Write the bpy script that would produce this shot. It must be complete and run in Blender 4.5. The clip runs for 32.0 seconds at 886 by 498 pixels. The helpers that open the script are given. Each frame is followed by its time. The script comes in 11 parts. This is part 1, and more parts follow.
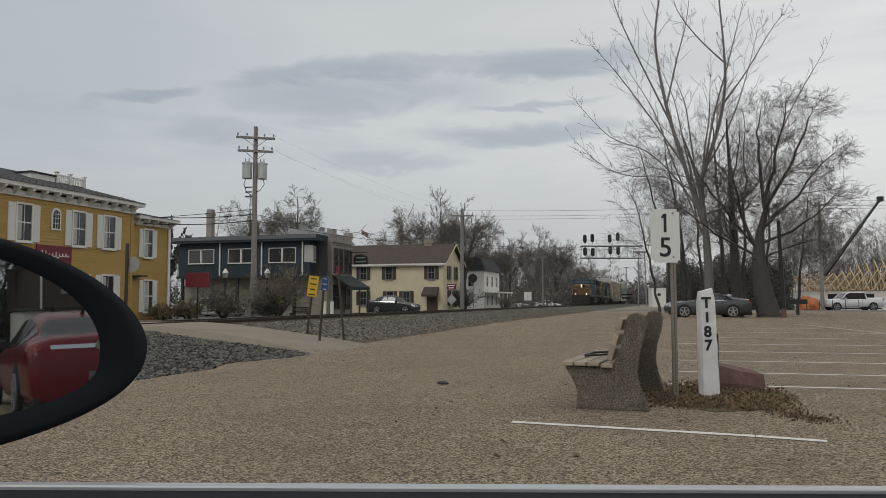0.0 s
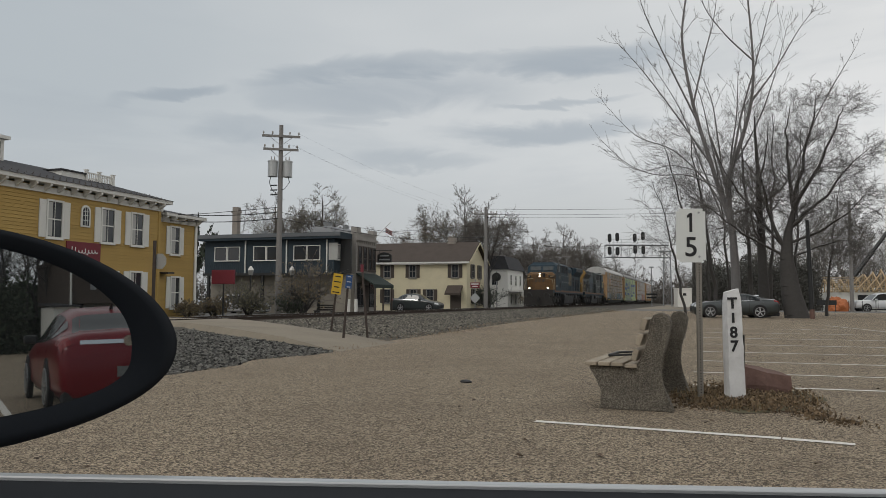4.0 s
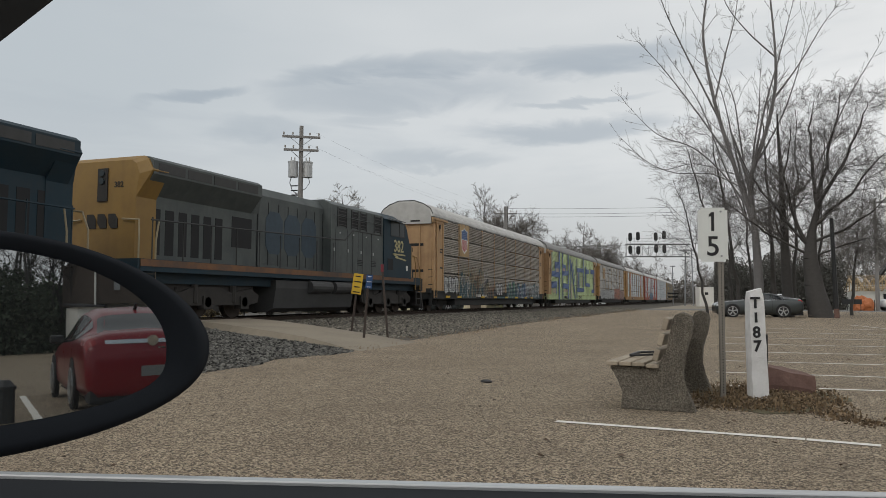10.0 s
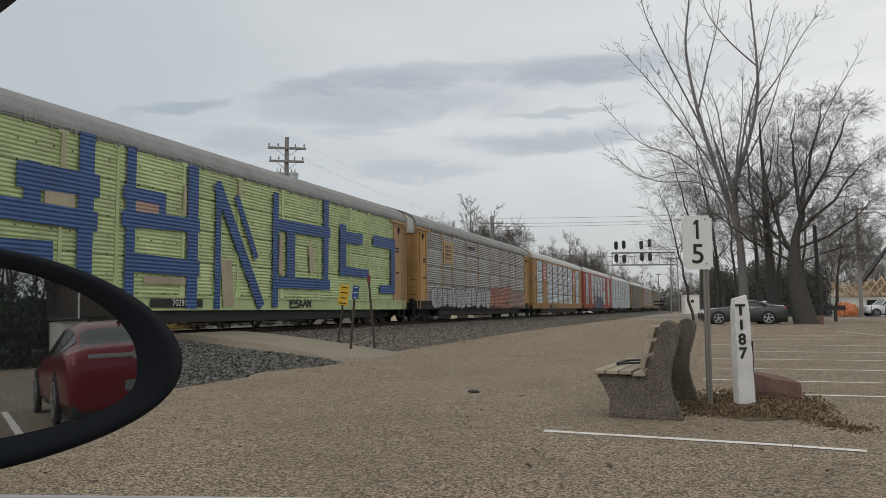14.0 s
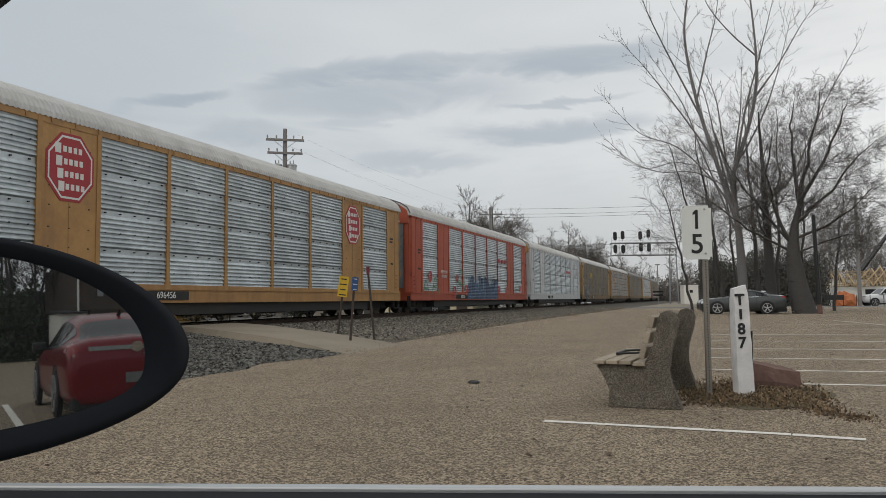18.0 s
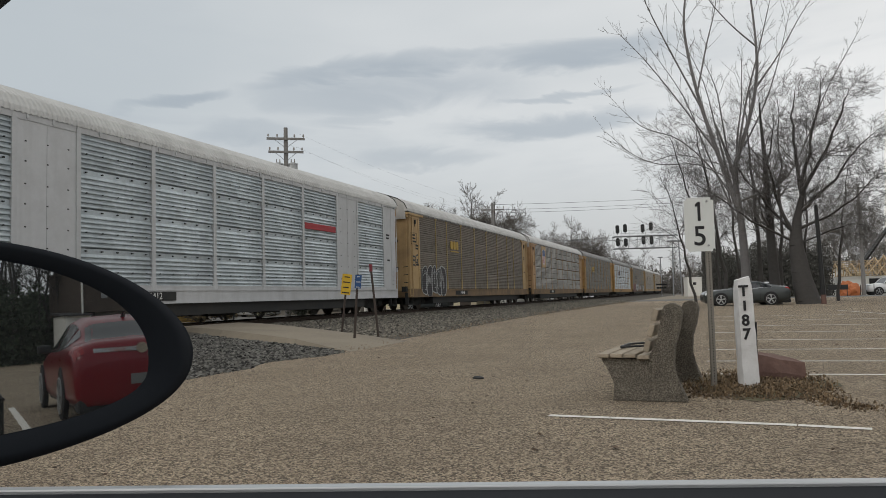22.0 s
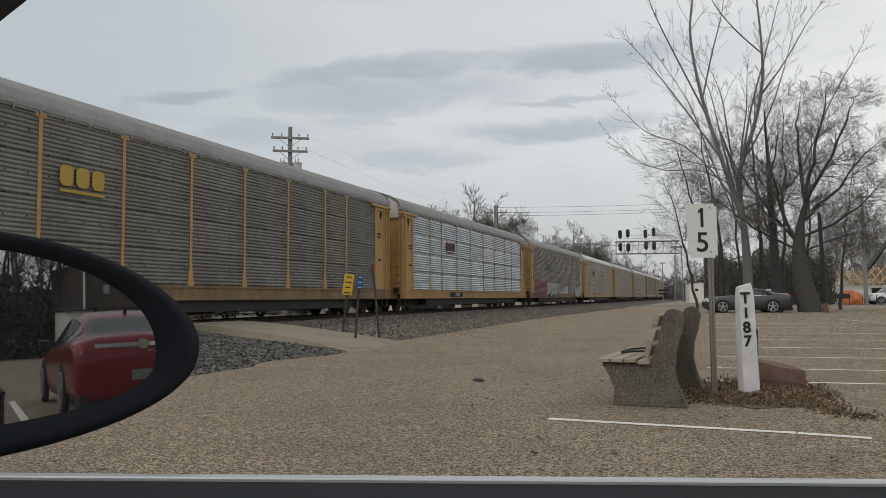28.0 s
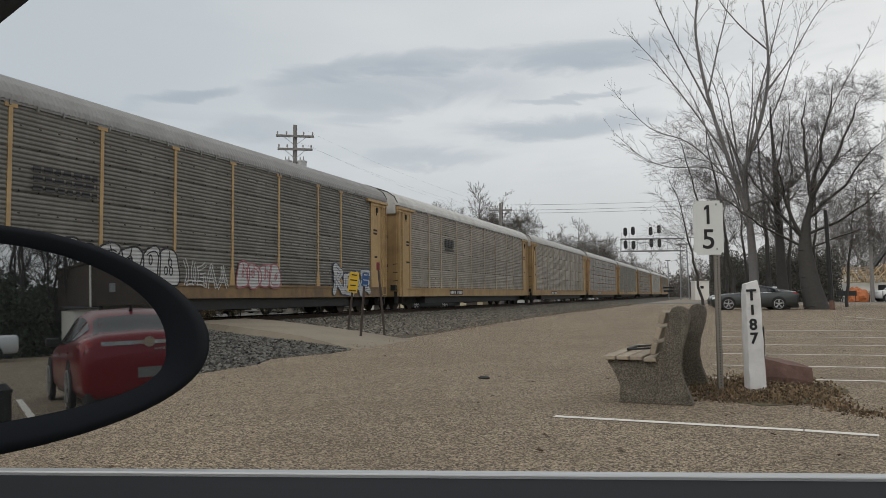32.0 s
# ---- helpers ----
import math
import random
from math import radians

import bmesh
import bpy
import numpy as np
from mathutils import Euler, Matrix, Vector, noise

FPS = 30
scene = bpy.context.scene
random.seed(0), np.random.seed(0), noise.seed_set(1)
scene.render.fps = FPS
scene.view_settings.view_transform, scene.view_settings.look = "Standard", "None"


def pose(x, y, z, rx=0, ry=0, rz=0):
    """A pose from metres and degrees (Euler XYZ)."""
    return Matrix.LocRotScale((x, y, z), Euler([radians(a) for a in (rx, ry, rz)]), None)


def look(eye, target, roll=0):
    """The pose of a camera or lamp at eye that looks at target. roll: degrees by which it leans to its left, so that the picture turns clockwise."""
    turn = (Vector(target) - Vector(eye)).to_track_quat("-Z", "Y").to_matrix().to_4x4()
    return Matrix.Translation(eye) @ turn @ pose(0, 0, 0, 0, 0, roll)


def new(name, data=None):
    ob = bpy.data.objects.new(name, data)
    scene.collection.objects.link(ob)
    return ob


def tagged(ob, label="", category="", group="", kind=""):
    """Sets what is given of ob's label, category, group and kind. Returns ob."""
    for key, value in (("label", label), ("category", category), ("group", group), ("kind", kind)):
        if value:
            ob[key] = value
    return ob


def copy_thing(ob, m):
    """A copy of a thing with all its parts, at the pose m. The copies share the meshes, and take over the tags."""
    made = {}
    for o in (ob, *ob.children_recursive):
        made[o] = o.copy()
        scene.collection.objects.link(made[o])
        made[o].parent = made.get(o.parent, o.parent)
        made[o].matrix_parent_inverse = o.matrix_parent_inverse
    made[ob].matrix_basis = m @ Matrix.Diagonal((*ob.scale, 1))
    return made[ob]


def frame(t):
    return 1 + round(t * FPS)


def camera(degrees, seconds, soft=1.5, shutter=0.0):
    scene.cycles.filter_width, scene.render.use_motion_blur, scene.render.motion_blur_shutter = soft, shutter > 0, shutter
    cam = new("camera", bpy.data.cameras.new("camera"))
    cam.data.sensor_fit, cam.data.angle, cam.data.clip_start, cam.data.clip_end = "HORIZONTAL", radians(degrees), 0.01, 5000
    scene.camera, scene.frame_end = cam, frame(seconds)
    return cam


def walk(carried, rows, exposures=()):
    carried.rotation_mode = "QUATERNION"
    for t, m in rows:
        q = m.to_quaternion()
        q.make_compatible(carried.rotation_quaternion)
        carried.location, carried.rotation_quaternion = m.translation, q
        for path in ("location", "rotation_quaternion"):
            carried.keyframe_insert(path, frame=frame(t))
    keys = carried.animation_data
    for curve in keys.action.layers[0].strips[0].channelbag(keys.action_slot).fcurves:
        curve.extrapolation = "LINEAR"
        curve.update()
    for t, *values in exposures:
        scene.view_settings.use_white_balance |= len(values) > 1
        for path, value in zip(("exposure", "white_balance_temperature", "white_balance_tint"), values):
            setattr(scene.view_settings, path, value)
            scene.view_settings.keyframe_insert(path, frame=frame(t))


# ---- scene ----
# All of the place is laid out with +y along the railway, x across it and z up; the eye is near the origin.
DEG = 60.0
LINE_X = -16.2          # centre line of the track
RAIL_Z = 0.46           # top of the rails
SPEED = 13.90           # metres a second, when the train is half past
GAIN = 0.003            # it gathers a little speed on the way
HEAD = 176.56           # where the first autorack's leading coupler would stand at the start
CAR = 27.44             # from coupler to coupler of an autorack
LOCO = 21.82            # and of a locomotive

cam = camera(DEG, 32.0, soft=0.7)


def aim(x, y, z, yaw, pitch, roll):
    a, b = radians(yaw), radians(pitch)
    way = Vector((-math.sin(a) * math.cos(b), math.cos(a) * math.cos(b), math.sin(b)))
    return look((x, y, z), Vector((x, y, z)) + way * 10, roll)


walk(cam, [(t, aim(*r)) for t, *r in (
    (0, -0.0052, 0.0110, 1.0993, 17.140, 3.894, -0.077),
    (0.5, -0.0050, 0.0203, 1.1013, 17.237, 4.018, -0.249),
    (1, -0.0065, 0.0150, 1.0984, 17.331, 4.109, -0.118),
    (1.5, -0.0080, 0.0174, 1.1002, 17.475, 3.993, -0.060),
    (2, -0.0027, 0.0108, 1.1005, 17.710, 3.868, 0.144),
    (2.5, -0.0041, 0.0200, 1.1004, 17.903, 3.700, 0.179),
    (3, -0.0072, 0.0129, 1.0998, 18.126, 3.735, 0.299),
    (3.5, -0.0022, 0.0052, 1.1004, 18.494, 3.799, 0.335),
    (5.5, -0.0001, -0.0022, 1.1029, 19.819, 3.612, 0.148),
    (6, 0.0000, -0.0000, 1.1000, 19.731, 3.624, 0.000),
    (6.5, 0.0006, 0.0046, 1.1036, 19.489, 3.620, -0.025),
    (7, -0.0062, 0.0075, 1.1001, 19.323, 3.674, 0.304),
    (7.5, -0.0055, -0.0019, 1.0995, 19.495, 3.616, 0.870),
    (8, -0.0085, -0.0107, 1.0968, 19.996, 3.614, 1.563),
    (8.5, -0.0076, -0.0214, 1.1016, 20.293, 3.761, 1.315),
    (9, -0.0073, -0.0166, 1.1040, 20.372, 3.816, 0.557),
    (9.5, -0.0030, -0.0128, 1.1030, 20.346, 3.736, 0.254),
    (10, -0.0019, -0.0136, 1.1055, 20.382, 3.730, 0.237),
    (10.5, -0.0049, -0.0167, 1.1027, 20.291, 3.919, 0.133),
    (11, -0.0021, -0.0081, 1.1076, 20.118, 4.141, -0.015),
    (11.5, -0.0030, -0.0118, 1.1093, 19.879, 4.324, -0.152),
    (12, -0.0003, -0.0050, 1.1083, 19.671, 4.428, -0.168),
    (12.5, -0.0031, -0.0124, 1.1086, 19.556, 4.473, -0.185),
    (13, 0.0028, -0.0107, 1.1085, 19.526, 4.466, -0.193),
    (13.5, 0.0007, -0.0014, 1.1099, 19.429, 4.478, -0.257),
    (14, 0.0008, 0.0020, 1.1054, 19.386, 4.487, -0.335),
    (14.5, -0.0125, 0.0160, 1.1131, 19.442, 4.439, -0.277),
    (16.5, -0.0012, -0.0028, 1.1053, 19.376, 4.351, -0.347),
    (17, -0.0017, -0.0039, 1.1055, 19.314, 4.109, -0.295),
    (17.5, -0.0007, -0.0071, 1.1078, 19.359, 3.910, -0.342),
    (18, -0.0047, -0.0015, 1.1033, 19.312, 3.834, -0.591),
    (18.5, -0.0024, 0.0056, 1.1028, 19.476, 3.809, -0.743),
    (19, -0.0039, -0.0003, 1.1031, 19.505, 3.742, -0.956),
    (19.5, -0.0054, 0.0011, 1.1050, 19.613, 3.716, -1.025),
    (20, -0.0041, -0.0005, 1.1031, 19.616, 3.664, -1.153),
    (20.5, -0.0007, 0.0027, 1.1058, 19.649, 3.636, -1.259),
    (21, -0.0031, -0.0031, 1.1034, 19.626, 3.607, -1.333),
    (21.5, -0.0045, 0.0014, 1.1072, 19.569, 3.546, -1.463),
    (22, -0.0053, 0.0006, 1.1038, 19.507, 3.558, -1.528),
    (22.5, -0.0023, 0.0087, 1.1068, 19.498, 3.604, -1.661),
    (23, -0.0031, -0.0012, 1.1035, 19.445, 3.675, -1.524),
    (23.5, -0.0012, -0.0008, 1.1071, 19.397, 3.737, -1.433),
    (24, -0.0033, -0.0016, 1.1025, 19.395, 3.769, -1.417),
    (24.5, -0.0055, 0.0002, 1.1025, 19.446, 3.756, -1.383),
    (25, -0.0069, 0.0009, 1.1026, 19.338, 3.720, -1.268),
    (25.5, -0.0075, 0.0016, 1.1081, 19.152, 3.697, -1.157),
    (27.5, -0.0088, -0.0141, 1.1015, 19.569, 3.738, -0.474),
    (28, -0.0040, -0.0093, 1.1012, 19.676, 3.700, -0.508),
    (28.5, -0.0067, -0.0131, 1.1054, 19.772, 3.642, -0.461),
    (29, -0.0097, -0.0069, 1.1013, 19.819, 3.518, -0.537),
    (29.5, -0.0069, -0.0024, 1.1027, 19.872, 3.449, -0.561),
    (30, -0.0070, -0.0070, 1.1002, 19.852, 3.482, -0.590),
    (30.5, -0.0089, -0.0121, 1.1026, 19.923, 3.421, -0.511),
    (31, -0.0077, -0.0136, 1.1025, 19.993, 3.411, -0.477),
    (31.5, -0.0087, -0.0089, 1.1019, 20.057, 3.482, -0.616),
    (32, -0.0109, -0.0072, 1.0988, 20.042, 3.538, -0.591),
)], exposures=[(0.0, -0.14), (7.8, -0.14), (9.4, 0.0), (32.0, 0.0)])

# ---- world, sun, exposure ----
world = bpy.data.worlds.new("overcast_sky")
scene.world = world
world.use_nodes = True


CLOUD_AT = (1.7, 0.3, 2.2)


def build_sky():
    nt = world.node_tree
    N, L = nt.nodes, nt.links
    N.clear()
    out = N.new("ShaderNodeOutputWorld")
    bg = N.new("ShaderNodeBackground")
    bg.inputs["Strength"].default_value = 0.1
    sky = N.new("ShaderNodeTexSky")
    sky.sky_type = "NISHITA"
    sky.sun_disc = False
    sky.sun_elevation, sky.sun_rotation = radians(28), radians(200)
    sky.air_density, sky.dust_density, sky.ozone_density = 1.0, 3.0, 1.0
    co = N.new("ShaderNodeTexCoord")
    sep = N.new("ShaderNodeSeparateXYZ")
    L.new(co.outputs["Generated"], sep.inputs[0])
    # long flat streaks of grey cloud, seen edge-on, under a pale high sheet
    def cloud(turn, stretch, place, scale, detail, twist):
        mp = N.new("ShaderNodeMapping")
        mp.inputs["Rotation"].default_value = (0, radians(turn), 0)
        mp.inputs["Scale"].default_value = stretch
        mp.inputs["Location"].default_value = place
        L.new(co.outputs["Generated"], mp.inputs[0])
        n = N.new("ShaderNodeTexNoise")
        n.inputs["Scale"].default_value, n.inputs["Detail"].default_value = scale, detail
        n.inputs["Roughness"].default_value, n.inputs["Distortion"].default_value = 0.55, twist
        L.new(mp.outputs[0], n.inputs["Vector"])
        return n.outputs["Fac"]

    def ranged(v, lo, hi, a, b):
        r = N.new("ShaderNodeMapRange")
        r.interpolation_type = "SMOOTHSTEP"
        r.inputs[1].default_value, r.inputs[2].default_value, r.inputs[3].default_value, r.inputs[4].default_value = lo, hi, a, b
        L.new(v, r.inputs[0])
        return r.outputs[0]

    def mixed(fac, a, b):
        m = N.new("ShaderNodeMixRGB")
        L.new(fac, m.inputs[0])
        for k, c in ((1, a), (2, b)):
            if isinstance(c, tuple):
                m.inputs[k].default_value = (*c, 1)
            else:
                L.new(c, m.inputs[k])
        return m.outputs[0]

    def math2(kind, a, b=None):
        m = N.new("ShaderNodeMath")
        m.operation = kind
        for k, c in enumerate((a, b)):
            if isinstance(c, (int, float)):
                m.inputs[k].default_value = c
            elif c is not None:
                L.new(c, m.inputs[k])
        return m.outputs[0]

    def times(a, b):
        return math2("MULTIPLY", a, b)

    sheet = ranged(cloud(0, (1, 1, 3.0), (2.0, 0.5, 0.3), 1.5, 4, 0.2), 0.35, 0.65, 0.0, 1.0)
    # the sheet is thinner, so paler and warmer, towards +x
    thin = ranged(sep.outputs["X"], -0.85, 0.35, 0.0, 1.0)
    pale = mixed(sheet, mixed(thin, (5.2, 5.7, 6.05), (7.7, 7.8, 7.75)), mixed(thin, (5.9, 6.3, 6.55), (8.7, 8.7, 8.6)))
    zone = times(ranged(sep.outputs["Z"], 0.10, 0.2, 0.25, 1.0), ranged(sep.outputs["Z"], 0.27, 0.38, 1.0, 0.25))
    wisps = ranged(cloud(4, (1.0, 1.0, 7.5), (0.4, 2.1, 1.1), 4.2, 10, 0.5), 0.38, 0.58, 0.15, 1.0)
    streak = times(ranged(cloud(5, (1.0, 1.0, 6.6), CLOUD_AT, 1.8, 9, 0.35), 0.48, 0.62, 0.0, 0.3), wisps)
    grey = mixed(times(zone, streak), pale, (4.6, 5.05, 5.5))
    # the long slate-blue banks over the railway: bearing, height, half length, half depth, slope, weight
    frayed = cloud(3, (1.0, 1.0, 3.2), (0.7, 1.3, 0.2), 7.0, 9, 0.6)
    curled = cloud(0, (1.0, 1.0, 2.0), (3.1, 0.2, 0.9), 3.2, 5, 0.4)
    bearing = math2("ADD", math2("ARCTAN2", sep.outputs["X"], sep.outputs["Y"]), math2("MULTIPLY", math2("SUBTRACT", curled, 0.5), 0.16))
    rise = math2("ADD", math2("ARCSINE", sep.outputs["Z"]), math2("MULTIPLY", math2("SUBTRACT", frayed, 0.5), 0.06))
    banks = None
    for a0, e0, la, h, slope, weight in (
                    (-0.409, 0.289, 0.159, 0.0175, 0.096, 0.8),
                    (-0.178, 0.3001, 0.131, 0.019, 0.043, 0.75),
                    (-0.398, 0.2667, 0.17, 0.0292, -0.001, 0.6),
                    (-0.674, 0.2464, 0.071, 0.0095, 0.199, 0.75),
                    (-0.184, 0.2172, 0.155, 0.0161, 0.036, 0.65),
                    (-0.362, 0.1808, 0.096, 0.0117, -0.013, 0.4),
                    (-0.583, 0.2094, 0.08, 0.019, 0.084, 0.45),
                    (-0.174, 0.2545, 0.091, 0.0058, 0.05, 0.5),
                    (-0.429, 0.2375, 0.074, 0.0088, 0.087, 0.35)):
        da = math2("SUBTRACT", bearing, a0)
        de = math2("SUBTRACT", math2("SUBTRACT", rise, e0), math2("MULTIPLY", da, slope))
        u, v = math2("DIVIDE", da, la), math2("DIVIDE", de, h)
        f = ranged(math2("ADD", math2("MULTIPLY", u, u), math2("MULTIPLY", v, v)), 0.0, 1.7, weight, 0.0)
        banks = f if banks is None else math2("MAXIMUM", banks, f)
    grey = mixed(times(banks, ranged(frayed, 0.25, 0.55, 0.55, 1.0)), grey, (3.75, 4.3, 4.85))
    band = mixed(ranged(sep.outputs["Z"], 0.0, 0.2, 0.65, 0.0), grey, (4.75, 4.8, 4.85))
    mix = N.new("ShaderNodeMixRGB"); mix.blend_type = "MIX"; mix.inputs[0].default_value = 0.93
    L.new(sky.outputs[0], mix.inputs[1]); L.new(band, mix.inputs[2])
    L.new(mix.outputs[0], bg.inputs["Color"])
    L.new(bg.outputs[0], out.inputs[0])


build_sky()
sun = new("sun", bpy.data.lights.new("sun", "SUN"))
sun.data.energy, sun.data.angle, sun.data.color = 0.8, radians(25), (1.0, 0.95, 0.88)
sun.matrix_world = look((0, 0, 50), (12, 26, 22))

# ---- materials ----
MATS = {}


def mat(name, color, rough=0.8, metal=0.0, grain=0.0, scale=20.0, dark=None, bump=0.0, stain=0.0, stain_scale=1.2,
        vary=0.0, emit=None, power=0.0, streak=0.0, coat=0.0, spec=0.5, coarse=None, island=0.0, chips=None, ridge=0.0):
    """A procedural surface: fine grain, large stains, streaks down the face, a little change from piece to piece."""
    if name in MATS:
        return MATS[name]
    m = bpy.data.materials.new(name)
    m.use_nodes = True
    nt = m.node_tree
    N, L = nt.nodes, nt.links
    b = N["Principled BSDF"]
    b.inputs["Roughness"].default_value, b.inputs["Metallic"].default_value = rough, metal
    b.inputs["Specular IOR Level"].default_value = spec
    if coat:
        b.inputs["Coat Weight"].default_value, b.inputs["Coat Roughness"].default_value = coat, 0.08
    if emit:
        b.inputs["Emission Color"].default_value = (*emit, 1)
        b.inputs["Emission Strength"].default_value = power
    base = N.new("ShaderNodeRGB")
    base.outputs[0].default_value = (*color, 1)
    now = base.outputs[0]
    co = N.new("ShaderNodeTexCoord")
    vec = co.outputs["Object"]

    def mixed(fac, other, kind="MIX"):
        nonlocal now
        x = N.new("ShaderNodeMixRGB")
        x.blend_type = kind
        L.new(fac, x.inputs[0])
        L.new(now, x.inputs[1])
        if isinstance(other, tuple):
            x.inputs[2].default_value = (*other, 1)
        else:
            L.new(other, x.inputs[2])
        now = x.outputs[0]

    def noise_fac(sc, lo, hi, top, det=4.0, stretch=None, rough_=0.6):
        n = N.new("ShaderNodeTexNoise")
        n.inputs["Scale"].default_value, n.inputs["Detail"].default_value, n.inputs["Roughness"].default_value = sc, det, rough_
        if stretch:
            mp = N.new("ShaderNodeMapping")
            mp.inputs["Scale"].default_value = stretch
            L.new(vec, mp.inputs[0])
            L.new(mp.outputs[0], n.inputs["Vector"])
        else:
            L.new(vec, n.inputs["Vector"])
        r = N.new("ShaderNodeMapRange")
        r.inputs[1].default_value, r.inputs[2].default_value, r.inputs[4].default_value = lo, hi, top
        L.new(n.outputs["Fac"], r.inputs[0])
        return r.outputs[0], n.outputs["Fac"]

    dk = dark or tuple(c * 0.45 for c in color)
    height = None
    if chips:
        # stone chips: cells of a size, each with its own shade
        v = N.new("ShaderNodeTexVoronoi")
        v.inputs["Scale"].default_value = chips[0]
        L.new(vec, v.inputs["Vector"])
        cr = N.new("ShaderNodeValToRGB")
        cr.color_ramp.interpolation = "LINEAR"
        ce = cr.color_ramp.elements
        ce[0].position, ce[0].color = 0.2, (*chips[1], 1)
        ce[1].position, ce[1].color = 0.85, (*chips[3], 1)
        mid = ce.new(0.5)
        mid.color = (*chips[2], 1)
        sp = N.new("ShaderNodeSeparateColor")
        L.new(v.outputs["Color"], sp.inputs[0])
        L.new(sp.outputs[0], cr.inputs[0])
        x = N.new("ShaderNodeMixRGB")
        x.inputs[0].default_value = chips[4]
        L.new(now, x.inputs[1])
        L.new(cr.outputs[0], x.inputs[2])
        now = x.outputs[0]
        height = v.outputs["Distance"]
    if stain:
        f, _ = noise_fac(stain_scale, 0.42, 0.68, stain, 5)
        mixed(f, dk)
    if streak:
        f, _ = noise_fac(1.0, 0.5, 0.8, streak, 2, (2.6, 2.6, 0.22))
        mixed(f, dk)
    if grain:
        f, rough_h = noise_fac(scale, 0.35, 0.72, grain, 6, None, 0.75)
        height = height or rough_h
        mixed(f, dk)
    if coarse:
        f, _ = noise_fac(coarse[0], 0.55, 0.66, coarse[1], 2)
        mixed(f, coarse[2])
    if vary:
        info = N.new("ShaderNodeObjectInfo")
        r = N.new("ShaderNodeMapRange")
        r.inputs[3].default_value, r.inputs[4].default_value = 1 - vary, 1 + vary
        L.new(info.outputs["Random"], r.inputs[0])
        x = N.new("ShaderNodeVectorMath")
        x.operation = "SCALE"
        L.new(now, x.inputs[0])
        L.new(r.outputs[0], x.inputs["Scale"])
        now = x.outputs[0]
    if island:
        g = N.new("ShaderNodeNewGeometry")
        r = N.new("ShaderNodeMapRange")
        r.inputs[3].default_value, r.inputs[4].default_value = 1 - island, 1 + island
        L.new(g.outputs["Random Per Island"], r.inputs[0])
        x = N.new("ShaderNodeVectorMath")
        x.operation = "SCALE"
        L.new(now, x.inputs[0])
        L.new(r.outputs[0], x.inputs["Scale"])
        now = x.outputs[0]
    L.new(now, b.inputs["Base Color"])
    if bump:
        if height is None:
            n = N.new("ShaderNodeTexNoise")
            n.inputs["Scale"].default_value, n.inputs["Detail"].default_value = scale, 5
            L.new(vec, n.inputs["Vector"])
            height = n.outputs["Fac"]
        bp = N.new("ShaderNodeBump")
        bp.inputs["Strength"].default_value, bp.inputs["Distance"].default_value = bump, 0.02
        L.new(height, bp.inputs["Height"])
        L.new(bp.outputs[0], b.inputs["Normal"])
    if ridge:
        # paint that lies over pressed ridges
        wv = N.new("ShaderNodeTexWave")
        wv.bands_direction = "Z"
        wv.inputs["Scale"].default_value = math.pi / (ridge * 10)
        L.new(vec, wv.inputs["Vector"])
        bp = N.new("ShaderNodeBump")
        bp.inputs["Strength"].default_value, bp.inputs["Distance"].default_value = 0.45, 0.03
        L.new(wv.outputs["Fac"], bp.inputs["Height"])
        L.new(bp.outputs[0], b.inputs["Normal"])
    MATS[name] = m
    return m


def glass(name, color=(0.02, 0.025, 0.03), rough=0.06):
    m = mat(name, color, rough, 0.0, spec=0.8)
    return m


# ---- mesh helpers ----
def bm_new():
    return bmesh.new()


def box(bm, x0, x1, y0, y1, z0, z1, m=None):
    """A box, turned by m."""
    c = [Vector((x, y, z)) for z in (z0, z1) for y in (y0, y1) for x in (x0, x1)]
    v = [bm.verts.new(m @ p if m else p) for p in c]
    for f in ((0, 2, 3, 1), (4, 5, 7, 6), (0, 1, 5, 4), (2, 6, 7, 3), (0, 4, 6, 2), (1, 3, 7, 5)):
        bm.faces.new([v[i] for i in f])
    return v


def bevelled(bm, size, segments=1):
    bmesh.ops.bevel(bm, geom=list(bm.edges), offset=size, segments=segments, profile=0.6, affect="EDGES", clamp_overlap=True)
    return bm


def rod(bm, p0, p1, r0, r1=None, n=8, caps=True):
    p0, p1 = Vector(p0), Vector(p1)
    r1 = r0 if r1 is None else r1
    d = (p1 - p0).normalized()
    a = d.orthogonal().normalized()
    b = d.cross(a)
    rings = []
    for p, r in ((p0, r0), (p1, r1)):
        rings.append([bm.verts.new(p + (a * math.cos(2 * math.pi * k / n) + b * math.sin(2 * math.pi * k / n)) * r) for k in range(n)])
    for k in range(n):
        bm.faces.new((rings[0][k], rings[0][(k + 1) % n], rings[1][(k + 1) % n], rings[1][k]))
    if caps:
        bm.faces.new(rings[0][::-1])
        bm.faces.new(rings[1])


def tube(bm, pts, r, n=6):
    """One round bar bent through the points."""
    pts = [Vector(p) for p in pts]
    rings = []
    for k, p in enumerate(pts):
        d = (pts[min(k + 1, len(pts) - 1)] - pts[max(k - 1, 0)]).normalized()
        a = d.cross(Vector((0.37, 0.21, 0.9))).normalized()
        b = d.cross(a)
        rings.append([p + (a * math.cos(2 * math.pi * j / n) + b * math.sin(2 * math.pi * j / n)) * r for j in range(n)])
    loft(bm, rings)


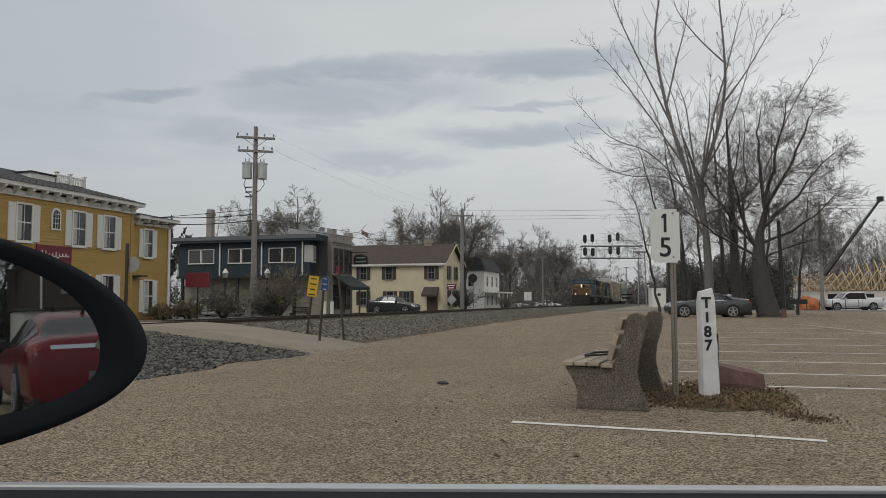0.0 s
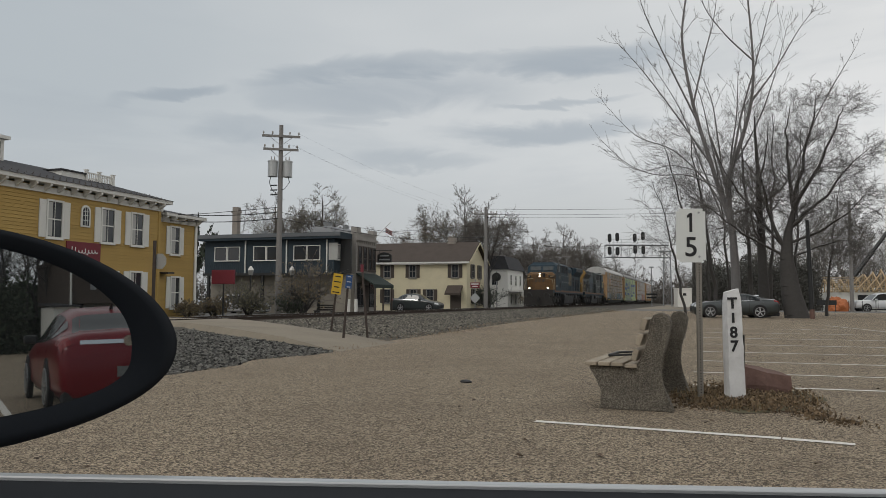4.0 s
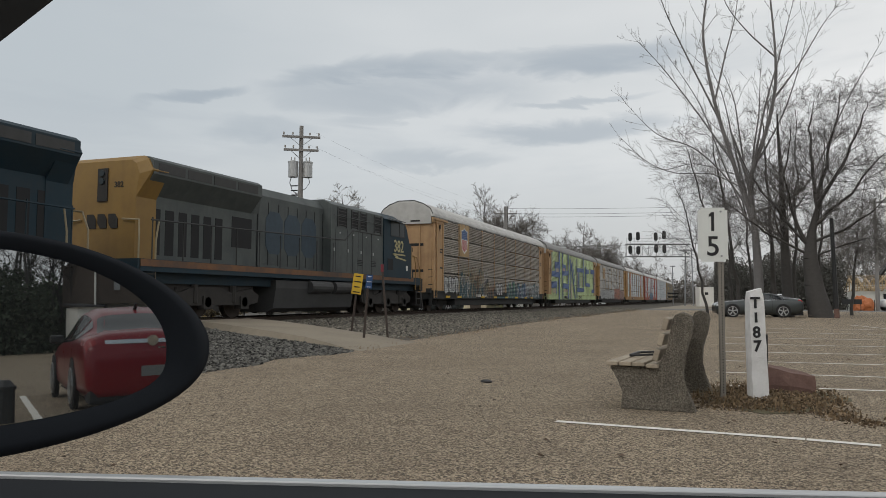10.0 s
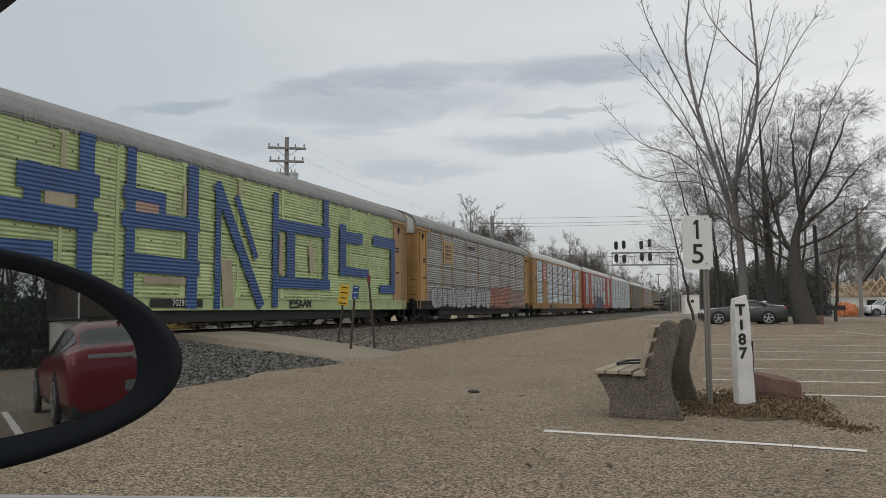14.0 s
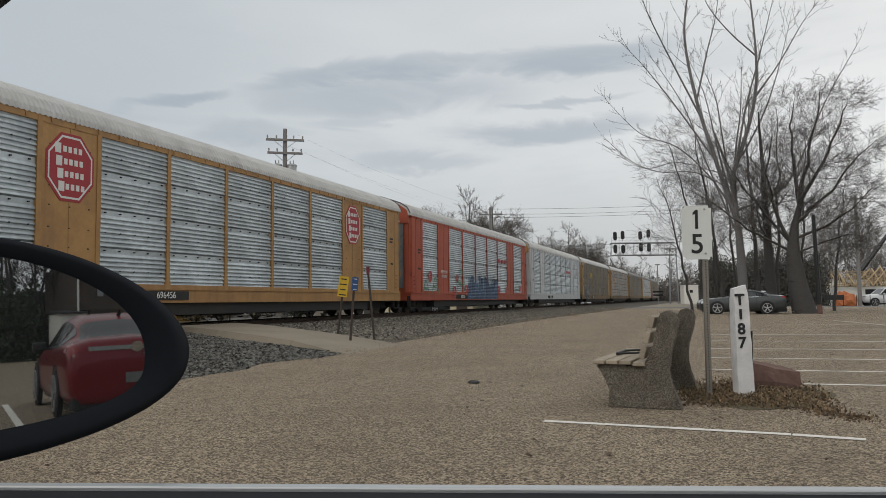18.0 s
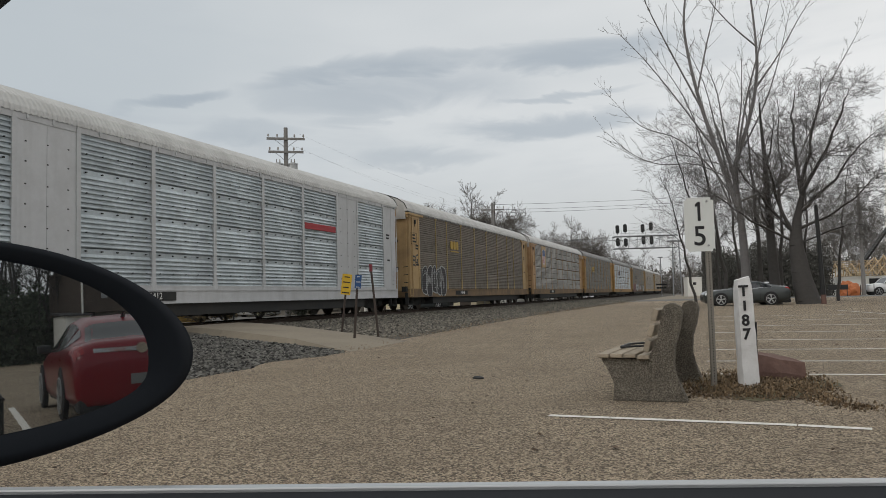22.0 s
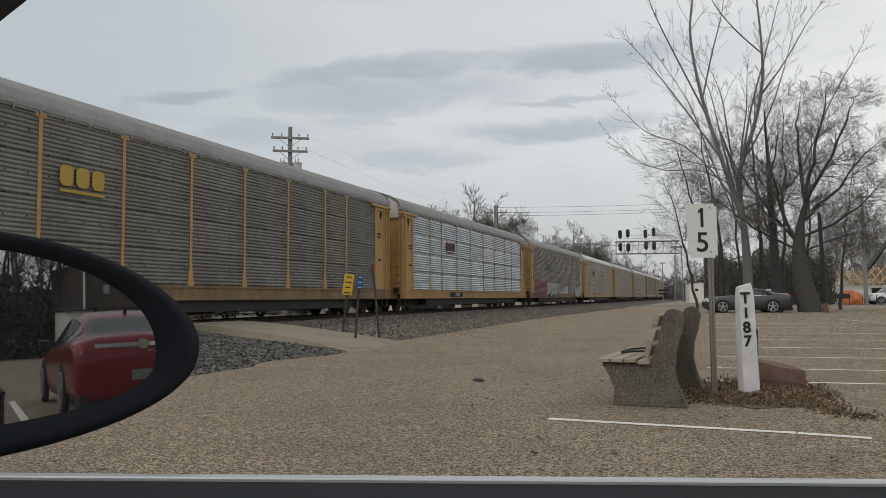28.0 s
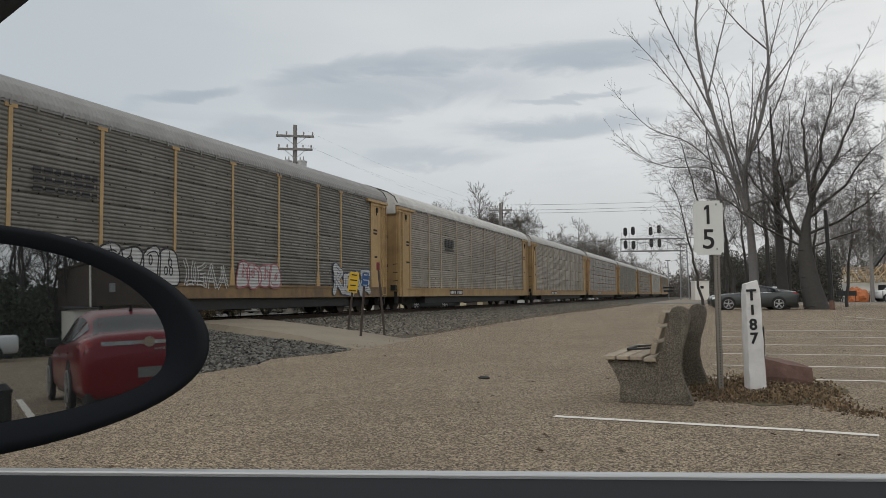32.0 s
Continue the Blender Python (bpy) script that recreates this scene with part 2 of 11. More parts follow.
def prism(bm, outline, axis, lo, hi):
    """A flat outline pushed along an axis: 'x' takes (y, z) pairs, 'y' (x, z), 'z' (x, y)."""
    def at(u, v, w):
        return {"x": (w, u, v), "y": (u, w, v), "z": (u, v, w)}[axis]
    a = [bm.verts.new(at(u, v, lo)) for u, v in outline]
    b = [bm.verts.new(at(u, v, hi)) for u, v in outline]
    n = len(a)
    bm.faces.new(a[::-1])
    bm.faces.new(b)
    for k in range(n):
        bm.faces.new((a[k], a[(k + 1) % n], b[(k + 1) % n], b[k]))


def loft(bm, rings, close=True):
    """Skin over rings of equal length."""
    vs = [[bm.verts.new(p) for p in ring] for ring in rings]
    n = len(vs[0])
    for a, b in zip(vs, vs[1:]):
        for k in range(n):
            bm.faces.new((a[k], a[(k + 1) % n], b[(k + 1) % n], b[k]))
    if close:
        bm.faces.new(vs[0][::-1])
        bm.faces.new(vs[-1])


def mesh_of(bm, name, material=None, smooth=False):
    bmesh.ops.recalc_face_normals(bm, faces=list(bm.faces))
    me = bpy.data.meshes.new(name)
    bm.to_mesh(me)
    bm.free()
    if material:
        me.materials.append(material)
    if smooth:
        for p in me.polygons:
            p.use_smooth = True
    return me


def part(name, bm, material, parent, label="", smooth=False):
    me = bm if isinstance(bm, bpy.types.Mesh) else mesh_of(bm, name, material, smooth)
    ob = new(name, me)
    ob.parent = parent
    if label:
        ob["label"] = label
    return ob


def thing(name, label, category, group="", m=None, kind=""):
    ob = new(name)
    ob.empty_display_size = 0.3
    if m is not None:
        ob.matrix_world = m
    return tagged(ob, label, category, group, kind)


def single(name, bm, material, label, category, group="", m=None, smooth=False, kind=""):
    ob = new(name, mesh_of(bm, name, material, smooth))
    if m is not None:
        ob.matrix_world = m
    return tagged(ob, label, category, group, kind)


def structure(name, bm, material, label, category, smooth=False):
    return single(name, bm, material, label, category, kind="structure", smooth=smooth)


def piece(name, me, material, parent, loc=(0, 0, 0), rot=(0, 0, 0), scl=None):
    """One of many alike pieces that share a mesh; the colour belongs to the piece."""
    ob = new(name, me)
    ob.parent = parent
    ob.location, ob.rotation_euler = loc, rot
    if scl:
        ob.scale = scl
    if material is not None:
        if not me.materials:
            me.materials.append(material)
        elif me.materials[0] is not material:
            ob.material_slots[0].link = "OBJECT"
            ob.material_slots[0].material = material
    return ob


def lines_text(body, size, name, material, parent=None, depth=0.004, m=None, bold=0.0):
    cu = bpy.data.curves.new(name, "FONT")
    cu.body, cu.size, cu.extrude, cu.align_x, cu.align_y = body, size, depth, "CENTER", "CENTER"
    cu.offset = bold
    tmp = bpy.data.objects.new(name, cu)
    scene.collection.objects.link(tmp)
    dg = bpy.context.evaluated_depsgraph_get()
    me = bpy.data.meshes.new_from_object(tmp.evaluated_get(dg))
    bpy.data.objects.remove(tmp)
    me.materials.clear()
    me.materials.append(material)
    ob = new(name, me)
    ob.parent = parent
    if m is not None:
        ob.matrix_local = m
    return ob

# ---- the ground, the lot and the railway bed ----
M_EARTH = mat("dry_winter_turf", (0.13, 0.115, 0.062), 0.95, grain=0.6, scale=6, dark=(0.06, 0.05, 0.03), stain=0.6, stain_scale=0.15, bump=0.5)
M_LOT = mat("tan_chip_seal", (0.285, 0.217, 0.152), 0.92, grain=0.5, scale=11.0, dark=(0.165, 0.125, 0.085), bump=1.1, stain=0.4, stain_scale=0.5,
            coarse=(26.0, 0.45, (0.12, 0.094, 0.066)), chips=(78.0, (0.05, 0.039, 0.028), (0.355, 0.275, 0.188), (0.74, 0.605, 0.43), 0.92))
M_STREET = mat("worn_street_asphalt", (0.17, 0.165, 0.155), 0.9, grain=0.5, scale=40, bump=0.4, stain=0.3, stain_scale=0.3)
# darkened: the shade in gaps between the loose stones is in this colour
M_GRAVEL = mat("grey_crushed_stone", (0.09, 0.08, 0.064), 0.95, grain=0.8, scale=14, dark=(0.04, 0.035, 0.028), bump=1.0, stain=0.35, stain_scale=0.4)
M_STONE = mat("loose_ballast_stone", (0.165, 0.152, 0.126), 0.9, grain=0.4, scale=9, island=0.75)
M_DARKSTONE = mat("dirty_ballast_stone", (0.1, 0.097, 0.088), 0.92, grain=0.5, scale=14, island=1.0)
M_CONC = mat("pale_worn_concrete", (0.26, 0.222, 0.168), 0.9, grain=0.35, scale=30, stain=0.3, stain_scale=0.8, bump=0.3)
M_PAINT = mat("worn_white_line_paint", (0.72, 0.70, 0.64), 0.8, grain=0.45, scale=45, dark=(0.36, 0.31, 0.25))
M_TIE = mat("weathered_oak_tie", (0.075, 0.06, 0.048), 0.95, grain=0.5, scale=20, vary=0.3, bump=0.4)
M_RAIL = mat("rusty_rail_steel", (0.06, 0.042, 0.032), 0.75, 0.2, grain=0.4, scale=30)
M_RAILTOP = mat("polished_rail_head", (0.45, 0.44, 0.43), 0.3, 1.0)


def lot_z(x, y):
    u = min(max((y - 14) / 24, 0), 1)
    return 0.14 * u * u * (3 - 2 * u)


def sheet(name, xs, ys, zf, material, label, category, thick=0.0):
    bm = bm_new()
    g = [[bm.verts.new((x, y, zf(x, y))) for x in xs] for y in ys]
    for a, b in zip(g, g[1:]):
        for k in range(len(xs) - 1):
            bm.faces.new((a[k], a[k + 1], b[k + 1], b[k]))
    return structure(name, bm, material, label, category)


def steps(a, b, n):
    return [a + (b - a) * k / n for k in range(n + 1)]


def ground_z(x, y):
    return -0.12


sheet("ground", [-2500, -800, -300, -120, -60, 60, 120, 300, 800, 2500], [-2500, -800, -300, -100, 0, 100, 200, 400, 800, 2500], ground_z, M_EARTH,
      "dry brown winter turf reaching to the far woods", "ground")
sheet("pavement", steps(-7.9, 70, 30), steps(-45, 76, 60), lot_z, M_LOT, "tan chip-sealed car park with worn painted lines", "car park")
sheet("road_1", [-8.3, 70], [76, 92], lambda x, y: 0.13 if y < 80 else 0.10, M_STREET, "grey asphalt street beyond the car park", "road")
sheet("road_2", [-150, -60, -20.8], [-60, 0, 62, 160, 260], lambda x, y: -0.03, M_STREET, "asphalt street beyond the railway", "road")
sheet("road_3", [-8.6, 8], [92, 104, 300], lambda x, y: 0.08, M_CONC, "pale worn road running beside the track", "road")

BED = [(-27, -0.1), (-20.6, -0.02), (-18.9, 0.3), (-13.6, 0.3), (-12.9, 0.22), (-11.0, 0.13), (-9.2, 0.07), (-7.85, 0.015)]


def bed_z(x):
    for (a, za), (b, zb) in zip(BED, BED[1:]):
        if a <= x <= b:
            return za + (zb - za) * (x - a) / (b - a)
    return 0.0


CURVE_S, CURVE_R = 214.0, 330.0


def line_at(s):
    """Place and heading of the track s metres along it: straight, then bending away behind the woods."""
    if s <= CURVE_S:
        return Vector((LINE_X, s, RAIL_Z)), 0.0
    a = (s - CURVE_S) / CURVE_R
    return Vector((LINE_X - CURVE_R * (1 - math.cos(a)), CURVE_S + CURVE_R * math.sin(a), RAIL_Z)), a


def along(name, section, s_values, material, label, category):
    bm = bm_new()
    prev = None
    for s in s_values:
        p, a = line_at(s)
        side = Vector((math.cos(a), math.sin(a), 0))
        ring = [bm.verts.new(Vector((p.x, p.y, 0)) + side * u + Vector((0, 0, z))) for u, z in section]
        if prev:
            for k in range(len(ring) - 1):
                bm.faces.new((prev[k], prev[k + 1], ring[k + 1], ring[k]))
        prev = ring
    return structure(name, bm, material, label, category)


S_ALL = steps(-420, 210, 60) + steps(214, 900, 60)
along("railway_bed", [(x - LINE_X, z) for x, z in BED], S_ALL, M_GRAVEL, "grey crushed-stone railway bed beside the car park", "railway bed")
for n, u in enumerate((-0.755, 0.755)):
    r = along("rail", [(u - 0.075, 0.3), (u - 0.075, 0.325), (u - 0.012, 0.345), (u - 0.012, 0.41), (u - 0.037, 0.42), (u - 0.037, 0.455),
                       (u + 0.037, 0.455), (u + 0.037, 0.42), (u + 0.012, 0.41), (u + 0.012, 0.345), (u + 0.075, 0.325), (u + 0.075, 0.3)],
              S_ALL, M_RAIL, "rusty steel rail with a worn bright head", "rail")
    bm = bm_new()
    prev = None
    for s in S_ALL:
        p, a = line_at(s)
        side = Vector((math.cos(a), math.sin(a), 0))
        ring = [bm.verts.new(Vector((p.x, p.y, 0.459)) + side * (u + e)) for e in (-0.03, 0.03)]
        if prev:
            bm.faces.new((prev[0], prev[1], ring[1], ring[0]))
        prev = ring
    part("running_surface", bm, M_RAILTOP, r, "bright worn steel")


def sleepers():
    bm = bm_new()
    box(bm, -1.3, 1.3, -0.115, 0.115, 0.16, 0.325)
    me = mesh_of(bevelled(bm, 0.012), "tie", M_TIE)
    bed = thing("sleepers", "weathered wooden railway sleepers bedded in crushed stone", "sleepers", kind="structure")
    rnd = random.Random(5)
    for k in range(300):
        piece("tie", me, M_TIE, bed, (LINE_X + rnd.uniform(-0.03, 0.03), -10 + k * 0.52, rnd.uniform(-0.01, 0.012)), (0, 0, rnd.uniform(-0.012, 0.012)))


def stones(name, count, zone, lo, hi, material, label, seed):
    """Loose stones, each a rough lump of its own, lying on the bed."""
    rnd = random.Random(seed)
    base = [(-1, -0.8, -0.5), (0.9, -1, -0.45), (1, 0.8, -0.5), (-0.8, 1, -0.5), (-0.6, -0.5, 0.55), (0.7, -0.6, 0.5), (0.5, 0.7, 0.6), (-0.7, 0.5, 0.45)]
    faces = [(0, 3, 2, 1), (4, 5, 6, 7), (0, 1, 5, 4), (1, 2, 6, 5), (2, 3, 7, 6), (3, 0, 4, 7)]
    V, Fc = [], []
    for _ in range(count):
        x, y = zone(rnd)
        r = lo + (hi - lo) * rnd.random() ** 2
        rot = Euler((rnd.uniform(-0.7, 0.7), rnd.uniform(-0.7, 0.7), rnd.uniform(0, 6.3))).to_matrix()
        k = len(V)
        sx, sy, sz = rnd.uniform(0.7, 1.3), rnd.uniform(0.7, 1.2), rnd.uniform(0.6, 1.0)
        z = bed_z(x) + r * 0.35
        for p in base:
            q = rot @ Vector((p[0] * sx * rnd.uniform(0.75, 1.1), p[1] * sy * rnd.uniform(0.75, 1.1), p[2] * sz)) * r
            V.append((x + q.x, y + q.y, z + q.z))
        Fc += [tuple(k + i for i in f) for f in faces]
    me = bpy.data.meshes.new(name)
    me.from_pydata(V, [], Fc)
    me.materials.append(material)
    tagged(new(name, me), label, "gravel", kind="stuff")


def zone_ramp_side(r):
    while True:
        x, y = r.uniform(-13.2, -7.3), r.uniform(6.5, 18)
        edge = 14.6 + (-7.3 - x) * 0.55
        if y < edge and (x < -7.5 - 0.25 * math.sin(y * 1.7) + 0.3 * min(1, max(0, (13 - y) / 4))):
            return x, y


def zone_far(r):
    while True:
        y = 17 + (92 - 17) * r.random() ** 1.7
        x = r.uniform(-14.9, -8.0 + 0.35 * math.sin(y * 0.6) + 0.2 * math.sin(y * 1.9))
        if y > 18.3 + (-7.3 - x) * 0.48:
            return x, y


def crossing_walk():
    """The concrete footway that climbs from the lot to the track."""
    bm = bm_new()
    near = [(-7.2, 14.6), (-8.2, 15.2), (-9.5, 16.1), (-11.5, 16.9), (-13.3, 17.8), (-14.9, 18.5)]
    far = [(-7.2, 18.1), (-8.2, 18.3), (-9.5, 18.9), (-11.5, 19.8), (-13.3, 20.8), (-14.9, 21.6)]
    top = []
    for k in range(41):
        u = k / 40
        x = -7.2 - 7.7 * u
        b, d = (float(np.interp(-x, [-p[0] for p in e], [p[1] for p in e])) for e in (near, far))
        b += 0.09 * noise.noise(Vector((x * 2.3, 1, 0))) + 0.05 * noise.noise(Vector((x * 7, 2, 0)))
        z = -0.012 + 0.455 * (1 - (1 - u) ** 1.7)
        top.append((bm.verts.new((x, b, z)), bm.verts.new((x, d, z)), bm.verts.new((x, b - 0.16 - 0.3 * u, z - 0.2 - 0.15 * u)), bm.verts.new((x, d + 0.05, z - 0.3))))
    for p, q in zip(top, top[1:]):
        bm.faces.new((p[0], q[0], q[1], p[1]))
        bm.faces.new((p[2], q[2], q[0], p[0]))
        bm.faces.new((p[1], q[1], q[3], p[3]))
    structure("pavement_ramp", bm, M_CONC, "pale concrete footway climbing to the track crossing", "footway")
    bm = bm_new()
    box(bm, -16.87, -15.53, 18.3, 21.6, 0.3, 0.44)
    structure("crossing_panel", bm, M_CONC, "concrete crossing panel between the rails", "crossing")
    bm = bm_new()
    prism(bm, [(-28.0, 0.02), (-17.5, 0.02), (-17.5, 0.43), (-19.5, 0.40), (-28.0, 0.06)], "y", 18.6, 23.5)
    structure("far_ramp", bm, M_CONC, "pale concrete footway beyond the track", "footway")


def painted_lines():
    lot = thing("parking_lines", "worn white painted parking bay lines on chip seal", "road marking", kind="structure")
    rows = [((-1.49, 6.955), (0.55, 6.80)), ((0.56, 6.795), (1.07, 6.715)), ((9.3, 2.92), (14.5, 3.9))]
    rows += [((-0.2, y), (18, y + 0.75)) for y in (10.7, 12.6, 15.0, 17.6, 20.4, 23.4, 26.6)]
    rows += [((4.55, 34.5), (7.2, 22.0)), ((-0.5, 29.8), (4.8, 30.2))]
    for a, b in rows:
        bm = bm_new()
        a, b = Vector((*a, 0)), Vector((*b, 0))
        d = (b - a).normalized()
        s = Vector((-d.y, d.x, 0)) * 0.05
        n = 14
        prev = None
        for k in range(n + 1):
            p = a.lerp(b, k / n)
            w = s * (1 + 0.12 * math.sin(k * 2.3 + a.y))
            ring = [bm.verts.new((q.x, q.y, lot_z(q.x, q.y) + 0.005)) for q in (p - w, p + w)]
            if prev:
                bm.faces.new((prev[0], prev[1], ring[1], ring[0]))
            prev = ring
        part("line", bm, M_PAINT, lot)


# ---- the train ----
M_OCHRE = mat("weathered_ochre_paint", (0.47, 0.285, 0.1), 0.6, grain=0.25, scale=5, dark=(0.2, 0.1, 0.05), stain=0.4, stain_scale=0.9, streak=0.5, vary=0.1)
M_PEACH = mat("faded_peach_paint", (0.46, 0.295, 0.15), 0.6, grain=0.25, scale=5, dark=(0.2, 0.11, 0.06), stain=0.4, stain_scale=0.9, streak=0.5, vary=0.1)
M_CREAM = mat("faded_cream_yellow_paint", (0.47, 0.325, 0.155), 0.6, grain=0.3, scale=5, dark=(0.2, 0.125, 0.07), stain=0.45, stain_scale=0.9, streak=0.5, vary=0.08)
M_REDBOX = mat("faded_orange_red_paint", (0.42, 0.085, 0.04), 0.6, grain=0.25, scale=5, dark=(0.2, 0.05, 0.035), stain=0.35, streak=0.45, vary=0.08)
M_SILVER = mat("pale_grey_paint", (0.52, 0.53, 0.54), 0.5, grain=0.2, scale=5, dark=(0.3, 0.3, 0.3), stain=0.25, streak=0.35, vary=0.06)
M_PAN_TAN = mat("grimy_galvanised_screen", (0.385, 0.352, 0.305), 0.6, 0.25, grain=0.35, scale=6, dark=(0.11, 0.095, 0.08), stain=0.45, stain_scale=0.7, streak=0.3, vary=0.13)
M_YELPOST = mat("worn_yellow_post_paint", (0.35, 0.262, 0.1), 0.6, grain=0.3, scale=5, dark=(0.2, 0.13, 0.06), stain=0.4, streak=0.4, vary=0.1)
M_DKLOGO = mat("dark_maroon_logo_paint", (0.07, 0.03, 0.032), 0.6, grain=0.2, scale=8)
M_PAN_BROWN = mat("brown_grimed_screen", (0.21, 0.185, 0.15), 0.65, 0.2, grain=0.35, scale=6, dark=(0.075, 0.06, 0.048), stain=0.5, streak=0.4, vary=0.12)
M_LOGOYEL = mat("faded_lettering_yellow", (0.45, 0.30, 0.045), 0.6, grain=0.3, scale=8, dark=(0.26, 0.17, 0.05))
M_PAN_GREY = mat("dull_galvanised_screen", (0.43, 0.42, 0.39), 0.55, 0.3, grain=0.3, scale=6, dark=(0.13, 0.125, 0.12), stain=0.4, stain_scale=0.7, streak=0.3, vary=0.12)
M_PAN_BRIGHT = mat("clean_galvanised_screen", (0.52, 0.575, 0.60), 0.4, 0.5, grain=0.3, scale=6, dark=(0.17, 0.195, 0.21), stain=0.5, stain_scale=0.8, vary=0.12)
M_PAN_GREEN = mat("lime_green_spray_paint", (0.50, 0.62, 0.31), 0.6, grain=0.25, scale=5, dark=(0.30, 0.30, 0.17), stain=0.45, vary=0.1)
M_ROOF = mat("pale_galvanised_roof", (0.50, 0.50, 0.485), 0.55, 0.2, grain=0.25, scale=4, dark=(0.26, 0.25, 0.24), stain=0.4, vary=0.12)
M_UNDER = mat("black_grimy_steel", (0.021, 0.023, 0.024), 0.85, grain=0.4, scale=8, dark=(0.042, 0.038, 0.032), stain=0.4)
M_WHEEL = mat("dusty_wheel_steel", (0.075, 0.06, 0.05), 0.7, 0.4, grain=0.4, scale=12)
M_GREYPOST = mat("faded_tan_post", (0.46, 0.39, 0.28), 0.6, grain=0.3, scale=5, stain=0.4, streak=0.4, vary=0.1)
M_BLUEBAR = mat("deep_blue_spray_paint", (0.035, 0.10, 0.28), 0.5, grain=0.45, scale=4, dark=(0.03, 0.05, 0.12), stain=0.4, ridge=0.106)
M_ORANGE = mat("weathered_orange_ochre_paint", (0.43, 0.245, 0.085), 0.6, grain=0.35, scale=5, dark=(0.2, 0.1, 0.05), stain=0.5, stain_scale=0.9, streak=0.5, vary=0.06)
M_ROOFGREY = mat("dull_grey_roof_steel", (0.27, 0.27, 0.265), 0.6, 0.2, grain=0.25, scale=4, dark=(0.16, 0.155, 0.15), stain=0.4, vary=0.08)
M_DOORGREY = mat("pale_bare_door_steel", (0.62, 0.62, 0.59), 0.6, 0.0, grain=0.3, scale=6, dark=(0.3, 0.27, 0.22), stain=0.4)
M_DOORBLUE = mat("dark_blue_grey_door_paint", (0.10, 0.145, 0.19), 0.6, grain=0.5, scale=6, dark=(0.4, 0.4, 0.38), stain=0.4)
M_PAN_DULL = mat("soot_greyed_screen", (0.215, 0.21, 0.19), 0.6, 0.3, grain=0.35, scale=6, dark=(0.08, 0.074, 0.064), stain=0.5, stain_scale=0.6, streak=0.35, vary=0.1)
M_WHITE = mat("dull_white_paint", (0.70, 0.70, 0.68), 0.55, grain=0.2, scale=8, dark=(0.45, 0.44, 0.42))
M_RED = mat("signal_red_paint", (0.36, 0.025, 0.035), 0.5, grain=0.15, scale=10)
M_YEL = mat("bright_sign_yellow", (0.62, 0.40, 0.03), 0.55, grain=0.15, scale=10)
M_SILLDIRT = mat("rust_dirtied_sill_paint", (0.27, 0.175, 0.085), 0.7, grain=0.4, scale=4, dark=(0.07, 0.055, 0.045), stain=0.6, stain_scale=0.8, streak=0.5)
M_SPRAY = {
    "teal": mat("teal_spray_paint", (0.022, 0.07, 0.085), 0.55, grain=0.35, scale=5, ridge=0.1),
    "sky": mat("pale_blue_spray_paint", (0.13, 0.27, 0.40), 0.55, grain=0.35, scale=5, ridge=0.1),
    "blue": mat("dusty_blue_spray_paint", (0.045, 0.085, 0.165), 0.55, grain=0.35, scale=5, ridge=0.1),
    "white": mat("white_spray_paint", (0.46, 0.47, 0.47), 0.55, grain=0.35, scale=5, ridge=0.1),
    "green": mat("leaf_green_spray_paint", (0.07, 0.27, 0.12), 0.55, grain=0.35, scale=5, ridge=0.1),
    "pink": mat("dusty_pink_spray_paint", (0.42, 0.27, 0.22), 0.55, grain=0.35, scale=5, ridge=0.1),
    "rose": mat("rose_spray_paint", (0.36, 0.12, 0.14), 0.55, grain=0.35, scale=5, ridge=0.1),
    "black": mat("black_spray_paint", (0.02, 0.02, 0.022), 0.55, ridge=0.1),
    "maroon": mat("maroon_spray_paint", (0.12, 0.033, 0.032), 0.55, grain=0.35, scale=5, ridge=0.1),
    "rust": mat("rust_brown_spray_paint", (0.22, 0.12, 0.06), 0.6, grain=0.35, scale=5, ridge=0.1),
    "tan": mat("pale_tan_spray_paint", (0.29, 0.25, 0.16), 0.6, grain=0.35, scale=5, ridge=0.1),
    "salmon": mat("salmon_spray_paint", (0.42, 0.17, 0.11), 0.55, grain=0.35, scale=5, ridge=0.1),
    "navy": mat("navy_spray_paint", (0.015, 0.03, 0.09), 0.55, grain=0.3, scale=5, ridge=0.1),
    "red": mat("bright_red_spray_paint", (0.42, 0.03, 0.03), 0.5, grain=0.3, scale=5, ridge=0.1)}

BODY = CAR              # length of an autorack over its couplers
HALF = 1.5              # half its width
LEAD, TAIL = 0.62, 26.82   # where its two ends stand
SILL, EAVE, PEAK = 1.05, 5.08, 5.92
EDGES = (2.35, 4.87, 6.71, 9.38, 12.15, 14.89, 17.61, 20.40, 22.28, 25.09)
BAY0 = EDGES[0]
BAYS = len(EDGES) - 1
ROWS, ROW = 4, 0.965
CACHE = {}


def cached(name, make):
    if name not in CACHE:
        CACHE[name] = make()
    return CACHE[name]


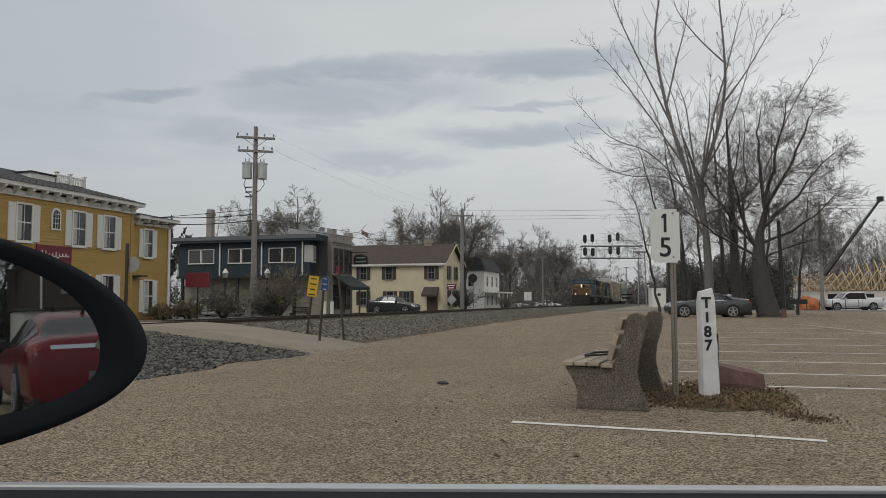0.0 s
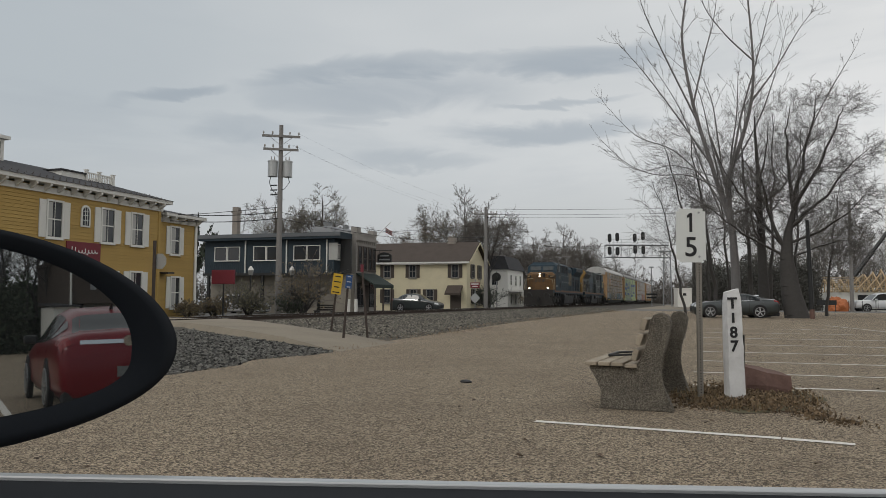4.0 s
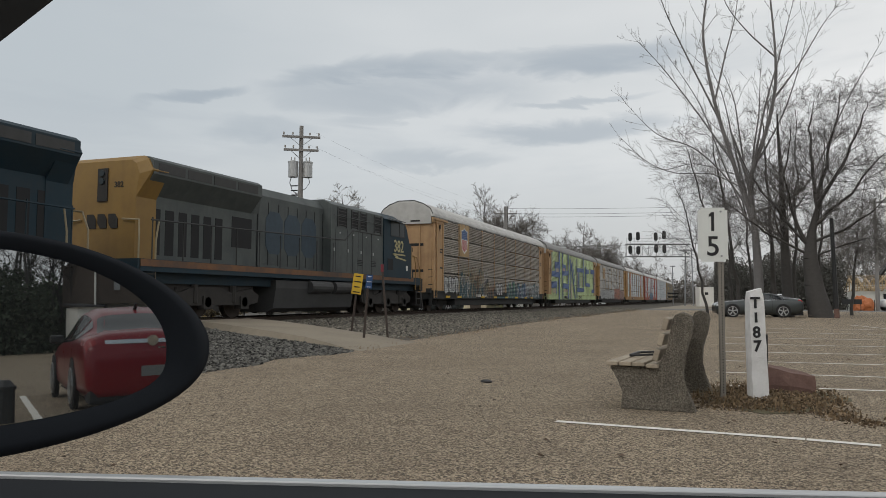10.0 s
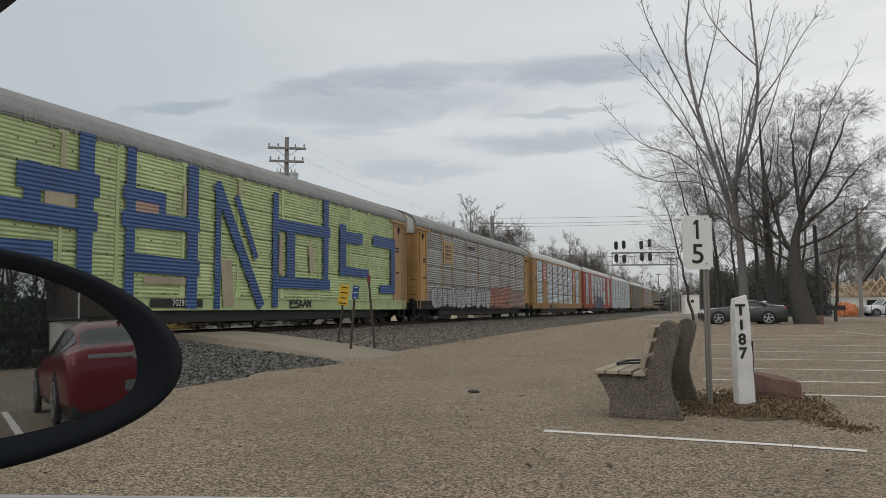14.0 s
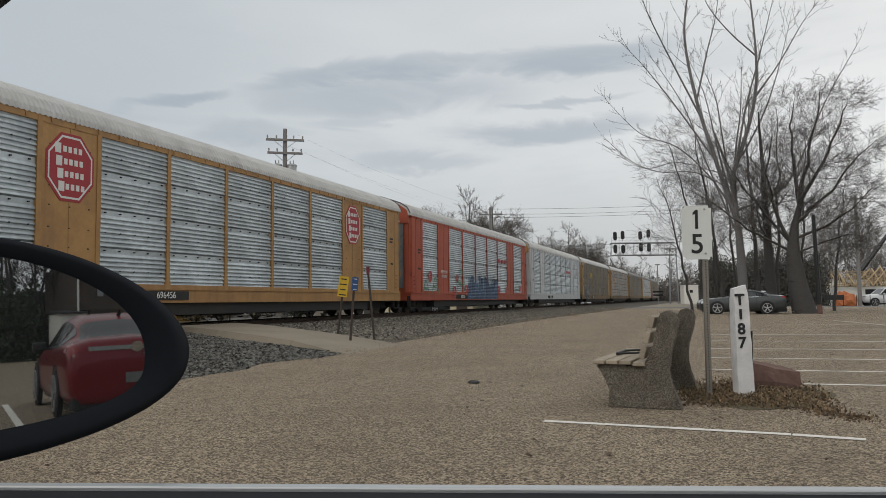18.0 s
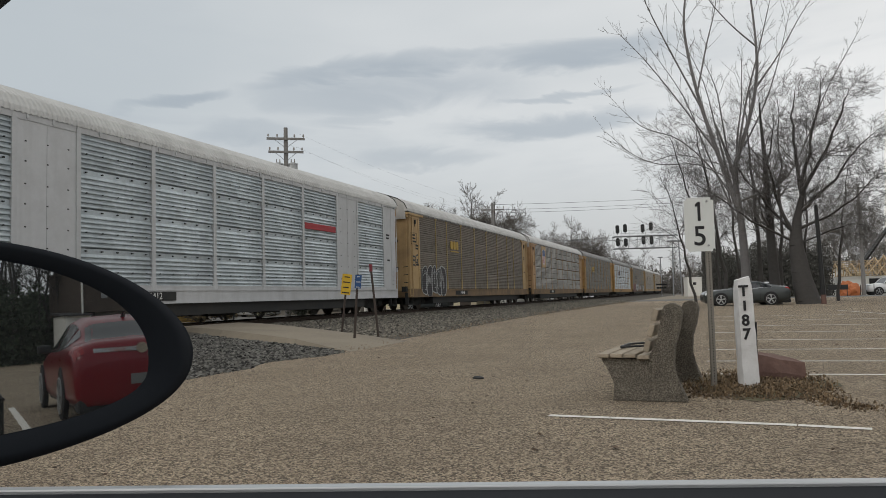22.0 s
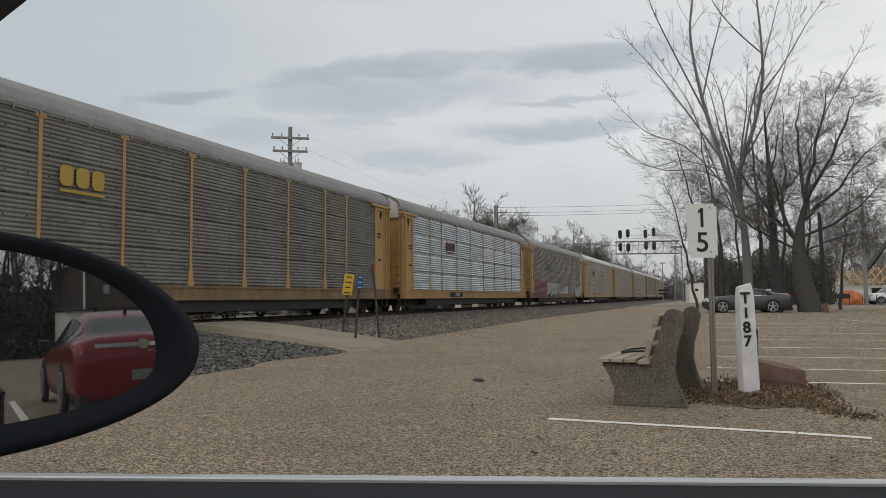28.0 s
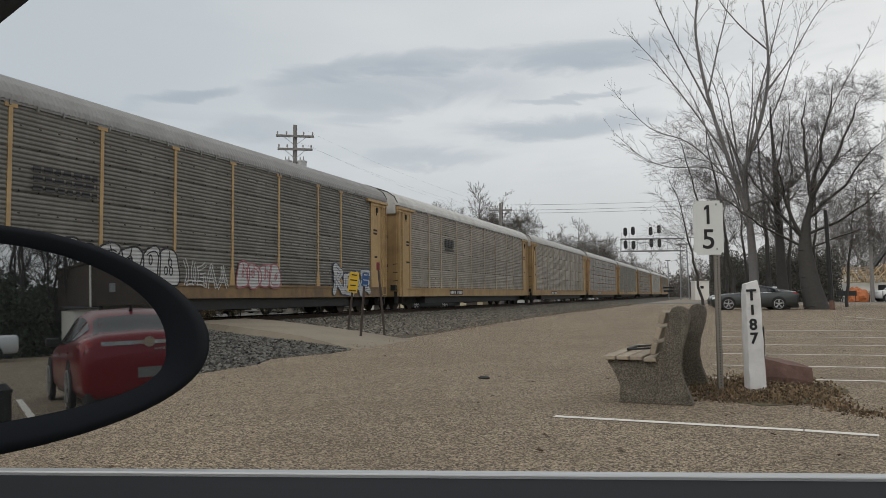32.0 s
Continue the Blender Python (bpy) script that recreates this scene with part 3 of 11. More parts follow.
def panel_mesh(wide, kind):
    """A screen panel with pressed ridges lying along it: plates with dark joints, one unbroken screen, or bold groups with plain bands."""
    def make():
        bm = bm_new()
        w = wide / 2 - (0.012 if kind != "bold" else 0.05)
        h = ROW - {"plates": 0.04, "even": -0.002, "bold": 0.0}[kind]
        n, pitch, deep = {"plates": (9, 0.1, 0.036), "even": (9, 0.106, 0.02), "bold": (7, 0.12, 0.04)}[kind]
        prof = [(0, 0)]
        for k in range(n):
            z = 0.004 + k * pitch
            up, down = (0.16, 0.3) if kind == "bold" else (0.3, 0.58)
            prof += [(0, z), (deep, z + pitch * up), (deep, z + pitch * down), (0, z + pitch * 0.88)]
        prof += [(0, h)]
        ring = [(bm.verts.new((d, -w, z)), bm.verts.new((d, w, z))) for d, z in prof]
        for a, b in zip(ring, ring[1:]):
            bm.faces.new((a[0], a[1], b[1], b[0]))
        back = [bm.verts.new((-0.03, y, z)) for y, z in ((-w, 0), (w, 0), (w, h), (-w, h))]
        bm.faces.new((back[0], back[1], ring[0][1], ring[0][0]))
        bm.faces.new((ring[-1][0], ring[-1][1], back[2], back[3]))
        return mesh_of(bm, "screen_panel")
    return cached(f"panel{wide:.3f}{kind}", make)


def roof_mesh():
    def make():
        bm = bm_new()
        prof = [(-1.56, EAVE - 0.02), (-1.53, EAVE + 0.13), (-1.36, EAVE + 0.4), (-1.0, EAVE + 0.64), (-0.45, PEAK), (0.45, PEAK),
                (1.0, EAVE + 0.64), (1.36, EAVE + 0.4), (1.53, EAVE + 0.13), (1.56, EAVE - 0.02)]
        rings = []
        n = 704
        for k in range(n + 1):
            y = LEAD + (TAIL - LEAD) * k / n
            d = 0.018 if k % 4 in (1, 2) else 0.0
            rings.append([bm.verts.new((x * (1 + d * 0.5), y, z + d)) for x, z in prof])
        for a, b in zip(rings, rings[1:]):
            for j in range(len(prof) - 1):
                bm.faces.new((a[j], a[j + 1], b[j + 1], b[j]))
        bm.faces.new(rings[0])
        bm.faces.new(rings[-1][::-1])
        return mesh_of(bm, "roof")
    return cached("roof", make)


def post_mesh(flared=True):
    def make():
        bm = bm_new()
        if flared:
            box(bm, -0.05, 0.034, -0.055, 0.055, SILL + 0.06, EAVE - 0.03)
            prism(bm, [(-0.15, SILL + 0.03), (0.15, SILL + 0.03), (0.055, SILL + 0.6), (-0.055, SILL + 0.6)], "x", -0.05, 0.037)
            box(bm, -0.05, 0.042, -0.16, 0.16, EAVE - 0.16, EAVE - 0.05)
        else:
            box(bm, -0.05, 0.062, -0.07, 0.07, SILL, EAVE - 0.03)
            prism(bm, [(-0.13, SILL), (0.13, SILL), (0.07, SILL + 0.5), (-0.07, SILL + 0.5)], "x", -0.05, 0.056)
        return mesh_of(bm, "post")
    return cached(f"post{flared}", make)


def end_mesh(wide, rounded=False):
    """The end bay: a solid corner plate that wraps round to the folding end doors."""
    def make():
        bm = bm_new()
        h = EAVE - 0.02
        if rounded:
            arc = [(HALF + 0.02 - 0.34 * (1 - math.sin(a)), 0.36 - 0.34 * math.cos(a)) for a in [k * math.pi / 12 for k in range(7)]]
            out = arc + [(HALF + 0.02, wide - 0.06), (HALF - 0.10, wide - 0.06), (HALF - 0.10, 0.3), (HALF - 0.32, 0.12)]
            prism(bm, out, "z", SILL + 0.02, h - 0.06)
        else:
            box(bm, HALF - 0.10, HALF + 0.012, 0.22, wide - 0.06, SILL + 0.02, h - 0.1)
        return mesh_of(bm, "end_plate")
    return cached(f"end{wide:.3f}{rounded}", make)


def end_strip_mesh(y0, y1, proud):
    """An upright pressed rib on the end plate."""
    def make():
        bm = bm_new()
        box(bm, HALF - 0.12, HALF + proud, y0, y1, SILL + 0.03, EAVE - 0.08)
        return mesh_of(bm, "end_rib")
    return cached(f"rib{y0:.3f}{y1:.3f}", make)


def door_mesh():
    """The pair of tall end doors with a rounded top that follows the roof."""
    def make():
        bm = bm_new()
        out = [(-HALF + 0.08, SILL - 0.05), (HALF - 0.08, SILL - 0.05), (HALF - 0.05, EAVE - 0.1), (1.36, EAVE + 0.28), (0.95, EAVE + 0.56), (0.4, PEAK - 0.1),
               (-0.4, PEAK - 0.1), (-0.95, EAVE + 0.56), (-1.36, EAVE + 0.28), (-HALF + 0.05, EAVE - 0.1)]
        prism(bm, out, "y", 0.10, 0.18)
        return mesh_of(bm, "end_door")
    return cached("door", make)


def rib_mesh():
    bm = bm_new()
    box(bm, -0.035, 0.035, 0.05, 0.11, SILL, EAVE - 0.45)
    return mesh_of(bm, "door_rib")


def ladder_mesh():
    def make():
        bm = bm_new()
        for y in (0.16, 0.56):
            box(bm, HALF + 0.05, HALF + 0.085, y - 0.02, y + 0.02, SILL - 0.35, EAVE - 0.25)
        for k in range(11):
            z = SILL - 0.3 + k * 0.4
            box(bm, HALF + 0.045, HALF + 0.09, 0.14, 0.58, z, z + 0.025)
        return mesh_of(bm, "ladder")
    return cached("ladder", make)


def sill_mesh():
    def make():
        bm = bm_new()
        box(bm, -HALF, HALF + 0.03, LEAD + 0.12, TAIL - 0.12, 0.66, SILL + 0.05)
        box(bm, HALF, HALF + 0.06, LEAD + 0.2, TAIL - 0.2, SILL - 0.03, SILL + 0.03)
        box(bm, HALF, HALF + 0.055, LEAD + 0.2, TAIL - 0.2, 0.655, 0.70)
        return mesh_of(bm, "side_sill")
    return cached("sill", make)


def under_mesh():
    def make():
        bm = bm_new()
        box(bm, -1.2, 1.2, LEAD + 0.3, TAIL - 0.3, 0.6, 0.67)
        box(bm, -0.3, 0.3, -0.02, BODY + 0.02, 0.6, 0.95)
        # solid black box, added to give the band of shade below the sill
        box(bm, -1.3, 1.44, 4.4, BODY - 4.4, 0.3, 0.655)
        for k in range(9):
            y = 5.0 + k * 2.1
            box(bm, -1.2, 1.38, y, y + 0.25, 0.28, 0.655)
        for y in (8.5, 11.0, 15.5, 18.5):
            box(bm, 0.5, 1.2, y, y + 0.9, 0.26, 0.6)
        rod(bm, (0.95, 12.4, 0.42), (0.95, 13.9, 0.42), 0.2, n=10)
        for y in (LEAD + 0.1, TAIL - 0.78):
            box(bm, 1.3, 1.46, y, y + 0.06, 0.3, 0.9)
            box(bm, 1.3, 1.46, y + 0.6, y + 0.66, 0.3, 0.9)
            box(bm, 1.26, 1.46, y, y + 0.66, 0.28, 0.32)
        return mesh_of(bm, "underframe")
    return cached("under", make)


def wheel_mesh(r=0.42):
    def make():
        bm = bm_new()
        for x0, x1, rr in ((-0.79, -0.655, r), (-0.665, -0.63, r + 0.03), (0.63, 0.665, r + 0.03), (0.655, 0.79, r)):
            rod(bm, (x0, 0, r), (x1, 0, r), rr, n=20)
        rod(bm, (-1.0, 0, r), (1.0, 0, r), 0.08, n=8)
        return mesh_of(bm, "wheelset")
    return cached(f"wheel{r}", make)


def bogie_mesh():
    def make():
        bm = bm_new()
        for x in (-1.03, 0.93):
            prism(bm, [(-1.35, 0.34), (-1.2, 0.30), (-0.55, 0.32), (-0.35, 0.22), (0.35, 0.22), (0.55, 0.32), (1.2, 0.30), (1.35, 0.34), (1.35, 0.55), (0.6, 0.72), (-0.6, 0.72), (-1.35, 0.55)],
                  "x", x, x + 0.1)
            for y in (-0.9, 0.9):
                rod(bm, (x - 0.03, y, 0.43), (x + 0.13, y, 0.43), 0.11, n=10)
        box(bm, -1.05, 1.05, -0.2, 0.2, 0.4, 0.65)
        return mesh_of(bm, "bogie_frame")
    return cached("bogie", make)


def far_side_mesh():
    def make():
        bm = bm_new()
        box(bm, -HALF, -HALF + 0.06, LEAD + 0.14, TAIL - 0.14, SILL + 0.06, EAVE)
        return mesh_of(bm, "far_side")
    return cached("far_side", make)


# skeletons of wild letters on a unit square: strokes from point to point
WILD = (((0.1, 0, 0.15, 1), (0.15, 1, 0.8, 0.75), (0.8, 0.75, 0.2, 0.5), (0.2, 0.5, 0.95, 0.02)),
        ((0.9, 0.95, 0.15, 0.8), (0.15, 0.8, 0.1, 0.15), (0.1, 0.15, 0.9, 0.05), (0.9, 0.05, 0.85, 0.5), (0.85, 0.5, 0.5, 0.48)),
        ((0.05, 0, 0.45, 1), (0.45, 1, 0.95, 0.0), (0.2, 0.35, 0.85, 0.3)),
        ((0.85, 1, 0.1, 0.85), (0.1, 0.85, 0.2, 0.5), (0.2, 0.5, 0.85, 0.45), (0.85, 0.45, 0.8, 0.08), (0.8, 0.08, 0.05, 0.0)),
        ((0.1, 1, 0.2, 0.0), (0.2, 0.0, 0.85, 0.1), (0.85, 0.1, 0.95, 1.0)),
        ((0.15, 0, 0.1, 1), (0.1, 0.95, 0.9, 0.9), (0.12, 0.5, 0.75, 0.5), (0.15, 0.05, 0.95, 0.0)),
        ((0.1, 0, 0.1, 1), (0.1, 0.95, 0.9, 0.05), (0.9, 0, 0.9, 1.05)))


def stroke_quad(bm, x, p, q, w):
    """A stroke of the spray can, with round ends."""
    d = (q - p).normalized()
    s = Vector((0, -d.z, d.y))
    pts = []
    for c, a0 in ((q, -1), (p, 1)):
        for k in range(6):
            a = math.pi * (k / 5 - 0.5)
            pts.append(c + (-a0 * d) * (w * math.cos(a)) + (-a0 * s) * (-w * math.sin(a)))
    bm.faces.new([bm.verts.new(Vector((x, max(-9, v.y), max(v.z, 0.68)))) for v in pts])


def spray(car, y0, y1, z0, z1, fill, edge, seed, letters=5, fat=0.16):
    """A sprayed piece: overlapping letters with a filled body over a wider edge, or open outlines alone."""
    rnd = random.Random(seed)
    w, h = (y1 - y0) / letters, z1 - z0
    for k in range(letters):
        bf, be = bm_new(), bm_new()
        shape = WILD[rnd.randrange(len(WILD))]
        ya, za = y0 + w * k - 0.04 * w, z0 + rnd.uniform(-0.05, 0.08) * h
        ww, hh = w * rnd.uniform(0.98, 1.15), h * rnd.uniform(0.85, 1.05)
        r = min(w, h) * fat
        x = HALF + 0.064 + 0.0006 * k
        lay = 0.0
        for j, (a, b, c, d) in enumerate(shape):
            p = Vector((0, ya + (a + rnd.uniform(-.07, .07)) * ww, za + (b + rnd.uniform(-.05, .05)) * hh))
            q = Vector((0, ya + (c + rnd.uniform(-.07, .07)) * ww, za + (d + rnd.uniform(-.05, .05)) * hh))
            if (q - p).length < 0.05:
                continue
            bow = Vector((0, q.z - p.z, p.y - q.y)) * rnd.uniform(-0.16, 0.16)
            m1, m2 = p.lerp(q, 0.34) + bow, p.lerp(q, 0.67) + bow
            for u, v in ((p, m1), (m1, m2), (m2, q)):
                lay += 0.00022
                if fill:
                    stroke_quad(be, x + lay, u, v, r + 0.035)
                    stroke_quad(bf, x + 0.005 + lay, u, v, r)
                else:
                    s = (v - u).normalized() * r
                    n = Vector((0, -s.z, s.y))
                    stroke_quad(be, x + lay, u + n, v + n, 0.02)
                    stroke_quad(be, x + lay + 0.0001, u - n, v - n, 0.02)
            if fill:
                stroke_quad(be, x + 0.0102 + lay * 0.2, p.lerp(m1, 0.3), m2, 0.014)
        if fill:
            lt = part("graffiti_letter", bf, M_SPRAY[fill], car, fill + " sprayed letter")
            part("outline", be, M_SPRAY[edge], lt, edge + " sprayed outline")
        else:
            bf.free()
            part("graffiti_letter", be, M_SPRAY[edge], car, edge + " sprayed outline letter")


def scrawl(car, y0, y1, z0, z1, fill, edge, seed, letters=5):
    """Sprayed bubble letters: rounded bodies with a clear outline and a few inner curls."""
    rnd = random.Random(seed)
    w, h = (y1 - y0) / letters, z1 - z0
    for k in range(letters):
        bf, be = bm_new(), bm_new()
        y, z = y0 + w * (k + 0.5), z0 + h * rnd.uniform(0.46, 0.54)
        x = HALF + 0.064 + 0.0012 * k
        a, b = w * rnd.uniform(0.52, 0.66), h * rnd.uniform(0.44, 0.54)
        n = rnd.uniform(2.4, 4.0)
        tilt, ph = rnd.uniform(-0.18, 0.18), rnd.uniform(0, 6.3)

        def at(t, f=1.0):
            c, s = math.cos(t), math.sin(t)
            r = (abs(c) ** n + abs(s) ** n) ** (-1 / n) * (1 + 0.07 * math.sin(3 * t + ph)) * f
            return Vector((0, y + a * r * c + tilt * b * r * s, z + b * r * s))
        body = [at(2 * math.pi * j / 36) for j in range(36)]
        lines = [(body, 0.026, True)]
        for _ in range(3):
            u, v = rnd.uniform(-0.35, 0.35), rnd.uniform(-0.45, 0.45)
            kind = rnd.random()
            if kind < 0.4:
                lines.append(([Vector((0, y + u * a + 0.16 * a * math.cos(t), z + v * b + 0.22 * b * math.sin(t))) for t in [j * 0.7 for j in range(9)]], 0.02, True))
            else:
                g, t0 = rnd.uniform(0.45, 0.8), rnd.uniform(0, 6.3)
                lines.append(([at(t0 + j * 0.25, g) for j in range(7)], 0.018, False))
        if rnd.random() < 0.7:
            lines.append(([Vector((0, y + rnd.uniform(-.12, .12) * a, z + b * (0.9 - 0.25 * j))) for j in range(4)], 0.02, False))
        if fill:
            bf.faces.new([bf.verts.new((x, p.y, max(p.z, 0.68))) for p in body])
        lay = 0.003
        for ring, wide, closed in lines:
            for p, q in zip(ring, ring[1:] + (ring[:1] if closed else [])):
                if min(p.z, q.z) > 0.68 and (p - q).length > 0.005:
                    lay += 0.00008
                    stroke_quad(be, x + lay, p, q, wide)
        if fill:
            lt = part("graffiti_letter", bf, M_SPRAY[fill], car, fill + " sprayed letter")
            part("outline", be, M_SPRAY[edge], lt, edge + " sprayed outline")
        else:
            bf.free()
            part("graffiti_letter", be, M_SPRAY[edge], car, edge + " sprayed outline letter")


def curls(car, y0, y1, z0, z1, fills, edges, seed, count):
    """A dense sprayed piece: a ragged dark body under letters drawn with doubled, scrolling lines."""
    rnd = random.Random(seed)
    w, h = y1 - y0, z1 - z0
    n = max(3, int(w / 0.55))
    for k in range(n):                      # the body, in overlapping upright slabs with pointed or rounded tops
        bm = bm_new()
        c, half = y0 + w * (k + 0.5) / n, w / n * rnd.uniform(0.62, 0.8)
        top = z0 + h * rnd.uniform(0.55, 0.92)
        lean = rnd.uniform(-0.15, 0.15)
        pts = [(c - half, z0), (c + half, z0), (c + half * rnd.uniform(0.8, 1.1) + lean, z0 + (top - z0) * 0.6), (c + half * rnd.uniform(0.5, 0.9) + lean, top - h * rnd.uniform(0, 0.1)),
               (c + lean + rnd.uniform(-0.1, 0.1), top), (c - half * rnd.uniform(0.5, 0.9) + lean, top - h * rnd.uniform(0, 0.15)), (c - half * rnd.uniform(0.8, 1.1) + lean, z0 + (top - z0) * 0.55)]
        bm.faces.new([bm.verts.new((HALF + 0.0625 + 0.0007 * k, y, z)) for y, z in pts])
        part("graffiti_body", bm, M_SPRAY[fills[k % len(fills)]], car, fills[k % len(fills)] + " sprayed body")
    for k in range(count):
        bm = bm_new()
        x = HALF + 0.071 + 0.0012 * k
        y, z = y0 + w * (k + rnd.uniform(0.3, 0.7)) / count, z0 + h * rnd.uniform(0.12, 0.55)
        lines = []
        # a stem that swings up and rolls into a scroll
        sgn, R0 = rnd.choice((-1, 1)), h * rnd.uniform(0.13, 0.24)
        scroll = [(y + sgn * R0 * (1 - 0.05 * j) * math.cos(0.5 * j + 2.6) * 0.8, z + h * 0.25 + R0 * (1 - 0.05 * j) * math.sin(0.5 * j + 2.6)) for j in range(15)]
        foot = [(y + sgn * rnd.uniform(-0.25, 0.05), z0 + 0.03), (y - sgn * R0 * 0.9, (z0 + z) / 2)]
        lines.append(foot + scroll)
        # an arching outer line, like a letter's shoulder
        a, t0 = h * rnd.uniform(0.18, 0.3), rnd.uniform(-0.4, 0.4)
        lines.append([(y + a * 0.8 * math.cos(t0 + 0.35 * j), z + h * 0.18 + a * 1.15 * math.sin(t0 + 0.35 * j)) for j in range(11)])
        # a zigzag limb with a pointed end
        p = (y + rnd.uniform(-0.2, 0.2), z0 + h * rnd.uniform(0.6, 0.95))
        zig = [p]
        for _ in range(4):
            p = (p[0] + rnd.uniform(-0.28, 0.28), p[1] - h * rnd.uniform(0.1, 0.22))
            zig.append(p)
        lines.append(zig)
        lay = 0.0
        for pts in lines:
            for off in (0.0, 0.075):
                if off and rnd.random() < 0.6:
                    continue
                q = [Vector((0, u + off, max(v + off * 0.5, z0 + 0.02))) for u, v in pts]
                for e, f in zip(q, q[1:]):
                    if (e - f).length > 0.01:
                        lay += 0.00005
                        stroke_quad(bm, x + lay, e, f, 0.016)
        part("graffiti_line", bm, M_SPRAY[edges[k % len(edges)]], car, edges[k % len(edges)] + " sprayed scrolling line")


def side_text(car, body, y, z, size, material, name="lettering"):
    ob = lines_text(body, size, name, material, car, 0.004, Matrix.Translation((HALF + 0.078, y, z)) @ Euler((math.pi / 2, 0, math.pi / 2)).to_matrix().to_4x4())
    return ob


def strokes(car, rows, material, name, label, x=None, fat=1.18):
    """Broad painted bars (y, z to y, z, width) over the screens."""
    x = HALF + 0.072 if x is None else x
    bm = bm_new()
    for a, b, c, d, w in rows:
        p, q = Vector((0, a, b)), Vector((0, c, d))
        dv = (q - p).normalized()
        w = w * fat
        s = Vector((0, -dv.z, dv.y)) * w / 2
        p, q = p - dv * w * 0.4, q + dv * w * 0.4
        x += 0.0009
        bm.faces.new([bm.verts.new(Vector((x, 0, 0)) + r) for r in (p - s, q - s, q + s, p + s)])
    return part(name, bm, material, car, label)


def plate(car, y0, y1, z0, z1, material, name, label, x=HALF + 0.06):
    bm = bm_new()
    box(bm, x - 0.03, x, y0, y1, z0, z1)
    return part(name, bm, material, car, label)


def mark_bars(car, y0, y1, z0, z1, rows, material, name="lettering", seed=1, x=HALF + 0.062):
    """Lettering that cannot be read, as plain bars."""
    rnd = random.Random(seed)
    bm = bm_new()
    h = (z1 - z0) / rows
    for k in range(rows):
        y = y0
        while y < y1:
            w = rnd.uniform(0.12, 0.3)
            box(bm, x - 0.004, x, y, min(y + w, y1), z0 + k * h + h * 0.2, z0 + (k + 1) * h - h * 0.2)
            y += w + 0.08
    return part(name, bm, material, car)


def cap_mesh():
    """The pale top of an end door."""
    def make():
        bm = bm_new()
        out = [(-HALF + 0.06, EAVE - 0.42), (HALF - 0.06, EAVE - 0.42), (HALF - 0.06, EAVE - 0.1), (1.35, EAVE + 0.27), (0.95, EAVE + 0.55), (0.4, PEAK - 0.11),
               (-0.4, PEAK - 0.11), (-0.95, EAVE + 0.55), (-1.35, EAVE + 0.27), (-HALF + 0.06, EAVE - 0.1)]
        prism(bm, out, "y", -0.03, 0.105)
        return mesh_of(bm, "end_cap")
    return cached("cap", make)


def edge_mesh():
    """The black rubber edge that follows the roof's end."""
    def make():
        bm = bm_new()
        prof = [(-1.545, EAVE + 0.1), (-1.38, EAVE + 0.41), (-1.0, EAVE + 0.66), (-0.45, PEAK + 0.01), (0.45, PEAK + 0.01), (1.0, EAVE + 0.66), (1.38, EAVE + 0.41), (1.545, EAVE + 0.1)]
        tube(bm, [(x, 0.0, z) for x, z in prof], 0.024, 6)
        return mesh_of(bm, "roof_edge")
    return cached("edge", make)


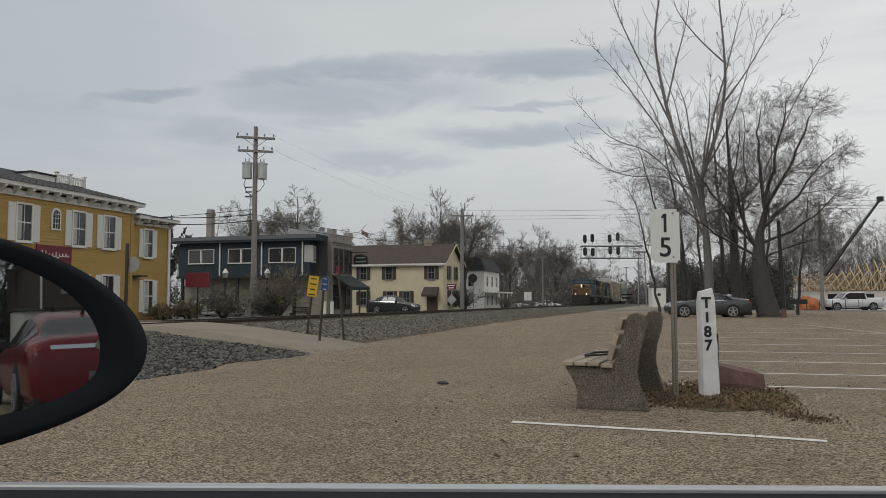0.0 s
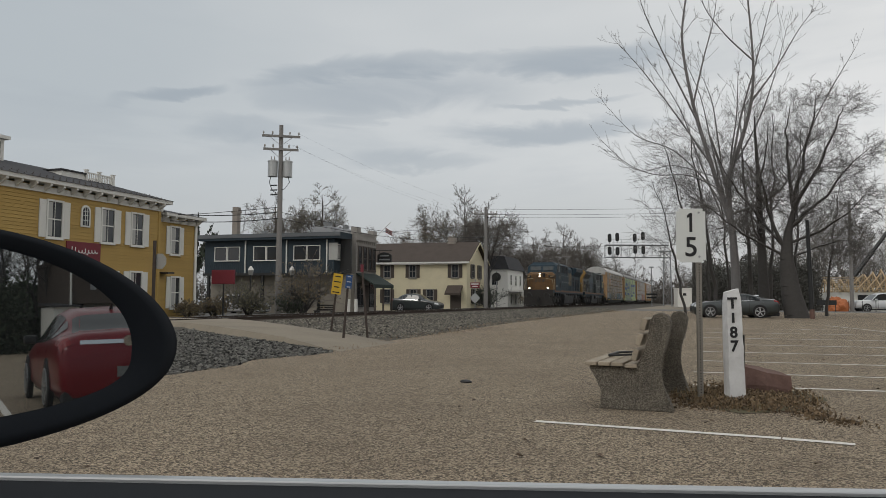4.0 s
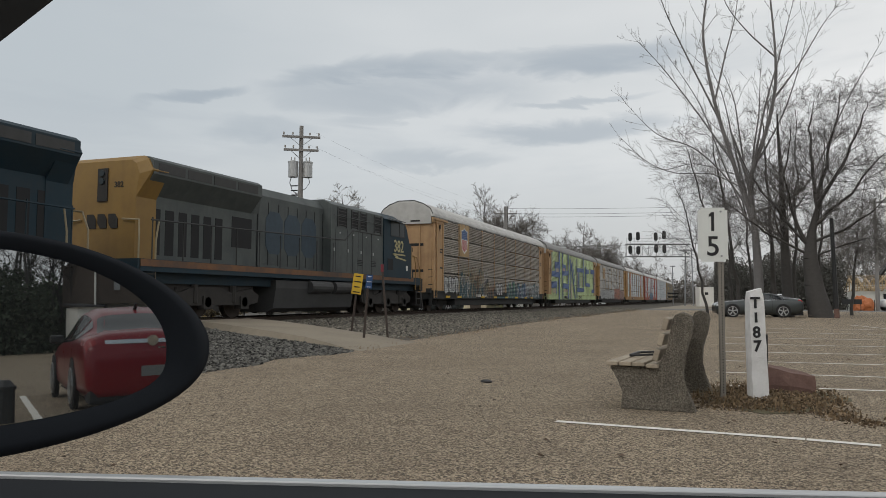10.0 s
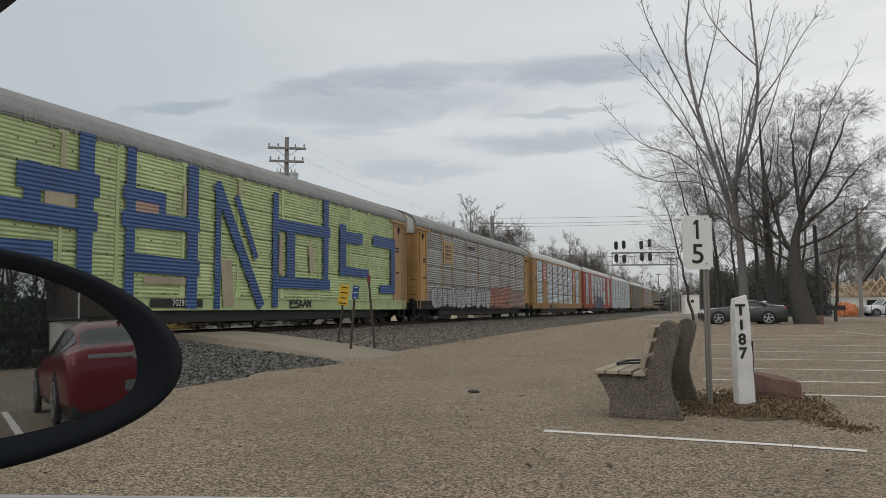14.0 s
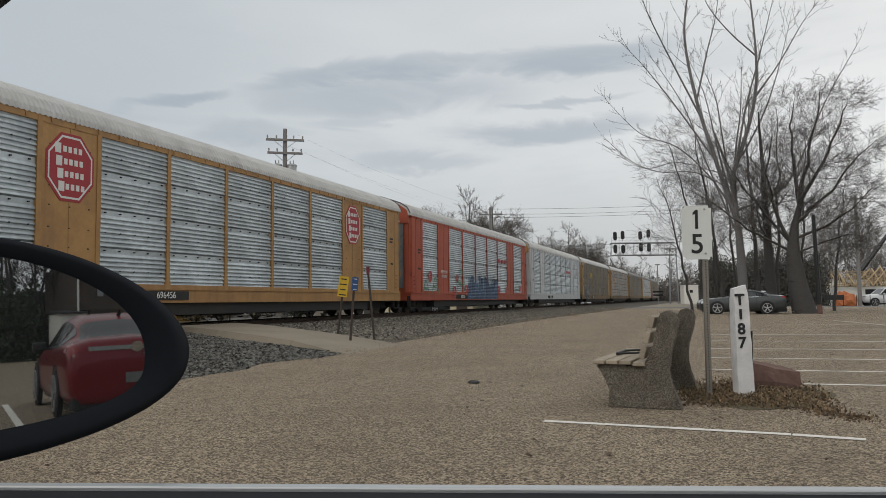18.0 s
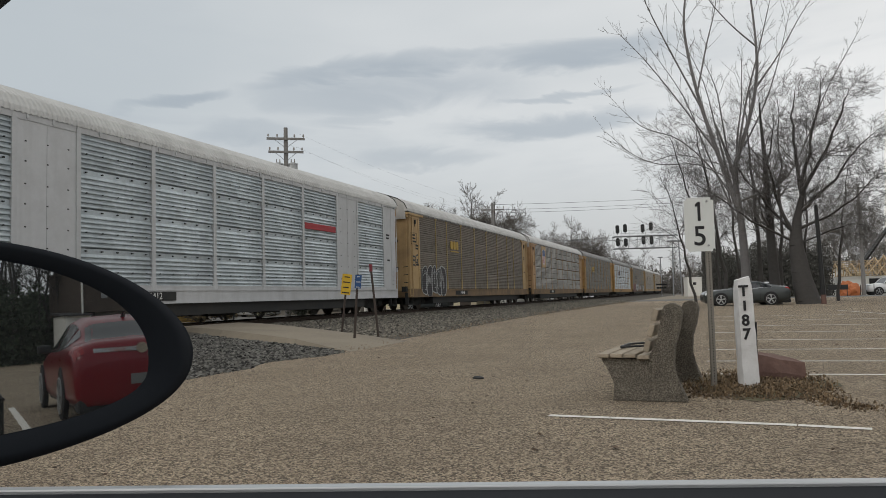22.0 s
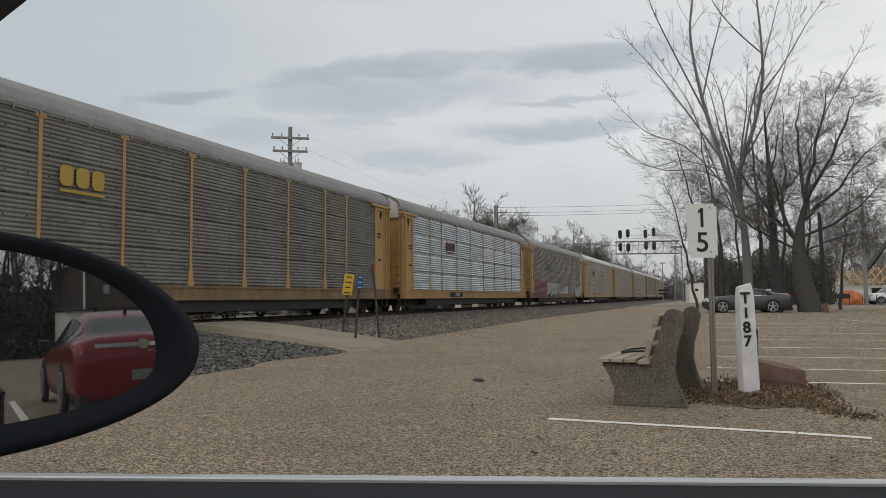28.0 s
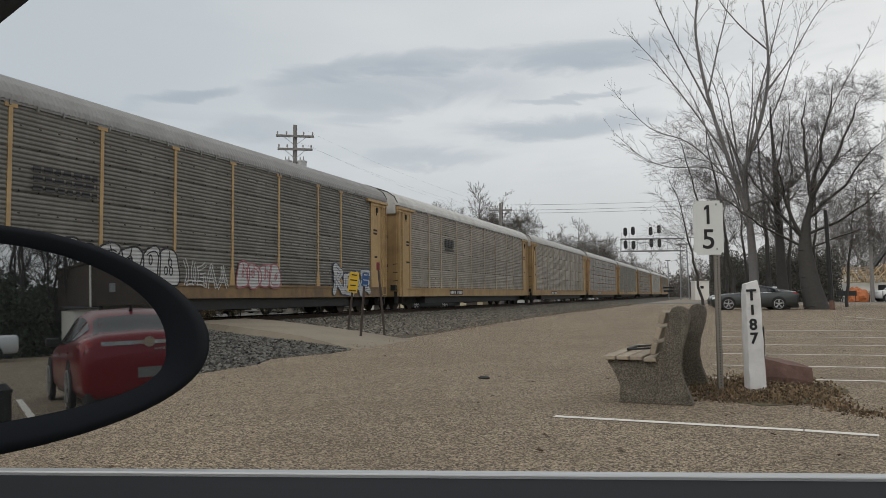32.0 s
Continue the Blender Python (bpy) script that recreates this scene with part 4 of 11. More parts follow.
def autorack(label, frame_m, panel_m, post_m, solid=(), roof_m=None, low_m=None, cap_m=None, number=None, kind="plates"):
    """One covered car carrier. solid: bays filled by plain plates of the frame's colour."""
    smooth = kind == "bold" and bool(solid)
    car = thing("autorack_car", label, "freight car", "autorack cars of the train")
    part("roof", roof_mesh(), None, car)
    c = car.children[-1]
    piece_mat(c, roof_m or M_ROOF)
    for name, me, m in (("side_sill", sill_mesh(), low_m or frame_m), ("underframe", under_mesh(), M_UNDER), ("far_side", far_side_mesh(), panel_m)):
        piece(name, me, m, car)
    for e in (0, 1):
        loc, rot = ((0, LEAD, 0), (0, 0, 0)) if e == 0 else ((0, TAIL, 0), (0, 0, math.pi))
        d = piece("end_door", door_mesh(), frame_m, car, loc, rot)
        if e == 0:
            for x in (-1.1, -0.4, 0.02, 0.75):
                piece("door_rib", cached("rib", rib_mesh), frame_m, d, (x, 0, 0))
            for z in (3.55, 2.15):
                piece("door_slot", cached("slot", slot_mesh), M_SLOT, d, (0.35, 0.09, z))
        flip = (1, 1, 1) if e == 0 else (1, -1, 1)
        wd = BAY0 - LEAD if e == 0 else TAIL - EDGES[-1]
        base = LEAD if e == 0 else TAIL
        pl = piece("end_plate", end_mesh(wd, smooth), frame_m, car, (0, base, 0), (0, 0, 0), flip)
        if smooth:
            piece("end_rib", end_strip_mesh(wd - 0.16, wd - 0.03, 0.045), frame_m, pl, (0, 0, 0))
            piece("end_rib", end_strip_mesh(0.78, 0.84, 0.036), frame_m, pl, (0, 0, 0))
            piece("corner_step", cached("step", step_mesh), frame_m, car, (0, base, 0), (0, 0, 0), flip)
            if e == 0:
                piece("height_notice", cached("notice", notice_mesh), M_WHITE, car, loc)
                piece("door_panel", cached("door_grey", lambda: door_strip(-0.55, 0.75)), M_DOORGREY, car, loc)
                piece("door_panel", cached("door_blue", lambda: door_strip(0.78, 1.12)), M_DOORBLUE, car, loc)
        else:
            for y0, y1, proud in ((0.14, 0.30, 0.04), (wd - 0.2, wd - 0.03, 0.045), (0.62, 0.70, 0.03)):
                piece("end_rib", end_strip_mesh(y0, y1, proud), frame_m, pl, (0, 0, 0))
            piece("ladder", ladder_mesh(), frame_m, car, (0, base, 0), (0, 0, 0), flip)
            piece("header_beam", header_mesh(wd), frame_m, car, (0, base, 0), (0, 0, 0), flip)
            piece("door_hinge", cached("hinge", hinge_mesh), M_UNDER, car, (0, base, 0), (0, 0, 0), flip)
        piece("end_cap", cap_mesh(), cap_m or M_ROOF, car, loc, rot)
        piece("roof_edge", edge_mesh(), M_UNDER, car, loc, rot)
        b = piece("bogie", bogie_mesh(), M_UNDER, car, (0, 2.9 if e == 0 else BODY - 2.9, 0))
        for y in (-0.9, 0.9):
            piece("wheelset", wheel_mesh(), M_WHEEL, b, (0, y, 0))
    for k in range(BAYS):
        wide = EDGES[k + 1] - EDGES[k]
        y = (EDGES[k + 1] + EDGES[k]) / 2
        if k in solid:
            bm = bm_new()
            box(bm, HALF - 0.05, HALF + 0.035, y - wide / 2 + 0.03, y + wide / 2 - 0.03, SILL + 0.04, EAVE - 0.04)
            box(bm, HALF, HALF + 0.045, y - 0.02, y + 0.02, SILL + 0.1, EAVE - 0.06)
            part("side_plate", bm, frame_m, car)
            continue
        me = panel_mesh(wide, kind)
        for r in range(ROWS):
            piece("screen_panel", me, panel_m, car, (HALF, y, SILL + 0.06 + r * (ROW + 0.018)))
    piece("panel_bolt_row", cached("bolts" + kind, lambda: bolts_mesh(kind)), M_UNDER, car)
    for k in range(1, BAYS):
        piece("post", post_mesh(not smooth), post_m, car, (HALF, EDGES[k], 0))
    if smooth:
        piece("bay_frame", cached("bay_frame", bay_frame_mesh), frame_m, car)
    # without flush sides the rail is greyed, with the eave's shade in its colour
    piece("eave_rail", cached("eave", eave_mesh), frame_m if smooth else M_ROOFGREY, car)
    piece("data_panel", cached("data", data_mesh), M_UNDER, car)
    if number:
        side_text(car, number, 9.3, SILL - 0.185, 0.27, M_WHITE, "car_number")
    else:
        piece("data_marks", cached("marks", marks_mesh), M_WHITE, car)
    for y, z, w in ((1.75, 3.3, 0.4), (1.75, 3.15, 0.35), (1.75, 2.3, 0.4), (25.4, 3.6, 0.4), (25.4, 3.45, 0.35), (25.5, 2.4, 0.3)):
        piece("stencil_mark", stencil_mesh(w), M_UNDER, car, (HALF + 0.022, y, z))
    for k in range(3 if smooth else 1):
        piece("stencil_mark", stencil_mesh(0.55), M_UNDER, car, (0.27, LEAD - 0.04, 4.78 + 0.12 * k), (0, 0, -math.pi / 2))
    return car


def step_mesh():
    """Grab irons, a latch box and a kick plate at the foot of a flush-sided corner."""
    bm = bm_new()
    for z in (SILL + 0.25, SILL + 0.45, SILL + 0.65, SILL + 0.85):
        tube(bm, [(HALF + 0.01, 0.42, z), (HALF + 0.09, 0.44, z), (HALF + 0.09, 0.74, z), (HALF + 0.01, 0.76, z)], 0.014, 5)
    for z in (1.9, 3.4):
        box(bm, HALF - 0.02, HALF + 0.06, 0.16, 0.24, z, z + 0.2)
    rod(bm, (HALF + 0.035, 0.2, SILL), (HALF + 0.035, 0.2, EAVE - 0.5), 0.018, n=6)
    box(bm, HALF - 0.01, HALF + 0.075, 0.3, 1.5, SILL - 0.02, SILL + 0.05)
    return mesh_of(bm, "corner_step")


def notice_mesh():
    """A white stencilled panel high on an end."""
    bm = bm_new()
    box(bm, 0.15, 0.95, -0.038, -0.031, EAVE - 0.34, EAVE + 0.06)
    return mesh_of(bm, "height_notice")


def bolts_mesh(kind):
    """Dark bolt heads in rows over the screens."""
    bm = bm_new()
    out = {"plates": 0.036, "even": 0.02, "bold": 0.04}[kind]
    zs = (0.02, 0.5) if kind != "bold" else (0.9, 0.38)
    for k in range(BAYS):
        n = max(3, round((EDGES[k + 1] - EDGES[k]) / 0.55))
        for r in range(ROWS):
            for j in range(n):
                y = EDGES[k] + (EDGES[k + 1] - EDGES[k]) * (j + 0.5) / n
                for u in zs:
                    z = SILL + 0.06 + r * (ROW + 0.018) + u
                    box(bm, HALF, HALF + out + 0.006, y - 0.022, y + 0.022, z - 0.014, z + 0.016)
    return mesh_of(bm, "panel_bolt_row")


def slot_mesh():
    """A black slot across an end door."""
    bm = bm_new()
    box(bm, -0.45, 0.62, -0.012, 0.0, -0.07, 0.07)
    return mesh_of(bm, "door_slot")


def door_strip(x0, x1):
    """A bare steel leaf of a folding end door."""
    bm = bm_new()
    box(bm, x0, x1, 0.045, 0.1, SILL + 0.25, EAVE - 0.35)
    for k in range(3):
        z = SILL + 0.9 + k * 1.1
        box(bm, x0 + 0.03, x1 - 0.03, 0.03, 0.05, z, z + 0.05)
    return mesh_of(bm, "door_panel")


def header_mesh(wide):
    """The guide beam over the end bay, proud of the side."""
    def make():
        bm = bm_new()
        box(bm, HALF - 0.05, HALF + 0.11, 0.0, wide + 0.42, EAVE - 0.2, EAVE - 0.09)
        box(bm, HALF - 0.05, HALF + 0.05, 0.04, wide - 0.02, EAVE - 0.34, EAVE - 0.2)
        return mesh_of(bm, "header_beam")
    return cached(f"header{wide:.3f}", make)


def hinge_mesh():
    """Latch gear and grab bars at a car's corner."""
    bm = bm_new()
    box(bm, HALF - 0.02, HALF + 0.07, 1.0, 1.14, EAVE - 0.62, EAVE - 0.4)
    rod(bm, (HALF + 0.03, 1.07, EAVE - 0.6), (HALF + 0.03, 1.1, EAVE - 0.75), 0.02, n=6)
    for z in (SILL + 0.35, SILL + 0.75, SILL + 1.15):
        rod(bm, (HALF - 0.2, -0.04, z), (HALF + 0.04, -0.02, z + 0.02), 0.018, n=5)
    box(bm, HALF - 0.3, HALF - 0.06, -0.1, 0.12, SILL - 0.1, SILL + 0.16)
    return mesh_of(bm, "door_hinge")


def bay_frame_mesh():
    """Lips round the screens of a flush-sided car."""
    bm = bm_new()
    box(bm, HALF - 0.04, HALF + 0.05, EDGES[0], EDGES[-1], EAVE - 0.16, EAVE - 0.02)
    box(bm, HALF - 0.04, HALF + 0.05, EDGES[0], EDGES[-1], SILL + 0.03, SILL + 0.12)
    for y in (EDGES[0], EDGES[-1]):
        box(bm, HALF - 0.04, HALF + 0.048, y - 0.06, y + 0.06, SILL + 0.03, EAVE - 0.02)
    return mesh_of(bm, "bay_frame")


def eave_mesh():
    bm = bm_new()
    box(bm, HALF - 0.06, HALF + 0.045, LEAD + 0.15, TAIL - 0.15, EAVE - 0.07, EAVE + 0.01)
    for k in range(36):
        y = 0.8 + k * 0.73
        box(bm, HALF + 0.03, HALF + 0.075, y, y + 0.05, EAVE - 0.12, EAVE - 0.02)
    return mesh_of(bm, "eave_rail")


def data_mesh():
    bm = bm_new()
    box(bm, HALF + 0.06, HALF + 0.066, 8.0, 10.3, SILL - 0.31, SILL - 0.06)
    return mesh_of(bm, "data_panel")


def marks_mesh():
    """Reporting marks, as plain bars."""
    bm = bm_new()
    for k in range(9):
        if k != 4:
            y = 8.1 + k * 0.24
            box(bm, HALF + 0.066, HALF + 0.07, y, y + 0.16, SILL - 0.26, SILL - 0.11)
    return mesh_of(bm, "data_marks")


def stencil_mesh(w):
    """A row of small unreadable stencils, as one plain bar."""
    def make():
        bm = bm_new()
        box(bm, 0, 0.005, 0, w, 0, 0.085)
        return mesh_of(bm, "stencil_mark")
    return cached(f"stencil{w}", make)


def piece_mat(ob, m):
    me = ob.data
    if not me.materials:
        me.materials.append(m)
    else:
        ob.material_slots[0].link = "OBJECT"
        ob.material_slots[0].material = m


def octagon(car, y, z, r):
    bm = bm_new()
    prism(bm, [(y + r * math.cos(math.pi / 8 + k * math.pi / 4), z + r * 1.12 * math.sin(math.pi / 8 + k * math.pi / 4)) for k in range(8)], "x", HALF + 0.02, HALF + 0.05)
    part("emblem", bm, M_RED, car, "red octagonal emblem")
    bm = bm_new()
    for a, b in ((0.86, 0.92),):
        ring = [[(y + q * r * math.cos(math.pi / 8 + k * math.pi / 4), z + q * r * 1.12 * math.sin(math.pi / 8 + k * math.pi / 4)) for k in range(8)] for q in (a, b)]
        for k in range(8):
            j = (k + 1) % 8
            bm.faces.new([bm.verts.new((HALF + 0.055, *p)) for p in (ring[0][k], ring[0][j], ring[1][j], ring[1][k])])
    for k in range(4):
        zz = z + 0.7 * r - k * 0.38 * r
        box(bm, HALF + 0.045, HALF + 0.056, y - (0.6 - 0.05 * k) * r, y - (0.38 - 0.05 * k) * r, zz - 0.3 * r, zz)
        for j in range(4):
            a = y - (0.3 - 0.04 * k - 0.2 * j) * r
            box(bm, HALF + 0.045, HALF + 0.056, a, a + 0.13 * r, zz - 0.24 * r, zz - 0.06 * r)
    part("emblem_mark", bm, M_WHITE, car, "white emblem shapes")


def shield(car, y, z, w, h):
    plate(car, y - w, y + w, z - h, z + h, M_CREAM, "placard", "tan placard")
    bm = bm_new()
    prism(bm, [(y, z - h * .82), (y + w * .55, z - h * .58), (y + w * .68, z - h * .1), (y + w * .62, z + h * .3), (y + w * .66, z + h * .62), (y + w * .3, z + h * .66), (y, z + h * .78),
               (y - w * .3, z + h * .66), (y - w * .66, z + h * .62), (y - w * .62, z + h * .3), (y - w * .68, z - h * .1), (y - w * .55, z - h * .58)], "x", HALF + 0.055, HALF + 0.064)
    part("shield", bm, M_WHITE, car, "white shield")
    bm = bm_new()
    prism(bm, [(y - w * .64, z + h * .06), (y + w * .64, z + h * .06), (y + w * .58, z + h * .3), (y + w * .61, z + h * .58), (y + w * .28, z + h * .62), (y, z + h * .73), (y - w * .28, z + h * .62), (y - w * .61, z + h * .58), (y - w * .58, z + h * .3)], "x", HALF + 0.06, HALF + 0.068)
    part("shield_top", bm, M_BLUEBAR, car, "dark blue shield top")
    for k in range(5):
        bm = bm_new()
        a = y - w * .56 + k * w * 0.245
        box(bm, HALF + 0.06, HALF + 0.068, a, a + w * 0.12, z - h * (.55 + 0.08 * (2 - abs(k - 2))), z + h * .03)
        part("shield_stripe", bm, M_RED, car, "red shield stripe")


def block_logo(car, y, z, w, h, material, label="plain logo blocks", bar=True):
    """A maker's mark, as plain shapes of its size and colour."""
    bm = bm_new()
    for k in range(3):
        a = y + k * w / 3
        u = w / 3 * 0.8
        c = u * 0.22
        prism(bm, [(a + c, z), (a + u - c, z), (a + u, z + c), (a + u, z + h - c), (a + u - c, z + h), (a + c, z + h), (a, z + h - c), (a, z + c)], "x", HALF + 0.055, HALF + 0.075)
    if bar:
        box(bm, HALF + 0.055, HALF + 0.075, y, y + w * 0.95, z - h * 0.3, z - h * 0.16)
    part("logo", bm, material, car, label)


def diamonds(car, spots):
    """Red sprayed gems with a pale glint."""
    for y, z, r in spots:
        bm = bm_new()
        prism(bm, [(y - r, z + 0.1 * r), (y - 0.6 * r, z + r), (y + 0.7 * r, z + 0.9 * r), (y + r, z), (y + 0.3 * r, z - r), (y - 0.5 * r, z - 0.8 * r)], "x", HALF + 0.062, HALF + 0.0665)
        g = part("graffiti_gem", bm, M_SPRAY["red"], car, "red sprayed gem")
        bm = bm_new()
        stroke_quad(bm, HALF + 0.068, Vector((0, y - 0.4 * r, z + 0.3 * r)), Vector((0, y - 0.2 * r, z + 0.45 * r)), 0.05)
        part("glint", bm, M_SPRAY["white"], g, "white sprayed glint")


def frame_marks(car, y0, y1, z0, z1):
    """A boxed notice stencilled on an end plate, its words as bars."""
    bm = bm_new()
    x = HALF + 0.022
    for a, b, c, d in ((y0, y1, z0, z0 + 0.02), (y0, y1, z1 - 0.02, z1), (y0, y0 + 0.02, z0, z1), (y1 - 0.02, y1, z0, z1)):
        box(bm, x - 0.004, x + 0.002, a, b, c, d)
    for k in range(3):
        z = z0 + 0.1 + k * (z1 - z0 - 0.1) / 3
        box(bm, x - 0.004, x + 0.002, y0 + 0.1, y1 - 0.1 - 0.08 * k, z, z + 0.09)
    part("stencil_notice", bm, M_UNDER, car, "black boxed stencil")


def train_cars():
    cars = []
    a = autorack("tan autorack with a shield placard and low graffiti", M_PEACH, M_PAN_TAN, M_PEACH, low_m=M_UNDER)
    shield(a, 5.79, 4.1, 0.84, 0.95)
    scrawl(a, 2.4, 4.7, 1.0, 1.9, "white", "black", 14, 4)
    curls(a, 4.95, 7.2, 0.72, 2.75, ("teal",), ("tan", "white", "tan"), 11, 6)
    curls(a, 6.9, 9.3, 0.72, 2.75, ("black", "teal"), ("tan", "rust"), 16, 7)
    curls(a, 9.0, 10.7, 0.72, 2.4, ("black",), ("white", "tan"), 15, 4)
    curls(a, 10.5, 12.1, 0.72, 1.6, ("black",), ("rust",), 18, 4)
    scrawl(a, 12.5, 13.9, 0.95, 1.75, "white", "black", 12, 3)
    curls(a, 15.1, 17.7, 0.72, 2.2, ("teal",), ("white", "green"), 13, 5)
    curls(a, 17.9, 20.3, 0.72, 2.1, ("teal", "navy"), ("white", "sky"), 19, 6)
    curls(a, 20.4, 22.3, 0.72, 2.0, ("black", "teal"), ("white",), 21, 6)
    curls(a, 22.3, 25.0, 0.72, 2.05, ("teal",), ("white",), 20, 7)
    for y in (2.9, 4.87, 9.4, 12.15, 14.9, 17.6, 20.4, 22.3):
        plate(a, y - 0.32, y + 0.32, 0.71, 0.83, M_YEL, "reflector_strip", "yellow reflector strip", x=HALF + 0.1)
    plate(a, 12.6, 25.3, 0.70, 0.84, M_SPRAY["teal"], "backing", "dark teal sprayed backing", x=HALF + 0.062)
    cars.append(a)
    b = autorack("autorack painted lime green with large blue block letters", M_PEACH, M_PAN_GREEN, M_PAN_GREEN, roof_m=M_ROOFGREY, low_m=M_PAN_GREEN, number="702919", kind="even")
    strokes(b, ((2.45, 4.8, 2.45, 3.0, 0.22), (2.5, 2.95, 5.8, 2.9, 0.42), (3.8, 3.75, 5.8, 3.8, 0.5), (5.6, 4.9, 5.6, 0.8, 0.42), (4.0, 3.9, 4.0, 3.0, 0.4),
                (2.4, 1.95, 4.4, 2.0, 0.5), (4.3, 1.9, 4.3, 1.3, 0.2), (4.3, 1.3, 4.0, 1.05, 0.16), (7.15, 4.9, 7.15, 0.8, 0.3), (7.0, 3.8, 8.4, 3.8, 0.3)),
            M_BLUEBAR, "painted_letters", "deep blue block letters")
    strokes(b, ((8.4, 3.8, 8.4, 3.3, 0.25), (7.0, 3.1, 9.9, 3.2, 0.36), (9.75, 4.8, 9.75, 0.9, 0.42), (7.4, 1.95, 9.9, 1.9, 0.42), (11.0, 4.6, 11.0, 0.8, 0.24),
                (11.0, 4.5, 13.4, 0.9, 0.36), (12.0, 4.3, 13.1, 2.5, 0.22), (14.35, 4.7, 14.35, 0.9, 0.3), (14.5, 3.7, 18.3, 3.75, 0.36)),
            M_BLUEBAR, "painted_letters", "deep blue block letters", x=HALF + 0.081)
    strokes(b, ((18.1, 4.9, 18.1, 1.7, 0.36), (15.4, 3.4, 15.4, 1.7, 0.5), (14.7, 1.65, 18.3, 1.65, 0.34), (19.6, 4.0, 19.6, 2.3, 0.5), (19.6, 3.7, 21.3, 3.75, 0.42),
                (19.6, 2.3, 22.0, 2.25, 0.32), (22.8, 3.8, 25.0, 3.8, 0.42), (24.9, 3.8, 24.9, 1.6, 0.42), (23.5, 1.6, 24.9, 1.6, 0.34)),
            M_BLUEBAR, "painted_letters", "deep blue block letters", x=HALF + 0.089)
    for row in ((4.87, 4.9, 4.87, 4.0, 0.12), (9.38, 4.3, 9.38, 3.5, 0.12), (12.15, 4.9, 12.15, 4.3, 0.12), (3.0, 1.45, 3.9, 1.4, 0.32), (7.8, 1.5, 9.4, 1.5, 0.18), (11.5, 2.0, 11.6, 1.0, 0.5),
                (14.75, 3.3, 14.75, 2.0, 0.2), (16.9, 3.0, 17.0, 2.2, 0.3), (4.5, 3.35, 5.1, 3.35, 0.32)):
        strokes(b, (row,), M_GREYPOST, "bare_patch", "bare tan patch between the paint", x=HALF + 0.066)
    strokes(b, ((7.2, 3.45, 8.1, 3.45, 0.4),), M_SPRAY["pink"], "pink_patch", "dusty pink painted patch", x=HALF + 0.068)
    spray(b, 1.25, 1.9, 2.9, 3.7, None, "black", 17, 1, 0.05)
    spray(b, 15.4, 17.0, 0.75, 1.05, None, "black", 27, 5, 0.05)
    cars.append(b)
    c = autorack("grey autorack with ochre posts and pink graffiti along its foot", M_OCHRE, M_PAN_GREY, M_OCHRE, roof_m=M_ROOFGREY, low_m=M_UNDER, kind="bold")
    plate(c, 4.98, 6.6, 3.3, 4.6, M_CREAM, "placard", "tan placard")
    mark_bars(c, 5.3, 6.4, 3.5, 4.4, 4, M_SPRAY["maroon"], seed=3)
    mark_bars(c, 9.6, 11.2, 4.35, 4.7, 1, M_SPRAY["black"], seed=4)
    scrawl(c, 3.0, 9.0, 0.75, 1.9, "white", "black", 21, 7)
    scrawl(c, 9.2, 14.6, 0.75, 2.0, "white", "black", 24, 5)
    plate(c, 14.6, 25.0, 0.68, 1.0, M_SPRAY["maroon"], "backing", "maroon sprayed backing", x=HALF + 0.062)
    scrawl(c, 14.6, 18.0, 0.75, 2.15, "salmon", "black", 22, 3)
    spray(c, 17.9, 20.4, 0.8, 2.2, "salmon", "black", 25, 3, 0.2)
    scrawl(c, 20.4, 25.0, 0.75, 1.95, "pink", "black", 23, 5)
    cars.append(c)
    d = autorack("ochre autorack with bright silver screens and red octagonal emblems", M_ORANGE, M_PAN_BRIGHT, M_ORANGE, solid=(1, 7), number="696456", cap_m=M_ORANGE, kind="bold")
    octagon(d, 5.79, 3.95, 0.80)
    octagon(d, 21.34, 3.95, 0.80)
    cars.append(d)
    e = autorack("orange-red autorack with silver screens and blue graffiti", M_REDBOX, M_PAN_BRIGHT, M_REDBOX, solid=(1, 7), number="689260", cap_m=M_REDBOX, kind="bold")
    diamonds(e, ((3.5, 1.95, 0.32), (7.7, 1.15, 0.34), (8.2, 1.95, 0.24), (10.1, 1.25, 0.36), (17.9, 1.3, 0.34), (20.1, 1.3, 0.3), (24.3, 1.5, 0.28)))
    for y, w, h in ((2.8, 0.5, 0.7), (4.3, 0.6, 0.9), (9.0, 1.0, 1.5), (15.0, 0.9, 0.7), (23.4, 0.9, 1.0)):
        bm = bm_new()
        for u, v in (((-w, 0), (-0.2 * w, h)), ((-0.2 * w, h), (0.2 * w, h)), ((0.2 * w, h), (w, 0)), ((-0.5 * w, 0.45 * h), (0.45 * w, 0.4 * h))):
            stroke_quad(bm, HALF + 0.067, Vector((0, y + u[0], 1.0 + u[1])), Vector((0, y + v[0], 1.0 + v[1])), 0.035)
        part("graffiti_letter", bm, M_SPRAY["green"], e, "green sprayed line letter")
    curls(e, 10.4, 17.4, 0.72, 2.45, ("blue",), ("sky", "navy"), 32, 9)
    spray(e, 10.7, 17.2, 0.95, 2.2, None, "sky", 33, 5, 0.16)
    plate(e, 10.5, 17.3, 0.7, 1.3, M_SPRAY["blue"], "backing", "blue sprayed backing", x=HALF + 0.062)
    side_text(e, "KEEP ON\nPUSHIN!", 5.8, 2.15, 0.25, M_WHITE, "sprayed_text")
    block_logo(e, 17.7, 3.3, 2.6, 0.3, M_RED, "red logo blocks", False)
    cars.append(e)
